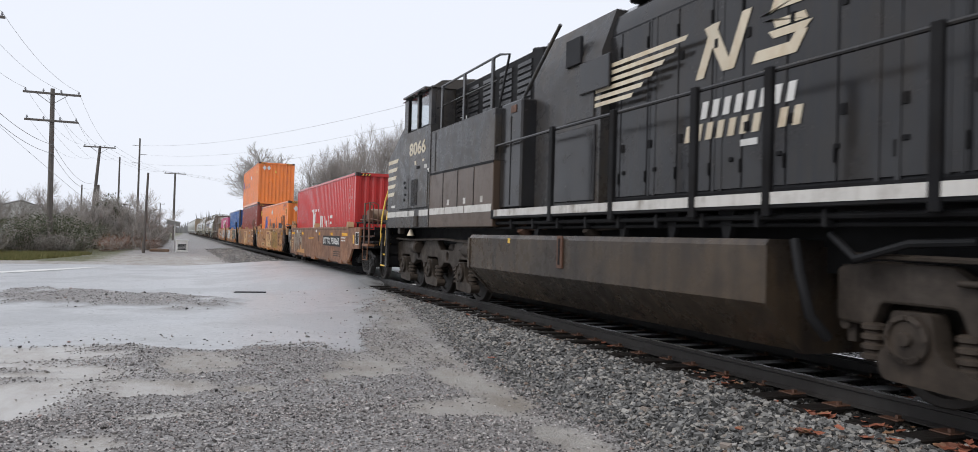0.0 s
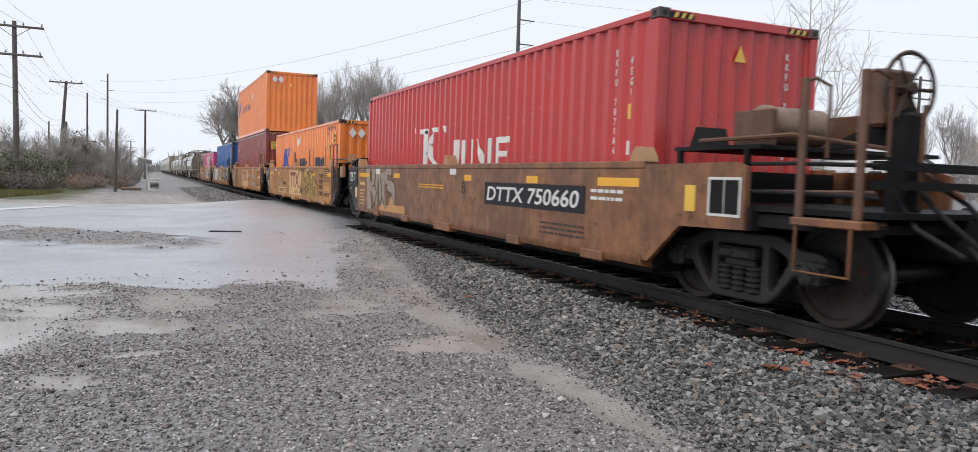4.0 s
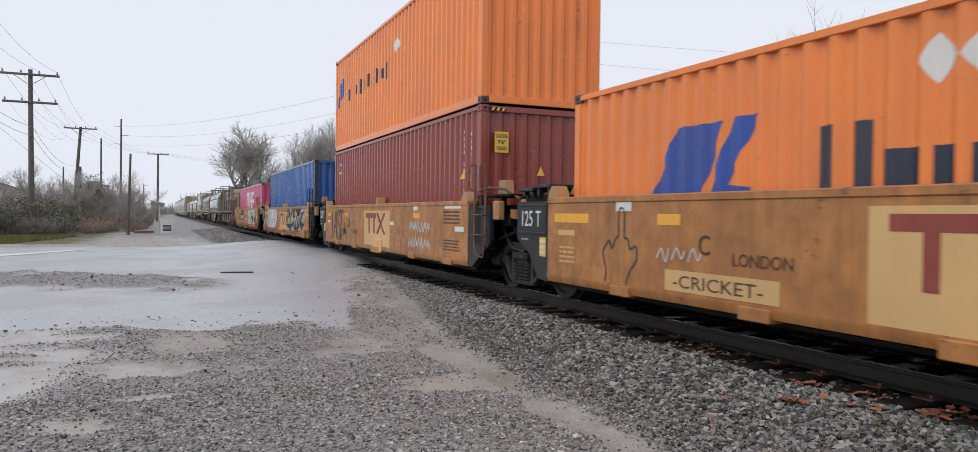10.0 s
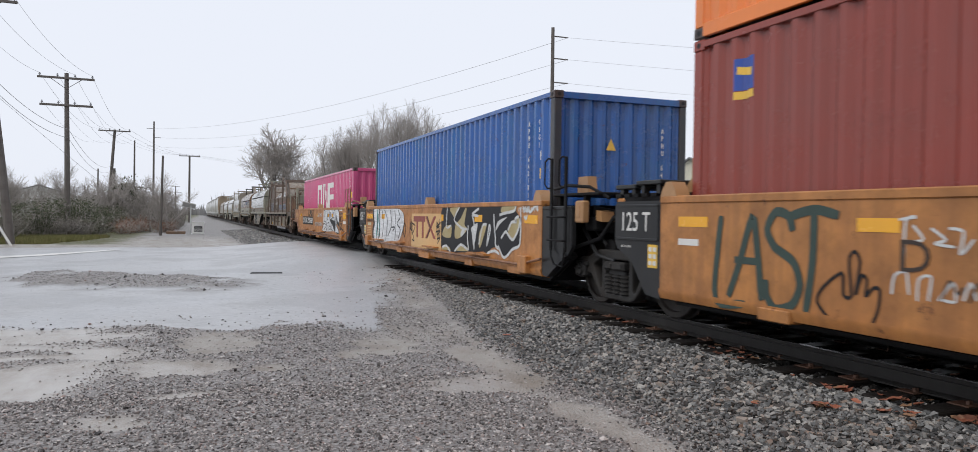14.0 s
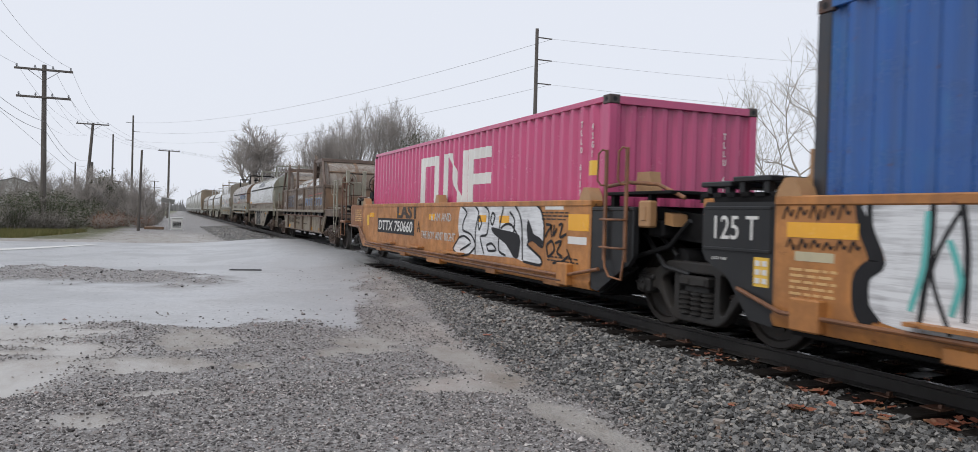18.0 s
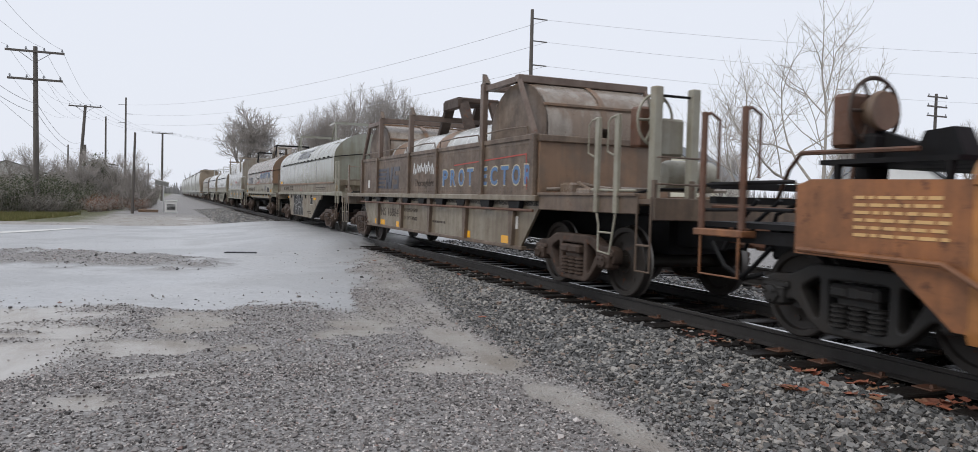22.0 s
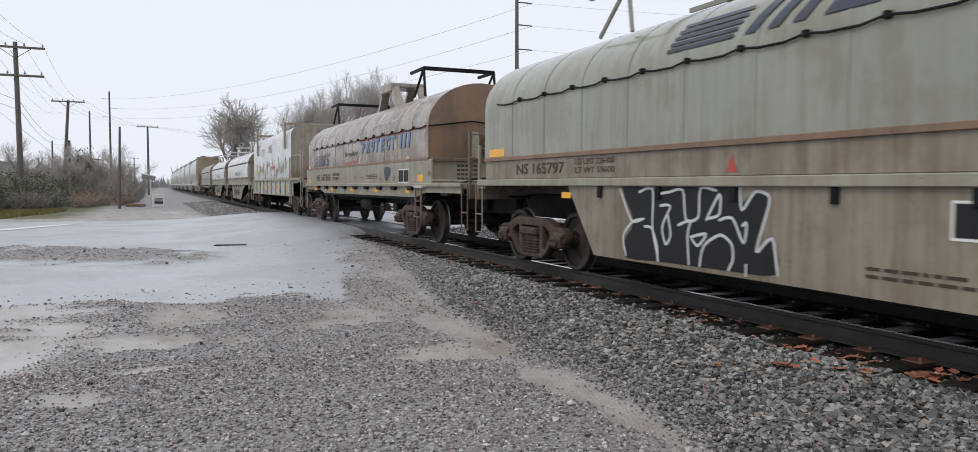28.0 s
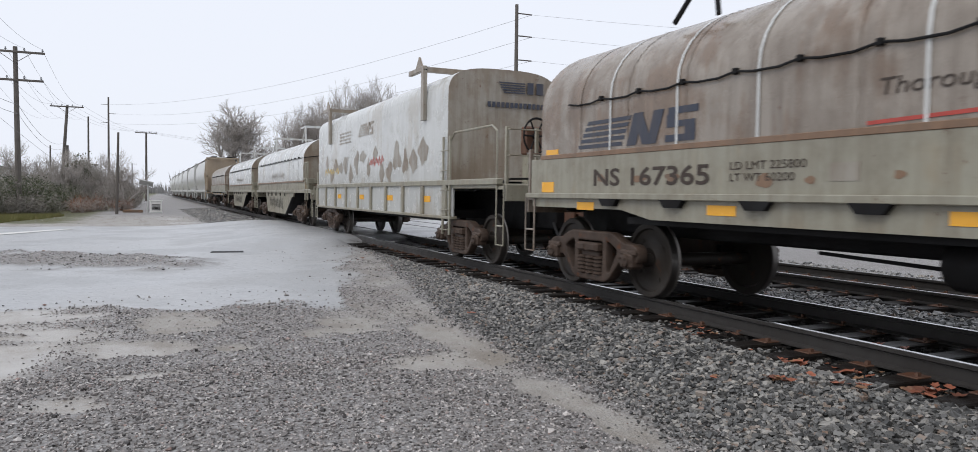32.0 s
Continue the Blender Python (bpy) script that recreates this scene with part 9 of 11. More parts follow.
# ---- buildings and cars beyond the tracks ----
M_SIDING = painted("white_siding", (0.74, 0.74, 0.72), amount=0.15, streak=0.2, rough=0.6, dirt=(0.5, 0.5, 0.46))
M_CREAM = painted("cream_metal_wall", (0.62, 0.6, 0.48), amount=0.15, streak=0.3, rough=0.5, dirt=(0.42, 0.4, 0.3))
M_ROOF = plain("grey_shingle_roof", (0.16, 0.17, 0.18), 0.8, 0, 0.2)
M_WINDOW = plain("dark_window", (0.03, 0.035, 0.04), 0.12, bump=0)


def house(x, y, turn, w, l, h, label, wall, windows=3, pitch=0.36):
    g = thing("house", pose(x, y, ground_z(x, y) - 0.1, 0, 0, turn), label, "house")
    part("wall", B().prism([(-w / 2, 0), (w / 2, 0), (w / 2, h), (0, h + w * pitch), (-w / 2, h)], "y", -l / 2, l / 2), wall, g)
    for s in (-1, 1):
        part("roof", B().prism([(s * (w / 2 + 0.35), h - 0.2), (s * (w / 2 + 0.35), h - 0.08), (0, h + w * pitch + 0.16), (0, h + w * pitch + 0.02)][::s], "y", -l / 2 - 0.35, l / 2 + 0.35), M_ROOF, g)
    for k in range(windows):
        yy = -l / 2 + l * (k + 0.5) / windows
        wd = part("window", B().box(-w / 2 - 0.05, -w / 2 - 0.005, yy - 0.5, yy + 0.5, h * 0.35, h * 0.8, 0.01), wall, g)
        part("pane", B().box(-w / 2 - 0.06, -w / 2 - 0.05, yy - 0.42, yy + 0.42, h * 0.37, h * 0.78), M_WINDOW, wd)
    wd = part("window", B().box(-0.5, 0.5, -l / 2 - 0.05, -l / 2 - 0.005, h * 0.45, h * 0.85, 0.01), wall, g)
    part("pane", B().box(-0.42, 0.42, -l / 2 - 0.06, -l / 2 - 0.05, h * 0.47, h * 0.83), M_WINDOW, wd)
    return g


hx, hy = at_angle(50.2, 62)
house(hx, hy, -40, 6.5, 9, 3.4, "white clapboard house with grey gable roof", M_SIDING)
bx_, by_ = at_angle(37.6, 75)
house(bx_, by_, -52, 9, 14, 3.4, "long low cream metal building", M_CREAM, 4)
lx, ly = at_angle(-9.2, 120)
house(lx, ly, 9, 8, 12, 3.1, "low building with dark sloping roof behind brush", M_SIDING, 3, 0.15)


def parked_car(x, y, turn, paint, label):
    g = thing("parked_car", pose(x, y, ground_z(x, y), 0, 0, turn), label, "car", "parked cars")
    body = [(-2.2, 0.35), (-2.25, 0.75), (-2.1, 0.95), (-1.2, 1.0), (-0.55, 1.02), (2.0, 1.02), (2.25, 0.9), (2.25, 0.35)]
    part("body", B().prism(body[::-1], "x", -0.88, 0.88), paint, g)
    top = [(-1.1, 1.0), (-0.45, 1.55), (-0.2, 1.62), (1.7, 1.62), (2.1, 1.02)]
    c = part("cabin", B().prism(top[::-1], "x", -0.78, 0.78), paint, g)
    for s in (-1, 1):
        for a, b in ((-0.75, 0.1), (0.2, 1.0), (1.1, 1.75)):
            part("window", B().prism([(a if a > -0.7 else a, 1.08), (b, 1.08), (b - 0.05, 1.5), (a + (0.4 if a < -0.7 else 0.05), 1.5)][::-1], "x", *((-0.79, -0.775) if s < 0 else (0.775, 0.79))), M_WINDOW, c)
        for yy in (-1.35, 1.4):
            w = part("wheel", B().lathe([(-0.1, 0.2), (-0.1, 0.31), (-0.07, 0.34), (0.07, 0.34), (0.1, 0.31), (0.1, 0.2)], (s * 0.82, yy, 0.34), "x", 18), M_INK, g)
            part("rim", B().lathe([(0.06, 0.0), (0.08, 0.2), (-0.08, 0.2), (-0.06, 0.0)], (s * 0.84, yy, 0.34), "x", 14), M_GALV, w)
    part("headlight", B().box(-0.8, -0.5, -2.27, -2.2, 0.7, 0.85, 0.01), M_GALV, g)
    part("headlight", B().box(0.5, 0.8, -2.27, -2.2, 0.7, 0.85, 0.01), M_GALV, g)
    part("bumper", B().box(-0.86, 0.86, -2.32, -2.2, 0.4, 0.62, 0.03), M_DARK, g)
    return g


M_CARWHITE = painted("white_car_paint", (0.75, 0.76, 0.77), amount=0.1, streak=0.05, rough=0.2, dirt=(0.5, 0.5, 0.5), bump=0)
M_CARGREY = painted("silver_car_paint", (0.35, 0.36, 0.38), amount=0.1, streak=0.05, rough=0.2, dirt=(0.3, 0.3, 0.3), bump=0)
for a, d, t, m, l in ((48.4, 42, 60, M_CARWHITE, "white sport-utility car parked beyond the tracks"), (51.4, 43, 62, M_CARWHITE, "white car parked beyond the tracks"), (54.2, 44, 64, M_CARGREY, "silver car parked beyond the tracks")):
    x, y = at_angle(a, d)
    parked_car(x, y, t, m, l)

# ---- lettering, markings and graffiti on the train ----
def zigzag(y0, y1, z0, z1, n, seed):
    """Unreadable scribble from y0 down to y1."""
    r = random.Random(seed)
    out, step = [], (y0 - y1) / n
    for k in range(n):
        a = y0 - k * step
        out.append([(a, z0 + r.uniform(0, 0.2) * (z1 - z0)), (a - step * 0.3, z1 - r.uniform(0, 0.25) * (z1 - z0)), (a - step * 0.6, z0 + r.uniform(0, 0.4) * (z1 - z0)), (a - step * 0.8, z1 - r.uniform(0.2, 0.5) * (z1 - z0))])
    return out


def rail_logo(car, y, z, w, h):
    """A red beam on two legs with chevrons, on a pale panel."""
    plate(car, y - w - 0.36, y + 0.18, z - 0.32, z + h + 0.06, M_TTX_PALE, "pale_panel", -1.4425)
    s = w / 1.86
    b = [(y - 1.0 * s, y, z + h - 0.13, z + h), (y - 0.4 * s, y - 0.27 * s, z, z + h - 0.13), (y - 0.88 * s, y - 0.74 * s, z, z + h - 0.13),
         [(y - 1.02 * s, z), (y - 1.18 * s, z), (y - 1.86 * s, z + h), (y - 1.68 * s, z + h)], [(y - 1.68 * s, z), (y - 1.86 * s, z), (y - 1.48 * s, z + h * 0.5), (y - 1.36 * s, z + h * 0.5)], [(y - 1.3 * s, z + h * 0.52), (y - 1.42 * s, z + h * 0.5), (y - 1.2 * s, z + h), (y - 1.02 * s, z + h)]]
    part("panel_mark", marks(b, -1.4455), M_TTXRED, car, "red block mark on a pale panel")
    part("panel_chevron", marks([[(y - 1.14 * s, z), (y - 1.2 * s, z), (y - 1.47 * s, z + h * 0.5), (y - 1.2 * s, z + h), (y - 1.14 * s, z + h), (y - 1.4 * s, z + h * 0.5)]], -1.4475), M_STENCIL, car)


# the brown leading car
c = well_k
plate(c, 1.22, 4.32, 0.84, 1.19, M_INK, "number_panel", -1.4425)
paint_text(c, "DTTX 750660", 4.22, 0.9, 2.85, 0.23, M_WHITE, -1.4455, 0.12, 0.015, "car_number", "white stencilled DTTX 750660")
reflectors(c, ((0.1, 0.95), (2.5, 2.85), (4.9, 5.2), (8.88, 9.32), (11.34, 12.29)), 1.2, 1.3)
paint_text(c, "B", 5.3, 0.98, 0.16, 0.2, M_STENCIL)
small_print(c, 1.2, 2.4, 0.5, 0.7, 3, seed=1)
small_print(c, 0.4, 1.1, 1.0, 1.18, 2, M_WHITE, seed=2)
small_print(c, 6.2, 7.6, 1.02, 1.12, 2, M_YELLOWREF, seed=3)
plate(c, 10.4, 10.75, 1.28, 1.4, M_WHITE)
plate(c, 5.6, 5.9, 1.3, 1.42, M_WHITE)
plate(c, -0.86, -0.7, 0.98, 1.24, M_YELLOWTAPE)
fr = [(-1.5, -1.05, 0.95, 0.975), (-1.5, -1.05, 1.3, 1.325), (-1.5, -1.475, 0.975, 1.3), (-1.075, -1.05, 0.975, 1.3), (-1.28, -1.27, 0.975, 1.3)]
part("white_frame", marks(fr, -1.4425), M_WHITE, c)
plate(c, -1.47, -1.08, 0.98, 1.295, M_DARK, "record_board", -1.4415)
small_print(c, 11.75, 12.2, 0.5, 0.9, 5, M_TTX_PALE, seed=4)
plate(c, 11.72, 12.2, 1.0, 1.07, M_TTX_PALE)

# the second car, with yellow bubble letters
c = well_h
rail_logo(c, 7.02, 0.72, 1.9, 0.56)
reflectors(c, ((2.45, 2.85), (4.75, 5.1), (9.5, 9.9), (11.35, 12.25), (0.05, 0.5)), 1.15, 1.27)
for body, y, z, w in (("\"CRIKET", 1.72, 1.12, 0.75), ("\"DEBUT\"", 1.72, 0.94, 0.72), ("RADE", 1.66, 0.77, 0.5), ("\"DATA\"", 1.7, 0.57, 0.62), ("PATH\"", 0.9, 0.54, 0.72)):
    paint_text(c, body, y, z, w, 0.13, M_BROWNLINE, name="graffiti")
part("graffiti", marks(stroke([(0.95, 1.37), (0.55, 1.4), (0.12, 1.33)], 0.03), -1.4435), M_STENCIL, c)
paint_text(c, "C", 9.2, 0.86, 0.17, 0.2, M_STENCIL)
hand = [(10.95, 0.45), (10.92, 0.6), (11.0, 0.8), (10.86, 0.95), (10.8, 0.85), (10.72, 0.98), (10.66, 1.02), (10.66, 1.28), (10.6, 1.34), (10.54, 1.28), (10.54, 1.0), (10.46, 0.98), (10.42, 0.86), (10.3, 0.9), (10.28, 0.75), (10.42, 0.6), (10.5, 0.45)]
scrawl(c, [hand], 0.025, M_SPRAYGREEN, label="dark green outline drawing")
scrawl(c, zigzag(9.9, 9.1, 0.75, 0.95, 3, 2), 0.018, M_SPRAYWHITE)
paint_text(c, "-CRICKET-", 9.6, 0.5, 1.3, 0.13, M_BROWNLINE, name="graffiti")
paint_text(c, "L.A. RIOTS", 5.4, 1.3, 1.15, 0.12, M_BROWNLINE, name="graffiti")
paint_text(c, "LONDON", 8.7, 0.78, 0.75, 0.12, M_BROWNLINE, name="graffiti")
plate(c, 8.1, 9.75, 0.46, 0.68, M_TTX_PALE, "bare_patch", -1.4415)
scrawl(c, zigzag(6.0, 5.4, 0.47, 0.66, 4, 5) + zigzag(5.0, 4.45, 0.55, 0.8, 3, 7), 0.022, M_STENCIL)
small_print(c, 11.7, 12.1, 0.6, 0.85, 4, M_TTX_PALE, seed=5)
plate(c, 11.7, 12.15, 0.98, 1.05, M_TTX_PALE)
small_print(c, 0.15, 1.0, 1.0, 1.35, 6, seed=8)
small_print(c, 0.3, 1.0, 0.72, 0.88, 3, M_TTX_PALE, seed=9)
for y in (3.5, 10.4):
    plate(c, y, y + 0.32, 1.3, 1.42, M_WHITE)

# the third car
c = well_m
rail_logo(c, 7.2, 0.74, 1.9, 0.52)
paint_text(c, "D", 9.29, 0.86, 0.25, 0.24, M_STENCIL)
scrawl(c, zigzag(8.95, 8.1, 0.66, 0.85, 4, 11), 0.018, M_STENCIL)
scrawl(c, zigzag(3.4, 2.05, 0.86, 1.12, 7, 12) + zigzag(3.45, 2.0, 0.5, 0.78, 7, 13), 0.035, M_SPRAYWHITE, label="white sprayed scribble")
fig = [(4.35, 0.5), (4.42, 0.9), (4.3, 1.05), (4.4, 1.25), (4.25, 1.38), (4.1, 1.25), (4.2, 1.05), (4.05, 0.9), (4.1, 0.5), (4.18, 0.8), (4.25, 0.5), (4.3, 0.8), (4.35, 0.5)]
scrawl(c, [fig], 0.02, M_TTX_PALE, label="pale line drawing")
reflectors(c, ((2.7, 3.15), (5.0, 5.35), (7.1, 7.5), (9.3, 9.7), (11.6, 12.1)), 1.15, 1.26)
plate(c, 4.6, 4.95, 0.98, 1.06, M_WHITE)
plate(c, 2.85, 3.15, 1.32, 1.44, M_WHITE)
plate(c, 11.75, 12.1, 0.95, 1.02, M_WHITE)
plate(c, 0.2, 0.65, 0.93, 1.02, M_WHITE)
plate(c, 0.35, 1.2, 1.35, 1.4, M_WHITE)
small_print(c, 0.4, 1.25, 1.05, 1.32, 4, seed=15)
small_print(c, 0.4, 1.25, 0.55, 0.78, 4, seed=16)
small_print(c, 5.4, 6.6, 1.4, 1.46, 1, seed=17)
part("lower_plate", B().box(-1.47, -1.44, 5.6, 6.35, 0.3, 0.62, 0.01), M_TTX_PALE, c)

# the fourth car
c = well_b
rail_logo(c, 7.15, 0.72, 1.8, 0.5)
reflectors(c, ((2.55, 2.95), (4.85, 5.15), (10.1, 10.45), (0.15, 0.65), (11.55, 12.3)), 1.13, 1.26)
plate(c, 11.78, 12.2, 0.93, 1.01, M_PALEPATCH)
small_print(c, 11.75, 12.25, 0.62, 0.88, 5, M_TTX_PALE, seed=26)
scrawl(c, zigzag(12.35, 11.6, 1.28, 1.42, 5, 21) + zigzag(12.3, 11.5, 1.02, 1.12, 6, 22), 0.02, M_INK)
scrawl(c, zigzag(7.5, 7.2, 0.7, 1.2, 2, 23) + zigzag(5.35, 5.0, 0.7, 1.25, 2, 24), 0.02, M_INK)
scrawl(c, zigzag(0.9, 0.1, 1.3, 1.4, 5, 25), 0.016, M_SPRAYWHITE)
part("bottom_pipe", B().tube([(-1.5, -0.1, 0.6), (-1.5, 0.7, 0.47), (-1.5, 12.3, 0.47), (-1.45, 12.9, 0.62)], 0.022, 8), M_TTX_OLD, c, "yellow painted brake pipe")
for y in (0.55, 12.0):
    part("pipe_box", B().box(-1.54, -1.43, y - 0.16, y + 0.16, 0.34, 0.62, 0.015), M_TTX, c)
for y in (2.6, 5.6, 8.4, 10.6):
    part("pipe_ledge", B().box(-1.56, -1.43, y - 0.45, y + 0.45, 0.53, 0.56), M_TTX, c)

# the fifth car
c = well_p
plate(c, 7.62, 10.8, 0.77, 1.13, M_INK, "number_panel", -1.4425)
paint_text(c, "DTTX 750660", 10.7, 0.83, 2.95, 0.25, M_WHITE, -1.4455, 0.12, 0.015, "car_number", "white stencilled DTTX 750660")
paint_text(c, "A", 7.4, 0.86, 0.2, 0.24, M_STENCIL)
paint_text(c, "LAST", 9.0, 1.14, 1.65, 0.33, M_STENCIL, bold=0.04, name="graffiti")
paint_text(c, "6 AM AND", 6.45, 1.12, 1.2, 0.16, M_SPRAYWHITE, name="graffiti")
paint_text(c, "THE BOY AINT RIGHT", 7.1, 0.74, 2.1, 0.16, M_SPRAYWHITE, name="graffiti")
reflectors(c, ((2.55, 2.95), (3.5, 3.85), (6.2, 6.6), (8.75, 9.05), (11.2, 11.7)), 1.14, 1.26)
plate(c, 0.1, 0.6, 0.9, 1.0, M_WHITE)
plate(c, 0.05, 0.6, 1.08, 1.3, M_YELLOWREF)
plate(c, 0.75, 1.3, 1.36, 1.42, M_WHITE)
small_print(c, 0.6, 1.4, 1.2, 1.34, 3, seed=35)
small_print(c, 0.3, 1.2, 0.62, 0.72, 2, seed=36)
small_print(c, 12.6, 13.4, 1.0, 1.35, 6, M_TTX_PALE, seed=37, x=-1.4425)
plate(c, 11.75, 11.95, 0.92, 1.2, M_YELLOWTAPE)
part("bottom_pipe", B().tube([(-1.5, -0.3, 0.62), (-1.5, 0.6, 0.47), (-1.5, 11.8, 0.47), (-1.5, 12.6, 0.86), (-1.5, 13.9, 0.88)], 0.024, 8), M_TTX_OLD, c, "yellow painted brake pipe")
part("pipe_box", B().box(-1.54, -1.43, 0.45, 0.75, 0.34, 0.64, 0.015), M_TTX, c)
for y in (5.0, 7.4, 9.6):
    part("pipe_ledge", B().box(-1.57, -1.43, y - 0.5, y + 0.5, 0.53, 0.56), M_TTX, c)
part("bottom_rod", B().tube([(-1.53, 0.6, 0.4), (-1.53, 11.8, 0.41)], 0.018, 6), M_RUST, c)

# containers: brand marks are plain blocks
c = box_k
blk = [[(7.98, 1.86), (7.74, 1.86), (7.74, 1.0), (7.98, 1.0)], [(8.13, 1.9), (7.63, 1.9), (7.66, 1.8), (8.11, 1.8)], [(7.8, 1.36), (7.58, 1.46), (7.24, 1.83), (7.42, 1.83)], [(7.48, 1.9), (7.02, 1.9), (7.03, 1.81), (7.45, 1.81)], [(7.64, 1.42), (7.5, 1.58), (7.0, 1.0), (7.28, 1.0)], [(8.46, 1.95), (8.38, 1.92), (8.38, 1.82), (8.42, 1.83)], [(8.3, 1.95), (8.22, 1.92), (8.22, 1.82), (8.26, 1.83)], [(6.9, 1.92), (6.8, 1.9), (6.8, 1.78), (6.85, 1.78)], [(6.74, 1.92), (6.64, 1.9), (6.64, 1.78), (6.69, 1.78)],(6.0, 6.2, 1.05, 1.62), (5.6, 5.8, 1.05, 1.6), (5.25, 5.4, 1.05, 1.6), [(5.2, 1.6), (5.05, 1.6), (4.7, 1.05), (4.85, 1.05)], (4.5, 4.65, 1.05, 1.6), (4.2, 4.35, 1.05, 1.6), (3.8, 4.2, 1.5, 1.6), (3.85, 4.2, 1.28, 1.37)]
on_waves("brand_block", blk, M_WHITE, c, "white block mark")
code_column(c, 0.82, 2.52, "KKFU 787186", 0.088, M_WHITE)
code_column(c, 0.5, 2.4, "45G1", 0.088, M_WHITE)
on_waves("sticker", [(0.5, 0.62, 1.68, 1.86)], M_YELLOWTAPE, c)
on_waves("sticker", [(0.5, 0.62, 1.25, 1.42)], M_WHITE, c)
end_triangle(c, -0.12, 2.38, 0.17)
end_marks(c, 0.68, 2.55, "KKFU 787186", 0.09, M_WHITE)
c = box_h
on_waves("logo_block", [[(10.5, 1.0), (9.62, 1.0), (9.2, 1.93), (9.98, 1.93), (10.25, 1.45)], [(9.52, 1.0), (8.7, 1.0), (8.85, 1.25), (9.16, 1.28), (8.7, 1.95), (9.08, 1.95)]], M_LOGOBLUE, c, "blue slanted block mark")
x_, rows_ = 8.0, []
for w, hh, gap in ((0.17, 1.75, 0.2), (0.17, 1.75, 0.12), (0.32, 1.5, 0.1), (0.17, 1.5, 0.12), (0.3, 1.5, 0.1), (0.32, 1.5, 0.1), (0.32, 1.5, 0.1), (0.3, 1.4, 0.42), (0.17, 1.82, 0.5), (0.17, 1.85, 0.12), (0.5, 1.5, 0.1), (0.2, 1.5, 0.1), (0.2, 1.45, 0.08), (0.34, 1.5, 0.1), (0.17, 1.85, 0.1)):
    rows_.append((x_ - w, x_, 1.05 if hh != 1.4 else 1.28, hh))
    x_ -= w + gap
on_waves("brand_bar", rows_, M_NAVY, c, "tall dark lettering bar")
for y in (7.06, 6.72):
    on_waves("hazard_diamond", [[(y, 2.14), (y - 0.16, 2.33), (y - 0.32, 2.14), (y - 0.16, 1.95)]], M_WHITE, c, lift=0.003 if y > 6 else 0.004)
triangle_sign(c, 1.25, 1.95, 0.18)
part("height_sign", marks([(0.5, 0.76, 1.88, 2.24)], -1.222, 0.004), M_YELLOWTAPE, c, "yellow height sign")
for z, t in ((2.08, "2.6m"), (1.92, "8'6")):
    part("sign_print", lettering(t, 0.2, 0.12, M_INK, bold=0.02), M_INK, c, at=pose(-1.2265, 0.73, z))
part("container_code", lettering("HBU 80416 4", 1.15, 0.11, M_TTXRED, bold=0.02), M_TTXRED, c, "dark red code", at=pose(-1.221, 1.75, 2.33))
part("container_code", lettering("4 G1", 0.28, 0.11, M_TTXRED, bold=0.02), M_TTXRED, c, at=pose(-1.221, 1.75, 2.17))
on_waves("sticker", [(1.68, 1.8, 1.95, 2.06)], M_WHITE, c)
for x in (-0.95, -0.68):
    part("hazard_diamond", B().prism([(x, 2.2), (x + 0.12, 2.35), (x + 0.24, 2.2), (x + 0.12, 2.05)], "y", -0.012, -0.006), M_WHITE, c)
end_triangle(c, -0.25, 1.85, 0.16)
end_marks(c, 0.62, 2.3, "HBU 804164", 0.09, M_TTXRED)
c = box_m
part("caution_sign", B().box(-0.95, -0.68, -0.012, -0.006, 2.05, 2.42), M_YELLOWTAPE, c, "yellow caution sign")
for z, w, t in ((2.31, 0.22, "CAUTION"), (2.2, 0.16, "9'6\""), (2.09, 0.18, "HIGH")):
    part("caution_print", lettering(t, w, 0.075, M_STENCIL, bold=0.02), M_STENCIL, c, at=pose(-0.815 - w / 2, -0.012, z, 0, 0, 90))
end_triangle(c, -0.1, 1.66, 0.16)
triangle_sign(c, 1.0, 1.6, 0.18)
code_column(c, 0.8, 2.5, "FFAU 365265", 0.088, M_WHITE)
code_column(c, 0.45, 2.45, "45G1", 0.088, M_WHITE)
end_marks(c, 0.75, 2.3, "FFAU 365265", 0.09, M_WHITE)
on_waves("sticker", [(11.22, 11.52, 2.25, 2.58)], M_LOGOBLUE, c)
on_waves("sticker_stripe", [[(11.25, 2.38), (11.48, 2.42), (11.48, 2.5), (11.25, 2.46)], (11.22, 11.52, 2.16, 2.24)], M_YELLOWTAPE, c, lift=0.004)
on_waves("sticker", [(0.5, 0.62, 1.55, 1.7)], M_YELLOWTAPE, c)
c = box_u
on_waves("logo_block", [[(11.9, 1.35), (11.6, 1.35), (11.3, 2.1), (11.6, 2.1)], [(11.5, 1.6), (11.2, 1.6), (11.0, 2.2), (11.25, 2.2)]], M_LOGOBLUE, c, "worn blue block mark")
on_waves("brand_bar", [(10.2 - 0.45 * k, 10.4 - 0.45 * k, 1.42 + 0.04 * (k % 3), 1.75 + 0.1 * (k % 2)) for k in range(10) if k not in (1, 6)], M_NAVY, c, "worn dark lettering bar")
for y in (5.6, 5.4):
    on_waves("hazard_diamond", [[(y, 2.1), (y - 0.13, 2.27), (y - 0.26, 2.1), (y - 0.13, 1.93)]], M_WHITE, c, lift=0.003 if y > 6 else 0.004)
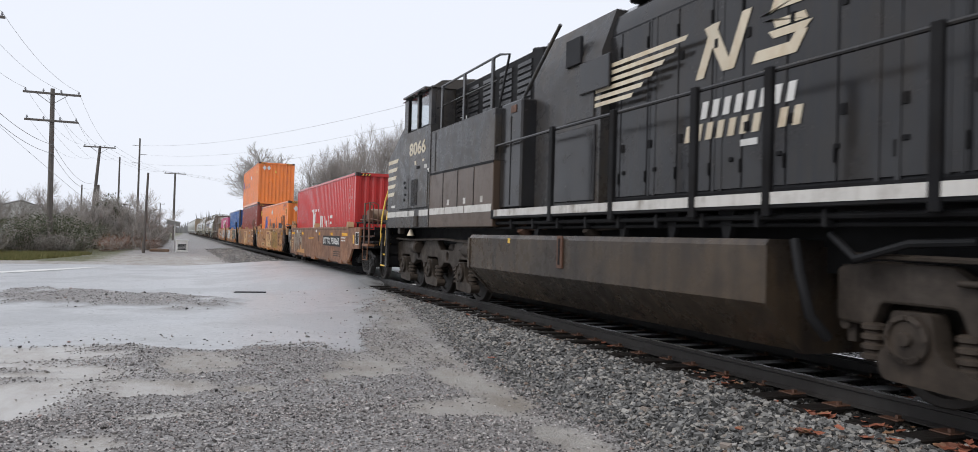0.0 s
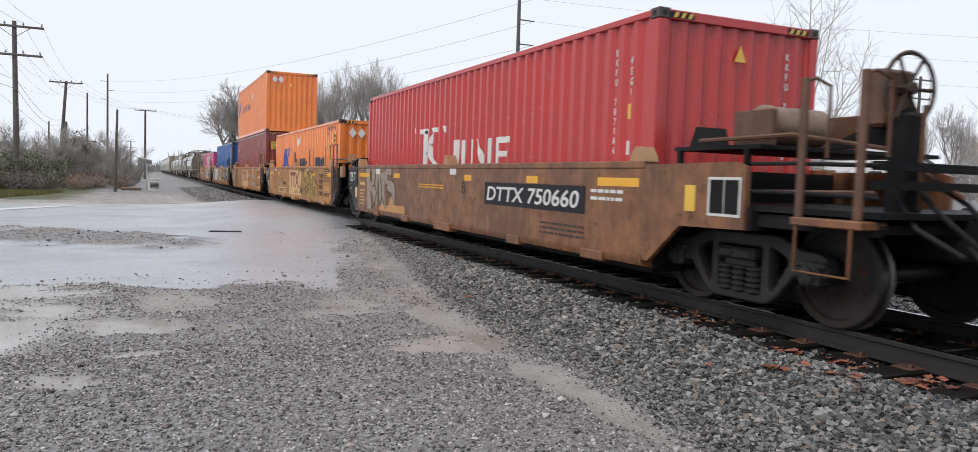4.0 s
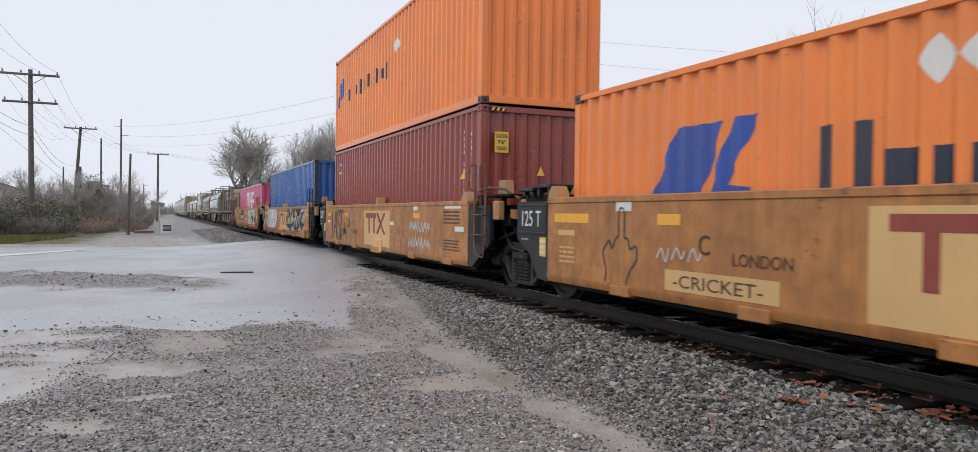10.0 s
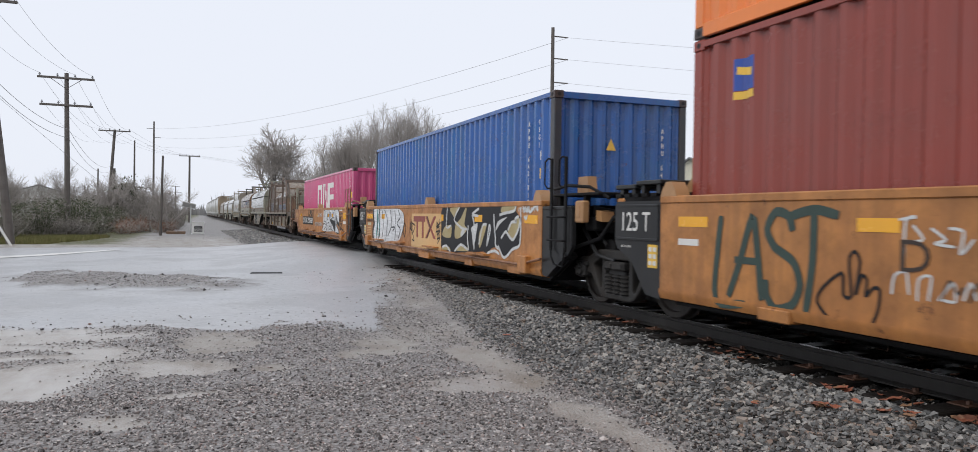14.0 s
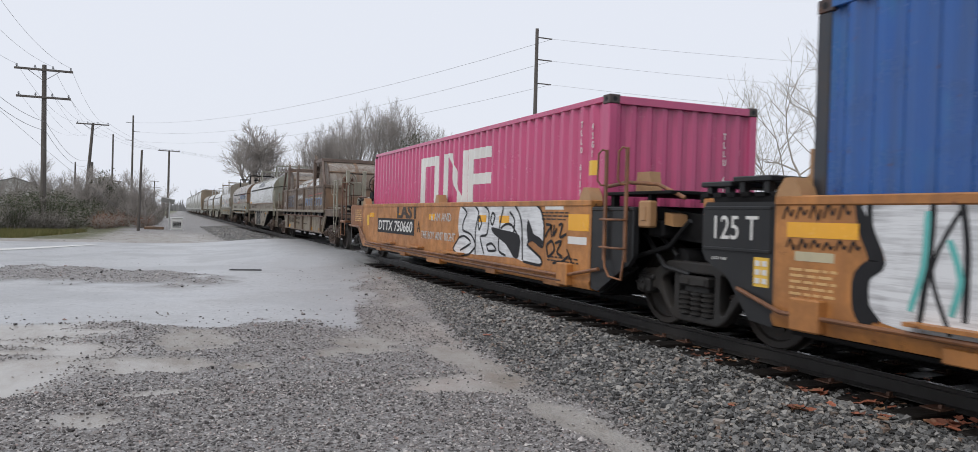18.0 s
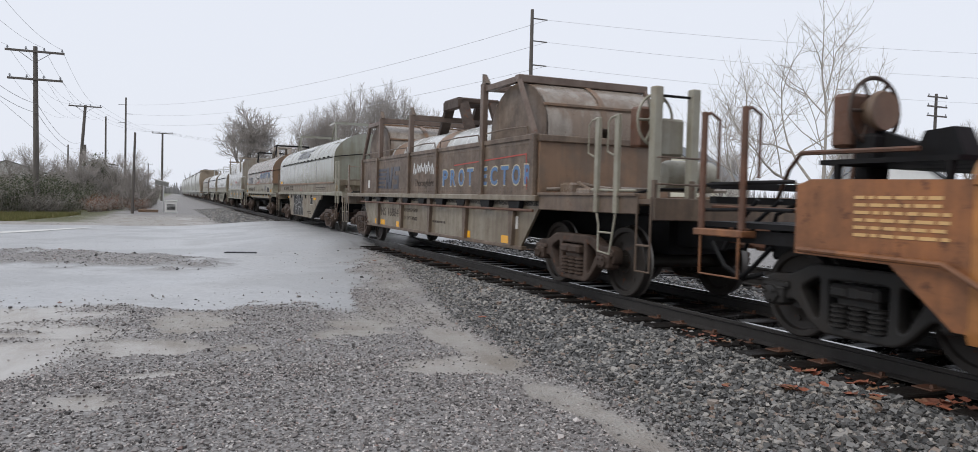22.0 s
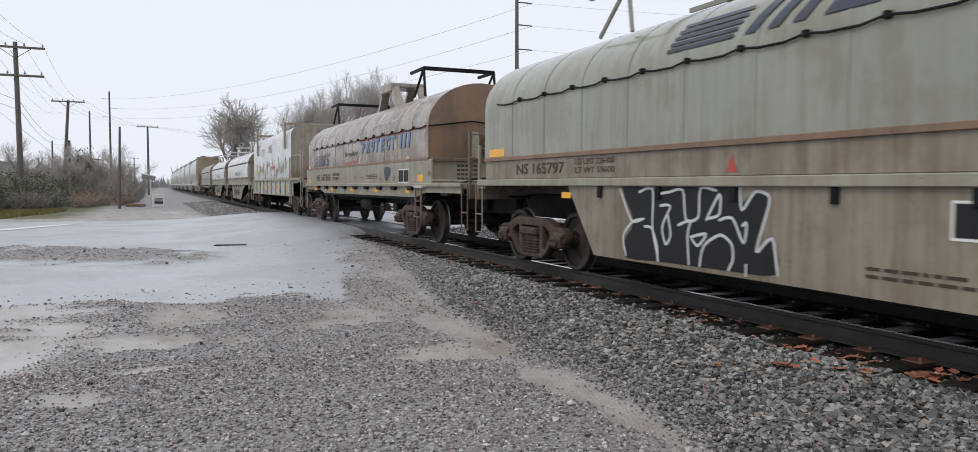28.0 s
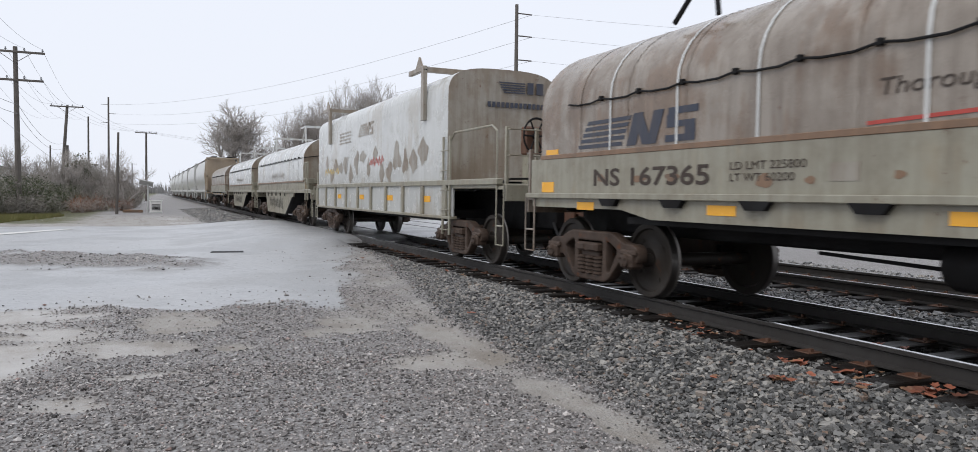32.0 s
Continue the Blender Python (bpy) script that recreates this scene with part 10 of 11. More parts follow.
triangle_sign(c, 1.35, 2.2, 0.16)
for x in (-0.95, -0.66):
    part("hazard_diamond", B().prism([(x, 2.5), (x + 0.13, 2.67), (x + 0.26, 2.5), (x + 0.13, 2.33)], "y", -0.012, -0.006), M_WHITE, c)
end_triangle(c, -0.15, 2.2, 0.17)
end_marks(c, 0.7, 2.5, "HBU 741053", 0.09, M_TTXRED)
c = box_b
code_column(c, 0.95, 2.5, "APHU 6431819", 0.088, M_WHITE)
code_column(c, 0.55, 2.5, "45G1", 0.088, M_WHITE)
on_waves("sticker", [(0.5, 0.63, 1.55, 1.72)], M_YELLOWTAPE, c)
on_waves("sticker", [(0.48, 0.62, 1.85, 2.0)], M_WHITE, c)
end_triangle(c, -0.3, 2.0, 0.17)
end_marks(c, 0.72, 2.4, "APHU 643181", 0.09, M_WHITE)
c = box_p
ob = [(7.75, 8.05, 1.15, 2.22), (7.0, 7.75, 2.02, 2.22), (6.75, 7.02, 1.15, 2.22), (6.15, 6.42, 1.15, 2.22), [(6.15, 2.22), (5.95, 2.22), (5.35, 1.15), (5.6, 1.15)], (5.15, 5.4, 1.15, 2.22), (4.75, 5.02, 1.15, 2.22), (3.9, 4.75, 2.02, 2.22), (3.95, 4.75, 1.55, 1.75)]
on_waves("brand_block", ob, M_WHITE, c, "large white block mark")
code_column(c, 0.72, 2.3, "TLLU 615741", 0.088, M_WHITE)
code_column(c, 0.42, 2.25, "42G1", 0.088, M_WHITE)
end_marks(c, 0.62, 2.2, "TLLU 615741", 0.09, M_WHITE)
on_waves("sticker", [(0.35, 0.5, 1.55, 1.75)], M_YELLOWTAPE, c)
on_waves("sticker", [(0.38, 0.55, 1.25, 1.38)], M_WHITE, c)


# coil cars
def flank(car, y, z, w, h, x, material, stripes=5):
    """Five stripes that run into two slanted blocks, drawn plainly."""
    for k in range(stripes):
        zz = z + h * (k + 0.15) / stripes
        part("flank_stripe", marks([[(y - 0.05 * k, zz), (y - w * 0.42 - 0.04 * k, zz), (y - w * 0.42 - 0.05 * k, zz + h * 0.62 / stripes), (y - 0.06 * k, zz + h * 0.62 / stripes)]], x), material, car)
    a = y - w * 0.46
    blocks = [[(a, z), (a - w * 0.08, z), (a - w * 0.14, z + h), (a - w * 0.06, z + h)], [(a - w * 0.06, z + h), (a - w * 0.13, z + h), (a - w * 0.21, z), (a - w * 0.13, z)], [(a - w * 0.17, z), (a - w * 0.24, z), (a - w * 0.3, z + h), (a - w * 0.22, z + h)],
              (a - w * 0.54, a - w * 0.33, z + h * 0.8, z + h), (a - w * 0.52, a - w * 0.32, z + h * 0.42, z + h * 0.6), (a - w * 0.52, a - w * 0.31, z, z + h * 0.2), (a - w * 0.38, a - w * 0.32, z + h * 0.6, z + h * 0.8), (a - w * 0.52, a - w * 0.45, z + h * 0.2, z + h * 0.42)]
    each("flank_mark", blocks, x, material, car)


c = coil_a      # local y = train metre - 101.85
flank(c, 12.65, 1.42, 2.3, 0.52, -1.432, M_NAVY)
paint_text(c, "Thoroughbred", 9.1, 1.42, 1.42, 0.2, M_STENCIL, -1.434, 0.15)
scrawl(c, zigzag(9.25, 7.75, 1.72, 1.98, 6, 41), 0.05, M_SPRAYWHITE, -1.434, label="white sprayed scribble")
for k, ch in enumerate("PROTECTOR"):
    paint_text(c, ch, 7.27 - 0.45 * k - (0.2 if k > 3 else 0), 1.45, 0.34, 0.34, M_PALEPATCH, -1.432, 0, 0.03, "letter_edge")
    paint_text(c, ch, 7.25 - 0.45 * k - (0.2 if k > 3 else 0), 1.47, 0.3, 0.3, M_SPRAYBLUE, -1.4345, 0, 0.03, "faded_letter")
part("red_line", marks(stroke([(6.6, 1.85), (3.4, 1.93), (3.35, 1.4)], 0.02), -1.434), M_SPRAYRED, c)
paint_text(c, "NS 168849", 12.15, 0.76, 1.8, 0.2, M_STENCIL, -1.364)
paint_text(c, "LD LMT 215500", 10.05, 0.9, 0.98, 0.085, M_STENCIL, -1.364)
paint_text(c, "LT WT 70500", 10.05, 0.72, 0.98, 0.085, M_STENCIL, -1.364)
small_print(c, 7.2, 8.0, 0.7, 0.8, 1, x=-1.363, seed=44)
plate(c, 13.2, 13.35, 1.45, 1.65, M_WHITE, x=-1.432)
plate(c, 3.75, 3.95, 0.78, 0.98, M_WHITE, x=-1.364)
c = coil_b      # - 118.2
paint_text(c, "NS 165797", 13.2, 1.39, 1.5, 0.16, M_STENCIL, -1.404, 0, 0.02)
paint_text(c, "LD LMT 226400", 11.4, 1.5, 0.95, 0.075, M_STENCIL, -1.404)
paint_text(c, "LT WT 59600", 11.4, 1.39, 0.95, 0.075, M_STENCIL, -1.404)
small_print(c, 3.2, 5.0, 1.4, 1.52, 2, x=-1.403, seed=52)
part("red_triangle", marks([[(8.45, 1.36), (8.3, 1.36), (8.375, 1.54)]], -1.404), M_SPRAYRED, c)
fr = [(5.58, 6.1, 0.85, 0.87), (5.58, 6.1, 1.11, 1.13), (5.58, 5.6, 0.87, 1.11), (6.08, 6.1, 0.87, 1.11)]
part("white_frame", marks(fr, -1.4145), M_WHITE, c)
plate(c, 5.61, 6.07, 0.875, 1.105, M_INK, "record_board", -1.4125)
plate(c, 4.95, 5.45, 1.03, 1.12, M_YELLOWREF, "reflector", -1.4125)
plate(c, 11.5, 11.75, 1.06, 1.14, M_YELLOWREF, "reflector", -1.4125)
small_print(c, 5.9, 6.8, 0.5, 0.62, 2, x=-1.4125, seed=53)
plate(c, 13.6, 14.2, 1.68, 1.8, M_YELLOWREF, "warning_plate", -1.424)


def curved(car, polys, z1, ztop, w, material, lift=0.01, name="roof_mark"):
    """Marks that follow a hood's rounded shoulder."""
    b = B()
    for q in polys:
        b.add([(-(w + lift) * math.sqrt(max(0.0, 1 - ((z - z1) / (ztop - z1)) ** 2)) if z > z1 else -w - lift, y, z + lift) for y, z in q], [tuple(range(len(q)))])
    return part(name, b, material, car)


st = []
for k in range(5):
    z = 2.62 + 0.065 * k
    for j in range(3):
        a, b_ = 9.45 - 0.03 * k - 0.35 * j, 9.1 - 0.03 * k - 0.35 * j
        st.append([(a, z), (b_, z), (b_, z + 0.04), (a, z + 0.04)])
for y0, y1 in ((8.25, 8.1), (7.95, 7.8), (7.65, 7.5), (7.3, 6.75)):
    for j in range(4):
        z = 2.62 + 0.08 * j
        if y0 - y1 < 0.3 or j in (0, 1, 3):
            st.append([(y0 - 0.06 * j, z), (y1 - 0.06 * j, z), (y1 - 0.06 * (j + 1), z + 0.08), (y0 - 0.06 * (j + 1), z + 0.08)])
curved(c, st, 2.45, 3.28, 1.42, M_NAVY)
c = coil_c      # - 133.4
flank(c, 13.95, 1.82, 2.4, 0.36, -1.425, M_NAVY)
paint_text(c, "NS 167365", 13.55, 1.36, 2.20, 0.21, M_STENCIL, -1.434, 0, 0.018)
paint_text(c, "LD LMT 225800", 11.05, 1.5, 0.95, 0.075, M_STENCIL, -1.434)
paint_text(c, "LT WT 60200", 11.05, 1.39, 0.82, 0.075, M_STENCIL, -1.434)
plate(c, 9.55, 9.85, 1.38, 1.53, M_COIL, "paint_patch", -1.4325)
paint_text(c, "Thoroughbred", 9.4, 1.98, 1.45, 0.17, M_STENCIL, -1.425, 0.15)
part("red_line", marks(stroke([(9.5, 1.82), (8.0, 1.86), (7.85, 2.0)], 0.03) + stroke([(7.7, 2.36), (2.2, 2.4)], 0.03), -1.425), M_SPRAYRED, c)
for k, ch in enumerate("PROTECT III"):
    if ch != " ":
        y = 7.47 - 0.465 * k if k < 8 else 4.05 - 0.3 * (k - 8)
        wide = 0.33 if k < 8 else 0.2
        paint_text(c, ch, y - 0.03, 2.03, wide, 0.31, M_STENCIL, -1.4245, 0.2, 0.045, "letter_shadow")
        paint_text(c, ch, y, 2.045, wide, 0.31, M_SPRAYBLUE, -1.4275, 0.2, 0.045, "faded_letter")
prof_c = arch(1.42, 1.74, 2.42, 3.3, 18)
for y in (13.2, 11.9, 10.7, 9.0, 7.7, 6.4, 5.2):
    hood_band(prof_c, y, 0.035, 0.012, M_SPRAYWHITE, c)
fr = [(3.35, 4.15, 1.28, 1.3), (3.35, 4.15, 1.56, 1.58), (3.35, 3.37, 1.3, 1.56), (4.13, 4.15, 1.3, 1.56), (3.74, 3.76, 1.3, 1.56)]
part("white_frame", marks(fr, -1.4345), M_WHITE, c)
plate(c, 3.38, 4.12, 1.305, 1.555, M_INK, "record_board", -1.4325)
small_print(c, 5.9, 7.0, 1.38, 1.5, 3, x=-1.433, seed=62)
plate(c, 14.6, 14.95, 1.28, 1.42, M_YELLOWREF, "reflector", -1.4325)
plate(c, 2.4, 2.75, 1.3, 1.45, M_YELLOWREF, "reflector", -1.4325)
plate(c, 14.5, 14.85, 1.78, 1.86, M_YELLOWREF, "warning_plate", -1.425)
for k in range(14):
    part("grime_patch", marks([blob(13.5 - 0.9 * k + rnd.uniform(-0.3, 0.3), 1.42 + rnd.uniform(-0.05, 0.05), rnd.uniform(0.05, 0.14), rnd.uniform(0.03, 0.07), seed=k)], -1.4335, 0.0015), M_COIL_RUST, c)
c = coil_d      # - 149.65
for k in range(16):
    part("peeling_patch", marks([blob(4.0 + 0.62 * k, 1.85 + rnd.uniform(-0.15, 0.35), rnd.uniform(0.14, 0.3), rnd.uniform(0.12, 0.3), seed=90 + k, wob=0.3)], -1.4035, 0.0015), M_COIL, c)
scrawl(c, zigzag(8.4, 6.9, 1.9, 2.15, 6, 71), 0.04, M_SPRAYRED, -1.4045)
scrawl(c, zigzag(13.6, 11.6, 1.75, 2.0, 6, 72), 0.04, M_SPRAYYEL, -1.4045)
flank(c, 9.4, 2.7, 1.5, 0.32, -1.4045, M_COIL)
for cc in (coil_e, coil_f):
    scrawl(cc, zigzag(10.2, 6.4, 0.5, 1.1, 9, 73), 0.05, M_INK, -1.413)
    scrawl(cc, zigzag(9.5, 6.0, 1.75, 2.1, 9, 74), 0.05, M_COIL, -1.424)

# grey block letters, partly painted over
c = well_k
sprayed(c, [(11.65, 1.46), (11.29, 1.48), (11.23, 1.1), (11.12, 1.1), (11.07, 1.19), (11.16, 1.48), (10.88, 1.45), (10.82, 1.21), (10.9, 1.05), (10.66, 0.81), (10.91, 0.53), (11.18, 0.87), (11.09, 0.45), (11.43, 0.42), (11.55, 0.99)], M_SPRAYGREY, -1.4425, "graffiti", "faded grey block graffiti letter")
sprayed(c, [(10.84, 1.48), (10.43, 1.47), (10.36, 1.16), (10.23, 0.76), (10.42, 0.56), (10.56, 1.2), (10.53, 0.54), (10.78, 0.64), (10.64, 0.82), (10.83, 1.02), (10.82, 1.21)], M_SPRAYGREY, -1.4425, "graffiti", "faded grey block graffiti letter")
sprayed(c, [(10.36, 1.27), (10.2, 1.3), (10.03, 1.32), (10.01, 0.87), (9.95, 0.45), (10.27, 0.56), (10.21, 0.76)], M_SPRAYGREY, -1.4425, "graffiti", "faded grey block graffiti letter")
sprayed(c, [(9.51, 1.47), (9.71, 1.47), (9.92, 1.41), (9.99, 1.27), (9.95, 1.05), (9.84, 0.92), (9.66, 0.84), (9.46, 0.83), (9.53, 0.74), (9.65, 0.59), (9.86, 0.55), (9.97, 0.66), (9.95, 0.53), (9.8, 0.53), (9.19, 0.6), (9.15, 0.8), (9.18, 1.0), (9.3, 1.13), (9.5, 1.16), (9.46, 1.34)], M_SPRAYGREY, -1.4425, "graffiti", "faded grey block graffiti letter")
brush(c, [(11.25, 1.35), (11.21, 1.11), (11.13, 1.12), (11.16, 1.34)], 0.045, M_BROWNLINE, -1.446, label="dark brown sprayed outline")
brush(c, [(11.18, 0.87), (11.09, 0.45)], 0.045, M_BROWNLINE, -1.446)
brush(c, [(11.09, 0.85), (10.93, 0.54), (11.05, 0.46)], 0.045, M_BROWNLINE, -1.446)
brush(c, [(11.04, 1.0), (10.85, 1.01), (10.79, 1.3)], 0.045, M_BROWNLINE, -1.446)
brush(c, [(10.83, 1.02), (10.66, 0.81), (10.91, 0.53)], 0.045, M_BROWNLINE, -1.446)
brush(c, [(10.53, 0.54), (10.56, 1.2), (10.42, 0.56)], 0.045, M_BROWNLINE, -1.446)
brush(c, [(10.36, 1.19), (10.21, 0.76), (10.41, 0.55)], 0.045, M_BROWNLINE, -1.446)
brush(c, [(10.23, 0.76), (9.96, 0.56)], 0.045, M_BROWNLINE, -1.446)
brush(c, [(9.96, 1.0), (9.79, 1.05), (9.85, 0.93), (9.66, 0.87), (9.46, 0.83), (9.53, 0.75), (9.68, 0.81), (9.83, 0.91)], 0.045, M_BROWNLINE, -1.446)
brush(c, [(9.83, 1.21), (9.71, 1.25), (9.55, 1.21), (9.61, 1.16), (9.73, 1.16), (9.83, 1.21)], 0.045, M_BROWNLINE, -1.446)
brush(c, [(9.56, 1.2), (9.47, 1.29), (9.48, 1.47)], 0.045, M_BROWNLINE, -1.446)
brush(c, [(9.52, 1.15), (9.3, 1.11), (9.19, 0.98), (9.16, 0.8), (9.19, 0.63)], 0.045, M_BROWNLINE, -1.446)
sprayed(c, [(10.4, 0.48), (10.3, 0.55), (9.97, 0.58), (9.95, 0.48), (9.62, 0.59), (9.56, 0.73), (9.48, 0.78), (9.36, 0.71), (9.29, 0.61), (8.85, 0.6), (8.5, 0.59), (8.48, 0.41), (9.05, 0.41), (9.9, 0.41), (10.39, 0.41)], M_REPAINT, -1.4475, "paint_patch", "fresh yellow-brown paint patch")

# yellow bubble letters
c = well_h
sprayed(c, [(4.4, 1.18), (4.25, 1.38), (3.97, 1.42), (3.72, 1.32), (3.53, 1.27), (3.24, 1.29), (3.01, 1.31), (2.79, 1.26), (2.63, 1.38), (2.39, 1.42), (2.17, 1.37), (2.06, 1.24), (2.09, 1.1), (2.23, 0.99), (2.02, 0.97), (1.93, 0.87), (1.94, 0.65), (1.98, 0.41), (2.43, 0.41), (2.84, 0.41), (3.21, 0.41), (3.93, 0.41), (4.25, 0.46), (4.39, 0.81)], M_MUSTARD, -1.4425, "graffiti", "streaky mustard graffiti fill")
brush(c, [(4.25, 0.46), (4.36, 0.74), (4.46, 1.1), (4.31, 1.36), (4.02, 1.42), (3.77, 1.34), (3.7, 1.12), (3.83, 0.88), (4.03, 0.73), (4.1, 0.7), (4.05, 0.55), (3.94, 0.41)], 0.05, M_BROWNLINE, -1.446, label="dark brown bubble-letter outline")
brush(c, [(4.05, 1.1), (4.09, 1.02), (4.05, 0.94), (3.99, 0.97), (3.99, 1.08), (4.05, 1.1)], 0.05, M_BROWNLINE, -1.446)
brush(c, [(3.71, 1.26), (3.49, 1.35), (3.55, 1.19), (3.29, 1.31), (3.05, 1.32)], 0.05, M_BROWNLINE, -1.446)
brush(c, [(3.45, 1.16), (3.28, 1.2), (3.25, 1.0), (3.37, 0.9), (3.67, 0.83), (3.94, 0.7), (3.99, 0.55)], 0.05, M_BROWNLINE, -1.446)
brush(c, [(3.7, 0.83), (3.44, 0.91)], 0.05, M_BROWNLINE, -1.446)
brush(c, [(3.77, 0.59), (3.62, 0.7), (3.44, 0.75), (3.56, 0.64), (3.72, 0.55), (3.77, 0.59)], 0.05, M_BROWNLINE, -1.446)
brush(c, [(3.41, 0.75), (3.24, 0.67), (3.2, 0.53), (3.25, 0.41)], 0.05, M_BROWNLINE, -1.446)
brush(c, [(3.05, 1.32), (2.83, 1.26), (2.73, 1.08), (2.71, 0.81), (2.76, 0.54), (2.87, 0.41)], 0.05, M_BROWNLINE, -1.446)
brush(c, [(3.08, 1.06), (3.06, 0.73)], 0.05, M_BROWNLINE, -1.446)
brush(c, [(3.17, 0.83), (2.97, 0.86)], 0.05, M_BROWNLINE, -1.446)
brush(c, [(3.02, 0.9), (3.12, 0.72)], 0.05, M_BROWNLINE, -1.446)
brush(c, [(2.77, 1.17), (2.77, 1.29), (2.59, 1.4), (2.36, 1.43), (2.14, 1.37), (2.07, 1.21), (2.14, 1.05), (2.32, 0.95), (2.09, 0.98), (1.96, 0.91), (1.93, 0.76), (1.95, 0.54), (1.99, 0.41)], 0.05, M_BROWNLINE, -1.446)
brush(c, [(2.49, 1.18), (2.5, 1.06), (2.44, 1.02), (2.4, 1.09), (2.42, 1.18)], 0.05, M_BROWNLINE, -1.446)
brush(c, [(2.47, 0.41), (2.5, 0.62), (2.51, 0.77), (2.43, 0.8), (2.35, 0.72), (2.38, 0.55), (2.43, 0.41)], 0.05, M_BROWNLINE, -1.446)
brush(c, [(4.88, 0.89), (4.91, 0.83), (4.82, 0.8), (4.75, 0.85), (4.82, 0.9)], 0.05, M_BROWNLINE, -1.446)
brush(c, [(5.07, 0.72), (4.91, 0.73), (4.97, 0.66), (4.87, 0.59), (5.06, 0.56)], 0.05, M_BROWNLINE, -1.446)
brush(c, [(4.87, 0.71), (4.73, 0.53)], 0.05, M_BROWNLINE, -1.446)
brush(c, [(4.72, 0.7), (4.86, 0.54)], 0.05, M_BROWNLINE, -1.446)
brush(c, [(4.68, 0.68), (4.65, 0.5)], 0.05, M_BROWNLINE, -1.446)
brush(c, [(4.57, 0.67), (4.65, 0.58), (4.53, 0.47)], 0.05, M_BROWNLINE, -1.446)

# silver block letters
c = well_p
sprayed(c, [(4.72, 1.46), (4.13, 1.46), (3.54, 1.45), (3.1, 1.46), (2.39, 1.46), (1.71, 1.46), (1.46, 1.37), (1.33, 1.14), (1.34, 0.85), (1.43, 0.86), (1.68, 0.94), (1.87, 0.83), (1.42, 0.67), (1.43, 0.56), (2.05, 0.57), (2.34, 0.6), (3.67, 0.57), (4.94, 0.55), (5.07, 0.63), (4.79, 0.83), (4.86, 1.04)], M_SILVER, -1.4425, "graffiti", "silver block graffiti with black outline")
sprayed(c, [(3.26, 1.06), (2.83, 1.03), (2.15, 0.96), (2.16, 0.63), (2.34, 0.61), (2.65, 0.8), (3.15, 0.95)], M_INK, -1.445, "graffiti", "black graffiti shading")
sprayed(c, [(1.86, 1.21), (1.76, 1.13), (1.65, 1.0), (1.44, 0.95), (1.33, 0.88), (1.44, 0.84), (1.74, 0.92), (1.84, 0.89), (1.89, 1.05)], M_INK, -1.445, "graffiti", "black graffiti shading")
brush(c, [(4.72, 1.43), (4.41, 1.3), (4.56, 1.15), (4.6, 0.98), (4.19, 0.91), (3.95, 0.72), (4.27, 0.55), (4.65, 0.51)], 0.04, M_INK, -1.4475, label="black sprayed line")
brush(c, [(4.79, 0.83), (4.51, 0.87), (4.18, 0.76), (4.71, 0.6)], 0.04, M_INK, -1.4475)
brush(c, [(4.12, 1.45), (3.84, 1.31), (3.97, 1.01), (3.96, 0.57)], 0.04, M_INK, -1.4475)
brush(c, [(3.85, 1.11), (3.81, 1.24), (3.7, 1.12), (3.81, 1.0), (3.85, 1.11)], 0.04, M_INK, -1.4475)
brush(c, [(3.63, 1.43), (3.38, 1.31), (3.44, 0.94), (3.74, 0.88), (3.56, 0.6)], 0.04, M_INK, -1.4475)
brush(c, [(3.22, 1.31), (3.3, 1.18), (3.21, 1.1), (3.12, 1.25), (3.22, 1.31)], 0.04, M_INK, -1.4475)
brush(c, [(3.45, 0.75), (3.23, 0.79), (3.03, 0.69), (3.35, 0.66), (3.45, 0.75)], 0.04, M_INK, -1.4475)
brush(c, [(3.1, 1.45), (2.79, 1.41), (2.91, 1.1), (2.93, 0.7), (2.64, 0.62)], 0.04, M_INK, -1.4475)
brush(c, [(2.87, 1.05), (2.67, 1.12), (2.44, 1.11), (2.14, 0.91)], 0.04, M_INK, -1.4475)
brush(c, [(2.39, 1.45), (2.19, 1.32), (2.07, 1.12), (2.01, 0.59)], 0.04, M_INK, -1.4475)
brush(c, [(1.71, 1.46), (1.45, 1.37), (1.32, 1.14), (1.33, 0.85), (1.44, 0.83), (1.68, 0.91), (1.86, 0.83), (1.41, 0.66), (1.41, 0.55), (1.99, 0.57)], 0.04, M_INK, -1.4475)
brush(c, [(4.94, 0.55), (5.09, 0.62), (4.79, 0.83)], 0.04, M_INK, -1.4475)
brush(c, [(2.53, 1.32), (2.34, 1.2), (2.36, 0.99)], 0.04, M_INK, -1.4475)
brush(c, [(1.26, 1.15), (1.08, 1.13), (1.21, 1.04), (1.26, 0.96)], 0.04, M_INK, -1.4475)
brush(c, [(1.11, 1.15), (1.07, 0.97)], 0.04, M_INK, -1.4475)
brush(c, [(1.0, 1.15), (1.02, 0.99), (0.92, 1.1)], 0.04, M_INK, -1.4475)
brush(c, [(0.87, 1.14), (0.76, 1.16), (0.83, 0.98), (0.64, 1.03)], 0.04, M_INK, -1.4475)
brush(c, [(1.23, 0.85), (1.07, 0.92), (0.98, 0.8), (1.16, 0.69), (1.23, 0.85)], 0.04, M_INK, -1.4475)
brush(c, [(0.96, 0.89), (0.78, 0.92), (0.9, 0.77), (0.74, 0.71)], 0.04, M_INK, -1.4475)
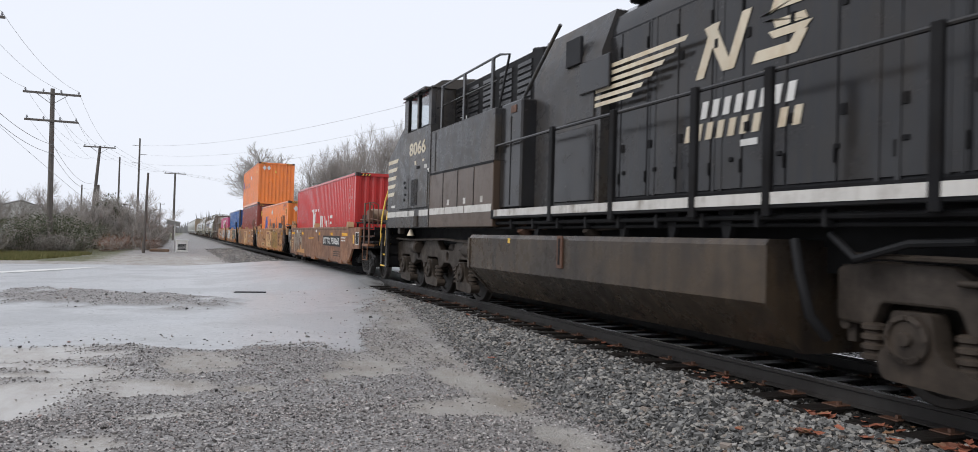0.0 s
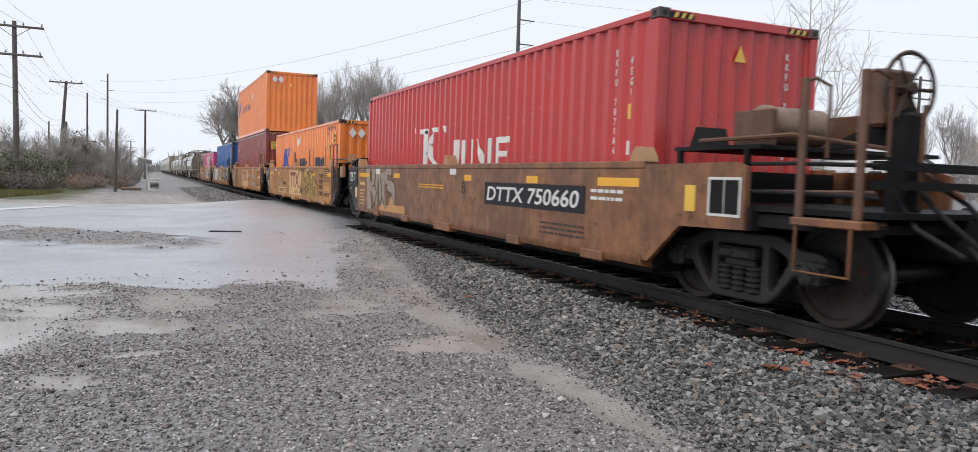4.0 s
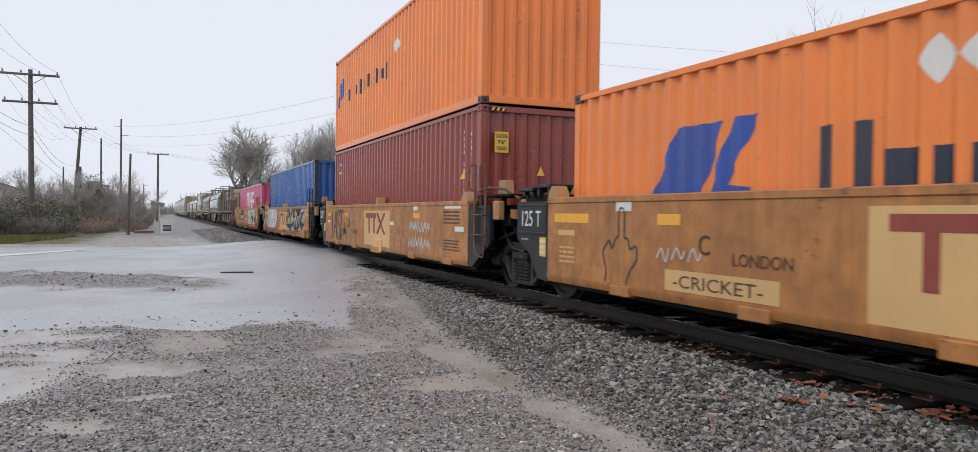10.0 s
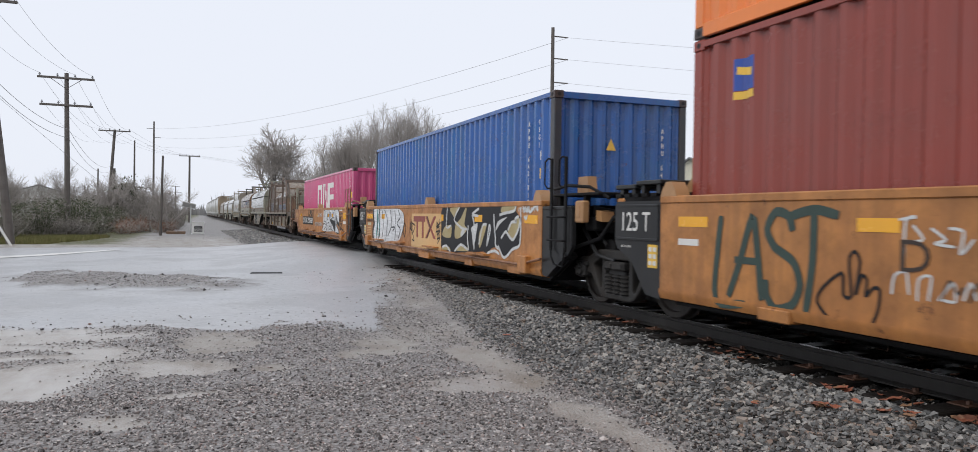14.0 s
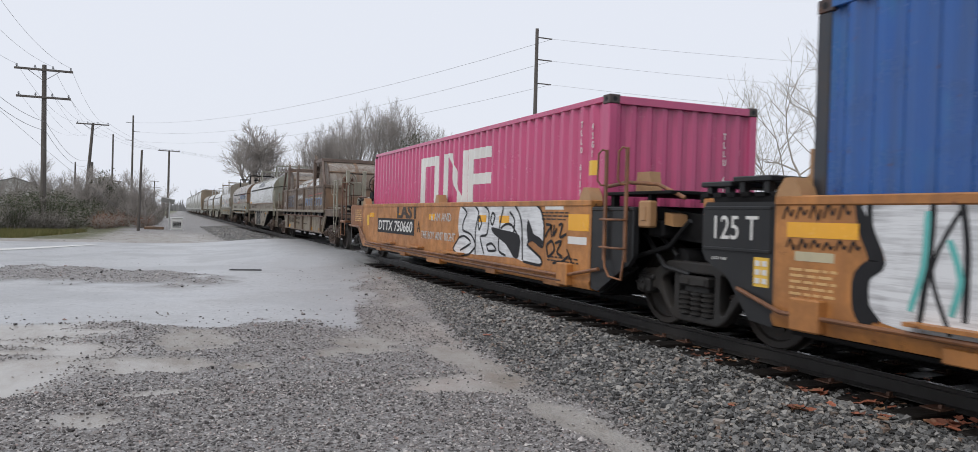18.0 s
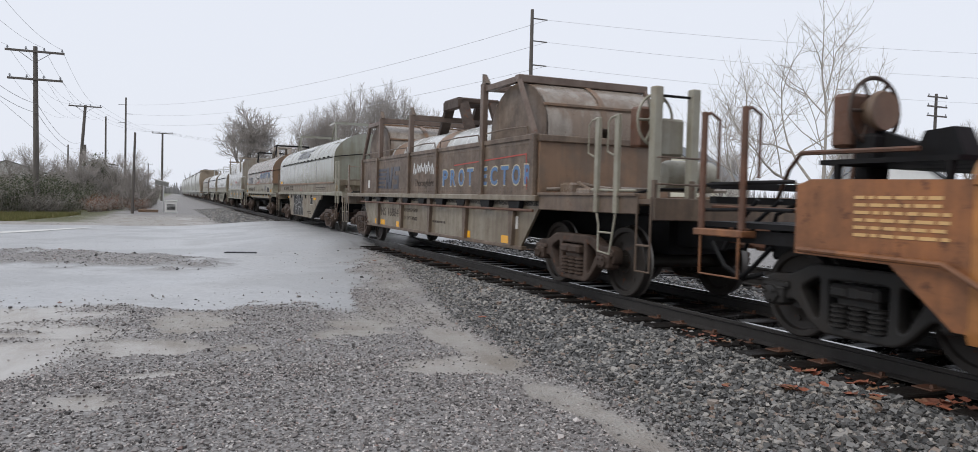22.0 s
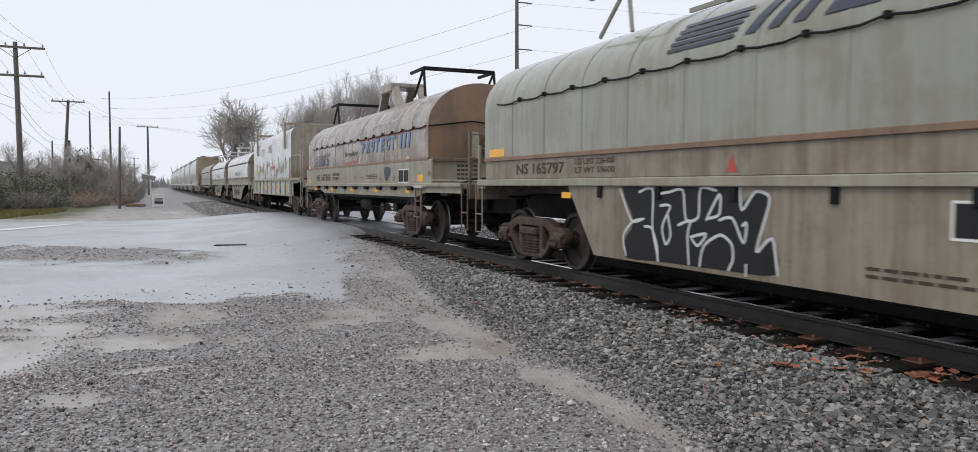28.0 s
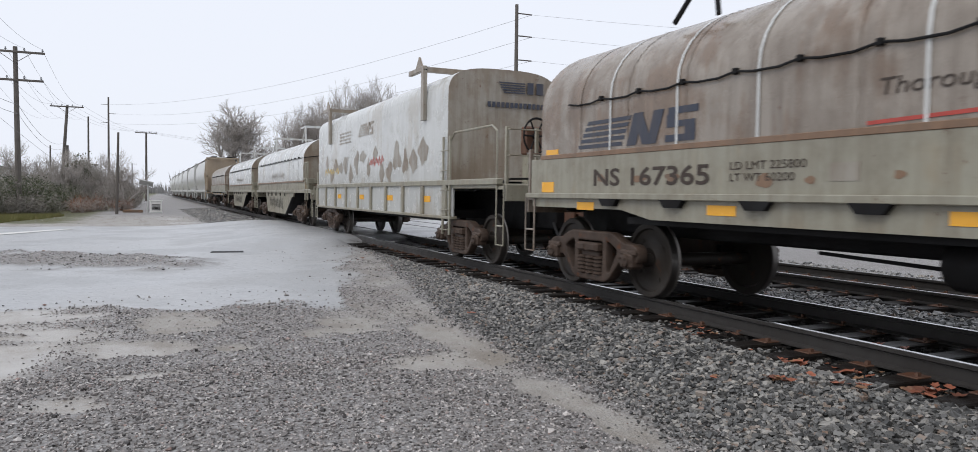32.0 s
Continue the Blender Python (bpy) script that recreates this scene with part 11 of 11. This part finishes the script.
brush(c, [(0.62, 0.82), (0.47, 0.65)], 0.04, M_INK, -1.4475)
brush(c, [(1.02, 0.61), (0.76, 0.64), (0.57, 0.73)], 0.04, M_INK, -1.4475)

# black letters with white edges on the grey-green car
c = coil_b
sprayed(c, [(10.27, 1.22), (9.92, 1.22), (9.62, 1.19), (9.37, 1.22), (8.97, 1.22), (8.82, 1.21), (8.58, 1.22), (8.24, 1.22), (8.21, 1.07), (8.06, 1.17), (7.89, 1.15), (7.85, 1.05), (7.99, 0.62), (7.82, 0.78), (7.74, 0.44), (8.51, 0.41), (9.55, 0.4), (10.16, 0.39), (10.2, 0.6), (10.02, 0.82)], M_INK, -1.4135, "graffiti", "black graffiti letters with white outline")
brush(c, [(10.3, 1.19), (10.06, 0.83), (9.8, 0.86)], 0.03, M_SPRAYWHITE, -1.416, label="white sprayed outline")
brush(c, [(9.92, 1.15), (9.65, 1.19), (9.64, 0.76), (9.52, 0.4)], 0.03, M_SPRAYWHITE, -1.416)
brush(c, [(9.8, 0.77), (9.66, 0.76), (9.55, 0.57), (9.54, 0.4)], 0.03, M_SPRAYWHITE, -1.416)
brush(c, [(10.16, 0.41), (10.23, 0.63), (10.05, 0.81), (9.8, 0.86)], 0.03, M_SPRAYWHITE, -1.416)
brush(c, [(9.52, 1.14), (9.34, 1.16), (9.11, 1.18), (9.05, 0.88), (8.85, 0.91), (8.82, 1.2), (8.57, 1.18)], 0.03, M_SPRAYWHITE, -1.416)
brush(c, [(9.51, 1.01), (9.32, 1.01), (9.46, 0.79), (9.4, 0.6), (9.31, 0.7), (9.37, 0.94)], 0.03, M_SPRAYWHITE, -1.416)
brush(c, [(9.19, 0.81), (8.98, 0.87), (9.02, 0.72), (8.99, 0.41)], 0.03, M_SPRAYWHITE, -1.416)
brush(c, [(8.73, 0.88), (8.53, 1.15), (8.53, 0.95), (8.71, 0.9)], 0.03, M_SPRAYWHITE, -1.416)
brush(c, [(8.98, 0.7), (8.72, 0.75), (8.85, 0.62), (8.96, 0.69)], 0.03, M_SPRAYWHITE, -1.416)
brush(c, [(8.82, 0.41), (8.76, 0.62), (8.52, 0.75), (8.35, 0.68), (8.32, 0.53), (8.39, 0.41)], 0.03, M_SPRAYWHITE, -1.416)
brush(c, [(8.54, 0.89), (8.34, 0.92), (8.18, 0.69), (8.14, 0.88), (8.21, 0.85)], 0.03, M_SPRAYWHITE, -1.416)
brush(c, [(8.24, 1.22), (8.21, 1.0), (8.04, 1.17), (7.88, 1.15), (7.86, 1.05), (8.01, 0.62), (7.81, 0.76), (7.73, 0.43)], 0.03, M_SPRAYWHITE, -1.416)
brush(c, [(8.14, 0.5), (8.14, 0.38)], 0.03, M_SPRAYWHITE, -1.416)

# black letters with white and olive shapes
c = well_b
sprayed(c, [(4.93, 1.4), (1.6, 1.43), (1.01, 1.41), (0.97, 1.31), (0.8, 1.2), (0.8, 0.8), (1.11, 0.69), (1.47, 0.53), (1.75, 0.69), (2.05, 0.67), (2.21, 0.58), (2.41, 0.52), (2.46, 0.59), (4.9, 0.52)], M_INK, -1.4425, "graffiti", "black angular graffiti with white outline")
sprayed(c, [(4.41, 1.39), (3.8, 1.4), (4.13, 1.22), (4.26, 1.27)], M_OLIVE, -1.445, "graffiti", "olive and white graffiti shape")
sprayed(c, [(4.07, 1.04), (3.73, 1.19), (3.47, 1.39), (3.39, 1.36), (3.51, 1.08), (3.35, 0.98), (3.67, 0.83), (4.06, 0.78)], M_OLIVE, -1.445, "graffiti", "olive and white graffiti shape")
sprayed(c, [(4.91, 0.83), (4.75, 1.0), (4.31, 1.04), (4.33, 0.8), (4.65, 0.78)], M_OLIVE, -1.445, "graffiti", "olive and white graffiti shape")
sprayed(c, [(4.87, 0.59), (4.54, 0.61), (4.35, 0.54), (4.9, 0.52)], M_OLIVE, -1.445, "graffiti", "olive and white graffiti shape")
sprayed(c, [(4.05, 0.54), (3.71, 0.66), (3.34, 0.63), (3.31, 0.56)], M_OLIVE, -1.445, "graffiti", "olive and white graffiti shape")
sprayed(c, [(2.68, 0.92), (2.51, 1.06), (2.3, 1.09), (2.46, 0.86), (2.63, 0.65), (2.7, 0.72)], M_OLIVE, -1.445, "graffiti", "olive and white graffiti shape")
sprayed(c, [(1.63, 1.31), (1.56, 1.42), (1.01, 1.42), (1.07, 1.33), (1.32, 1.28)], M_OLIVE, -1.445, "graffiti", "olive and white graffiti shape")
sprayed(c, [(1.31, 1.0), (1.16, 1.14), (0.95, 1.22), (0.83, 1.2), (0.91, 1.02), (1.09, 0.86), (1.28, 0.94)], M_OLIVE, -1.445, "graffiti", "olive and white graffiti shape")
sprayed(c, [(3.11, 1.01), (2.78, 1.11), (2.82, 0.95), (2.97, 0.65), (3.08, 0.91)], M_SPRAYWHITE, -1.446, "graffiti", "white graffiti shape")
sprayed(c, [(1.87, 0.98), (1.77, 1.15), (1.35, 1.23), (1.69, 1.1)], M_SPRAYWHITE, -1.446, "graffiti", "white graffiti shape")
sprayed(c, [(3.72, 0.91), (3.54, 1.01), (3.48, 0.92), (3.69, 0.82)], M_SPRAYWHITE, -1.446, "graffiti", "white graffiti shape")
brush(c, [(3.28, 1.06), (3.32, 0.82), (3.24, 0.58)], 0.05, M_SPRAYWHITE, -1.4475, label="white sprayed outline")
brush(c, [(3.07, 1.25), (2.94, 1.04), (2.95, 0.6)], 0.05, M_SPRAYWHITE, -1.4475)
brush(c, [(2.29, 0.7), (2.18, 0.87), (2.12, 1.02), (2.18, 1.07), (2.29, 0.72)], 0.05, M_SPRAYWHITE, -1.4475)
brush(c, [(1.96, 1.28), (1.93, 1.05), (1.87, 0.87), (1.86, 0.73), (1.71, 0.67)], 0.05, M_SPRAYWHITE, -1.4475)
brush(c, [(1.61, 0.86), (1.41, 0.98), (1.28, 0.92), (1.09, 0.85), (0.88, 1.02), (0.79, 1.23)], 0.05, M_SPRAYWHITE, -1.4475)
brush(c, [(0.79, 1.39), (0.8, 0.8), (1.11, 0.69), (1.47, 0.53), (1.75, 0.73)], 0.05, M_SPRAYWHITE, -1.4475)
brush(c, [(2.29, 0.53), (2.21, 0.58), (1.9, 0.63), (1.68, 0.58)], 0.05, M_SPRAYWHITE, -1.4475)
brush(c, [(1.7, 1.26), (1.49, 1.29), (1.07, 1.33), (0.98, 1.41)], 0.05, M_SPRAYWHITE, -1.4475)
brush(c, [(4.57, 1.43), (4.62, 1.0), (4.31, 1.04)], 0.05, M_SPRAYWHITE, -1.4475)
brush(c, [(3.8, 1.42), (4.13, 1.16), (3.67, 1.0), (3.35, 0.98)], 0.05, M_SPRAYWHITE, -1.4475)
brush(c, [(2.7, 0.71), (2.51, 1.06), (2.3, 1.09)], 0.05, M_SPRAYWHITE, -1.4475)
brush(c, [(2.7, 1.38), (3.07, 1.27), (2.74, 1.24)], 0.05, M_SPRAYWHITE, -1.4475)
brush(c, [(4.9, 0.57), (4.61, 0.61), (4.35, 0.5)], 0.05, M_SPRAYWHITE, -1.4475)
brush(c, [(4.08, 0.52), (3.71, 0.67), (3.3, 0.59)], 0.05, M_SPRAYWHITE, -1.4475)
brush(c, [(1.31, 1.0), (1.16, 1.14), (0.96, 1.15), (1.01, 1.2), (0.86, 1.24)], 0.05, M_SPRAYWHITE, -1.4475)
brush(c, [(0.7, 1.41), (0.64, 1.31), (0.61, 1.39), (0.53, 1.31), (0.48, 1.41), (0.44, 1.31), (0.35, 1.34), (0.25, 1.4), (0.16, 1.42), (0.14, 1.32)], 0.05, M_SPRAYWHITE, -1.4475)
brush(c, [(0.64, 1.25), (0.58, 1.2), (0.53, 1.26)], 0.05, M_SPRAYWHITE, -1.4475)

sprayed(c, [(11.47, 1.44), (11.42, 1.22), (11.3, 0.99), (11.43, 0.84), (11.43, 0.62), (11.3, 0.51), (10.76, 0.47), (9.42, 0.54), (8.49, 0.6), (8.07, 1.0), (8.09, 1.26), (8.52, 1.39), (9.45, 1.42), (10.37, 1.43)], M_SILVER, -1.4425, "graffiti", "silver-white bubble graffiti")
brush(c, [(10.72, 1.36), (10.92, 0.94), (10.76, 0.49)], 0.035, M_INK, -1.446, label="dark sprayed outline")
brush(c, [(10.37, 1.36), (10.22, 0.95), (10.4, 0.51)], 0.035, M_INK, -1.446)
brush(c, [(10.1, 1.38), (9.76, 1.09), (9.93, 0.53)], 0.035, M_INK, -1.446)
brush(c, [(9.45, 1.38), (9.31, 0.97), (9.68, 0.67)], 0.035, M_INK, -1.446)
brush(c, [(8.97, 1.36), (8.84, 0.98), (8.94, 0.58)], 0.035, M_INK, -1.446)
brush(c, [(8.63, 1.37), (8.4, 1.18), (8.73, 1.02), (8.39, 0.87), (8.6, 0.61)], 0.035, M_INK, -1.446)
brush(c, [(9.19, 0.81), (8.95, 0.92), (9.31, 0.91)], 0.035, M_INK, -1.446)
brush(c, [(8.09, 1.3), (8.02, 1.0), (8.27, 0.72)], 0.035, M_INK, -1.446)
brush(c, [(8.03, 1.05), (7.87, 0.96), (7.96, 0.7), (8.09, 0.84), (8.03, 1.05)], 0.035, M_INK, -1.446)
brush(c, [(7.38, 1.05), (7.28, 0.87), (7.47, 0.94)], 0.035, M_INK, -1.446)
brush(c, [(7.29, 1.05), (7.01, 0.98), (7.28, 0.76)], 0.035, M_INK, -1.446)
brush(c, [(7.19, 0.77), (7.09, 0.63), (7.27, 0.66)], 0.035, M_INK, -1.446)
brush(c, [(5.29, 1.09), (5.15, 1.0), (5.32, 0.99), (5.02, 1.09)], 0.035, M_INK, -1.446)
brush(c, [(5.35, 0.88), (5.05, 0.91), (5.28, 0.81)], 0.035, M_INK, -1.446)
brush(c, [(5.28, 0.72), (5.08, 0.76), (5.24, 0.63)], 0.035, M_INK, -1.446)

# patches on the grey car
c = coil_c
sprayed(c, [(5.28, 1.64), (5.03, 1.65), (4.77, 1.62), (4.79, 1.44), (4.93, 1.42), (5.0, 1.34), (5.17, 1.33), (5.27, 1.43)], M_NAVY, -1.4345, "paint_patch", "dark blue paint patch")
sprayed(c, [(4.58, 2.26), (4.39, 2.31), (4.35, 2.19), (4.29, 2.08), (4.43, 2.0), (4.5, 2.14)], M_PALEPATCH, -1.4245, "bare_patch", "pale peeled patch")
sprayed(c, [(3.59, 1.78), (3.45, 1.89), (3.37, 1.8), (3.44, 1.73)], M_PALEPATCH, -1.4245, "bare_patch", "pale peeled patch")

# tall thin letters and a line drawing
c = well_m
brush(c, [(11.38, 1.27), (11.43, 0.88), (11.44, 0.41), (11.0, 0.42)], 0.085, M_SPRAYGREEN, -1.446, label="tall thin dark green graffiti letter")
brush(c, [(11.25, 0.47), (11.09, 0.82), (10.92, 1.27), (10.84, 0.91), (10.78, 0.48)], 0.085, M_SPRAYGREEN, -1.446)
brush(c, [(11.17, 0.84), (10.81, 0.84)], 0.085, M_SPRAYGREEN, -1.446)
brush(c, [(10.4, 1.14), (10.45, 1.27), (10.61, 1.31), (10.72, 1.15), (10.62, 0.99), (10.39, 0.87), (10.3, 0.68), (10.38, 0.49), (10.59, 0.42), (10.71, 0.53), (10.73, 0.68)], 0.085, M_SPRAYGREEN, -1.446)
brush(c, [(10.43, 1.27), (10.15, 1.33), (9.88, 1.28)], 0.085, M_SPRAYGREEN, -1.446)
brush(c, [(10.15, 1.31), (10.16, 0.88), (10.23, 0.41)], 0.085, M_SPRAYGREEN, -1.446)
brush(c, [(9.96, 0.41), (10.1, 0.54), (10.05, 0.66), (9.84, 0.81), (9.82, 0.63), (9.74, 0.63), (9.77, 0.91), (9.72, 0.99), (9.66, 0.91), (9.7, 0.64), (9.64, 0.8), (9.59, 0.77), (9.6, 0.64), (9.53, 0.71), (9.47, 0.7), (9.48, 0.55), (9.54, 0.41)], 0.03, M_INK, -1.446, label="grey line drawing")
brush(c, [(9.31, 1.25), (9.16, 1.27), (9.25, 1.24), (9.26, 0.91)], 0.022, M_SPRAYWHITE, -1.446, label="faded pale scribble")
brush(c, [(9.19, 1.21), (9.1, 1.11), (9.2, 1.08)], 0.022, M_SPRAYWHITE, -1.446)
brush(c, [(9.04, 1.19), (8.92, 1.11), (9.01, 1.08), (8.85, 1.06)], 0.022, M_SPRAYWHITE, -1.446)
brush(c, [(8.9, 1.19), (8.79, 1.17), (8.81, 1.01), (8.71, 1.12)], 0.022, M_SPRAYWHITE, -1.446)
brush(c, [(9.36, 0.68), (9.34, 0.82), (9.24, 0.86), (9.21, 0.69)], 0.022, M_SPRAYWHITE, -1.446)
brush(c, [(9.14, 0.65), (9.13, 0.81), (9.03, 0.84), (9.05, 0.66)], 0.022, M_SPRAYWHITE, -1.446)
brush(c, [(8.97, 0.67), (8.86, 0.81), (8.84, 0.68), (8.94, 0.68)], 0.022, M_SPRAYWHITE, -1.446)
brush(c, [(8.78, 0.69), (8.73, 0.82), (8.68, 0.7)], 0.022, M_SPRAYWHITE, -1.446)

# rivet rows on the gondola's wall, and a faded slogan on the round hood
rv = B()
for row in (1.36, 1.42, 2.08):
    for n in range(76):
        rv.cyl((-1.432, 3.2 + 0.145 * n, row), (-1.44, 3.2 + 0.145 * n, row), 0.012, 0.007, n=6)
tagged(part("rivet_row", rv, M_COIL_BROWN, coil_a), kind="stuff")
part("faded_slogan", lettering("Protected Temperature Coil Transport", 2.0, 0.13, M_SPRAYWHITE, 0.2), M_SPRAYWHITE, coil_c, "faded white lettering", at=pose(-1.385, 6.42, 2.62, 0, 22, 0))
c = well_b
brush(c, [(11.53, 1.45), (11.49, 1.23), (11.38, 0.97), (11.52, 0.84), (11.52, 0.6), (11.41, 0.48)], 0.14, M_INK, -1.4418, label="black graffiti shadow")
brush(c, [(10.96, 1.36), (10.98, 0.96), (11.08, 0.63)], 0.05, M_SPRAYTEAL, -1.4478, label="teal sprayed edge")
brush(c, [(10.79, 1.16), (10.7, 0.89), (10.76, 0.63)], 0.05, M_SPRAYTEAL, -1.4478)
brush(c, [(10.92, 1.46), (10.93, 1.09), (11.0, 0.55)], 0.05, M_INK, -1.4475, label="black sprayed outline")
brush(c, [(11.45, 1.45), (11.44, 1.24), (11.32, 0.96), (11.45, 0.84), (11.45, 0.63), (11.34, 0.51)], 0.05, M_INK, -1.4475)
brush(c, [(10.71, 1.45), (10.66, 1.11), (10.66, 0.6)], 0.05, M_INK, -1.4475)

# the coil cars' bodies are narrower than the well cars'
def squeeze(ob, m):
    for c in ob.children:
        if c.name.startswith("truck"):
            continue
        n = c.matrix_basis.inverted() @ m @ c.matrix_basis
        squeeze(c, n)
        if c.data.users > 1:
            c.data = c.data.copy()
        c.data.transform(n)


SLIM = Matrix.Translation((0, 0, 1.22)) @ Matrix.Diagonal((0.85, 1.0, 1.035, 1.0)) @ Matrix.Translation((0, 0, -1.22))
for c in (coil_a, coil_b, coil_c, coil_d, coil_e, coil_f, coil_g):
    squeeze(c, SLIM)


def motions():
    """Everything on the train rolls by together, and the wheelsets turn with it."""
    for ob in CARRIED:
        x, y, z = ob.location
        walk(ob, [(t, pose(x, y - gone(t), z)) for t in range(0, 33, 1)])
    ticks = [k * 4 / 30 for k in range(241)]
    for w, y, r in WHEELS:
        walk(w, [(t, pose(0, y, r, math.degrees(gone(t) / r))) for t in ticks])


motions()
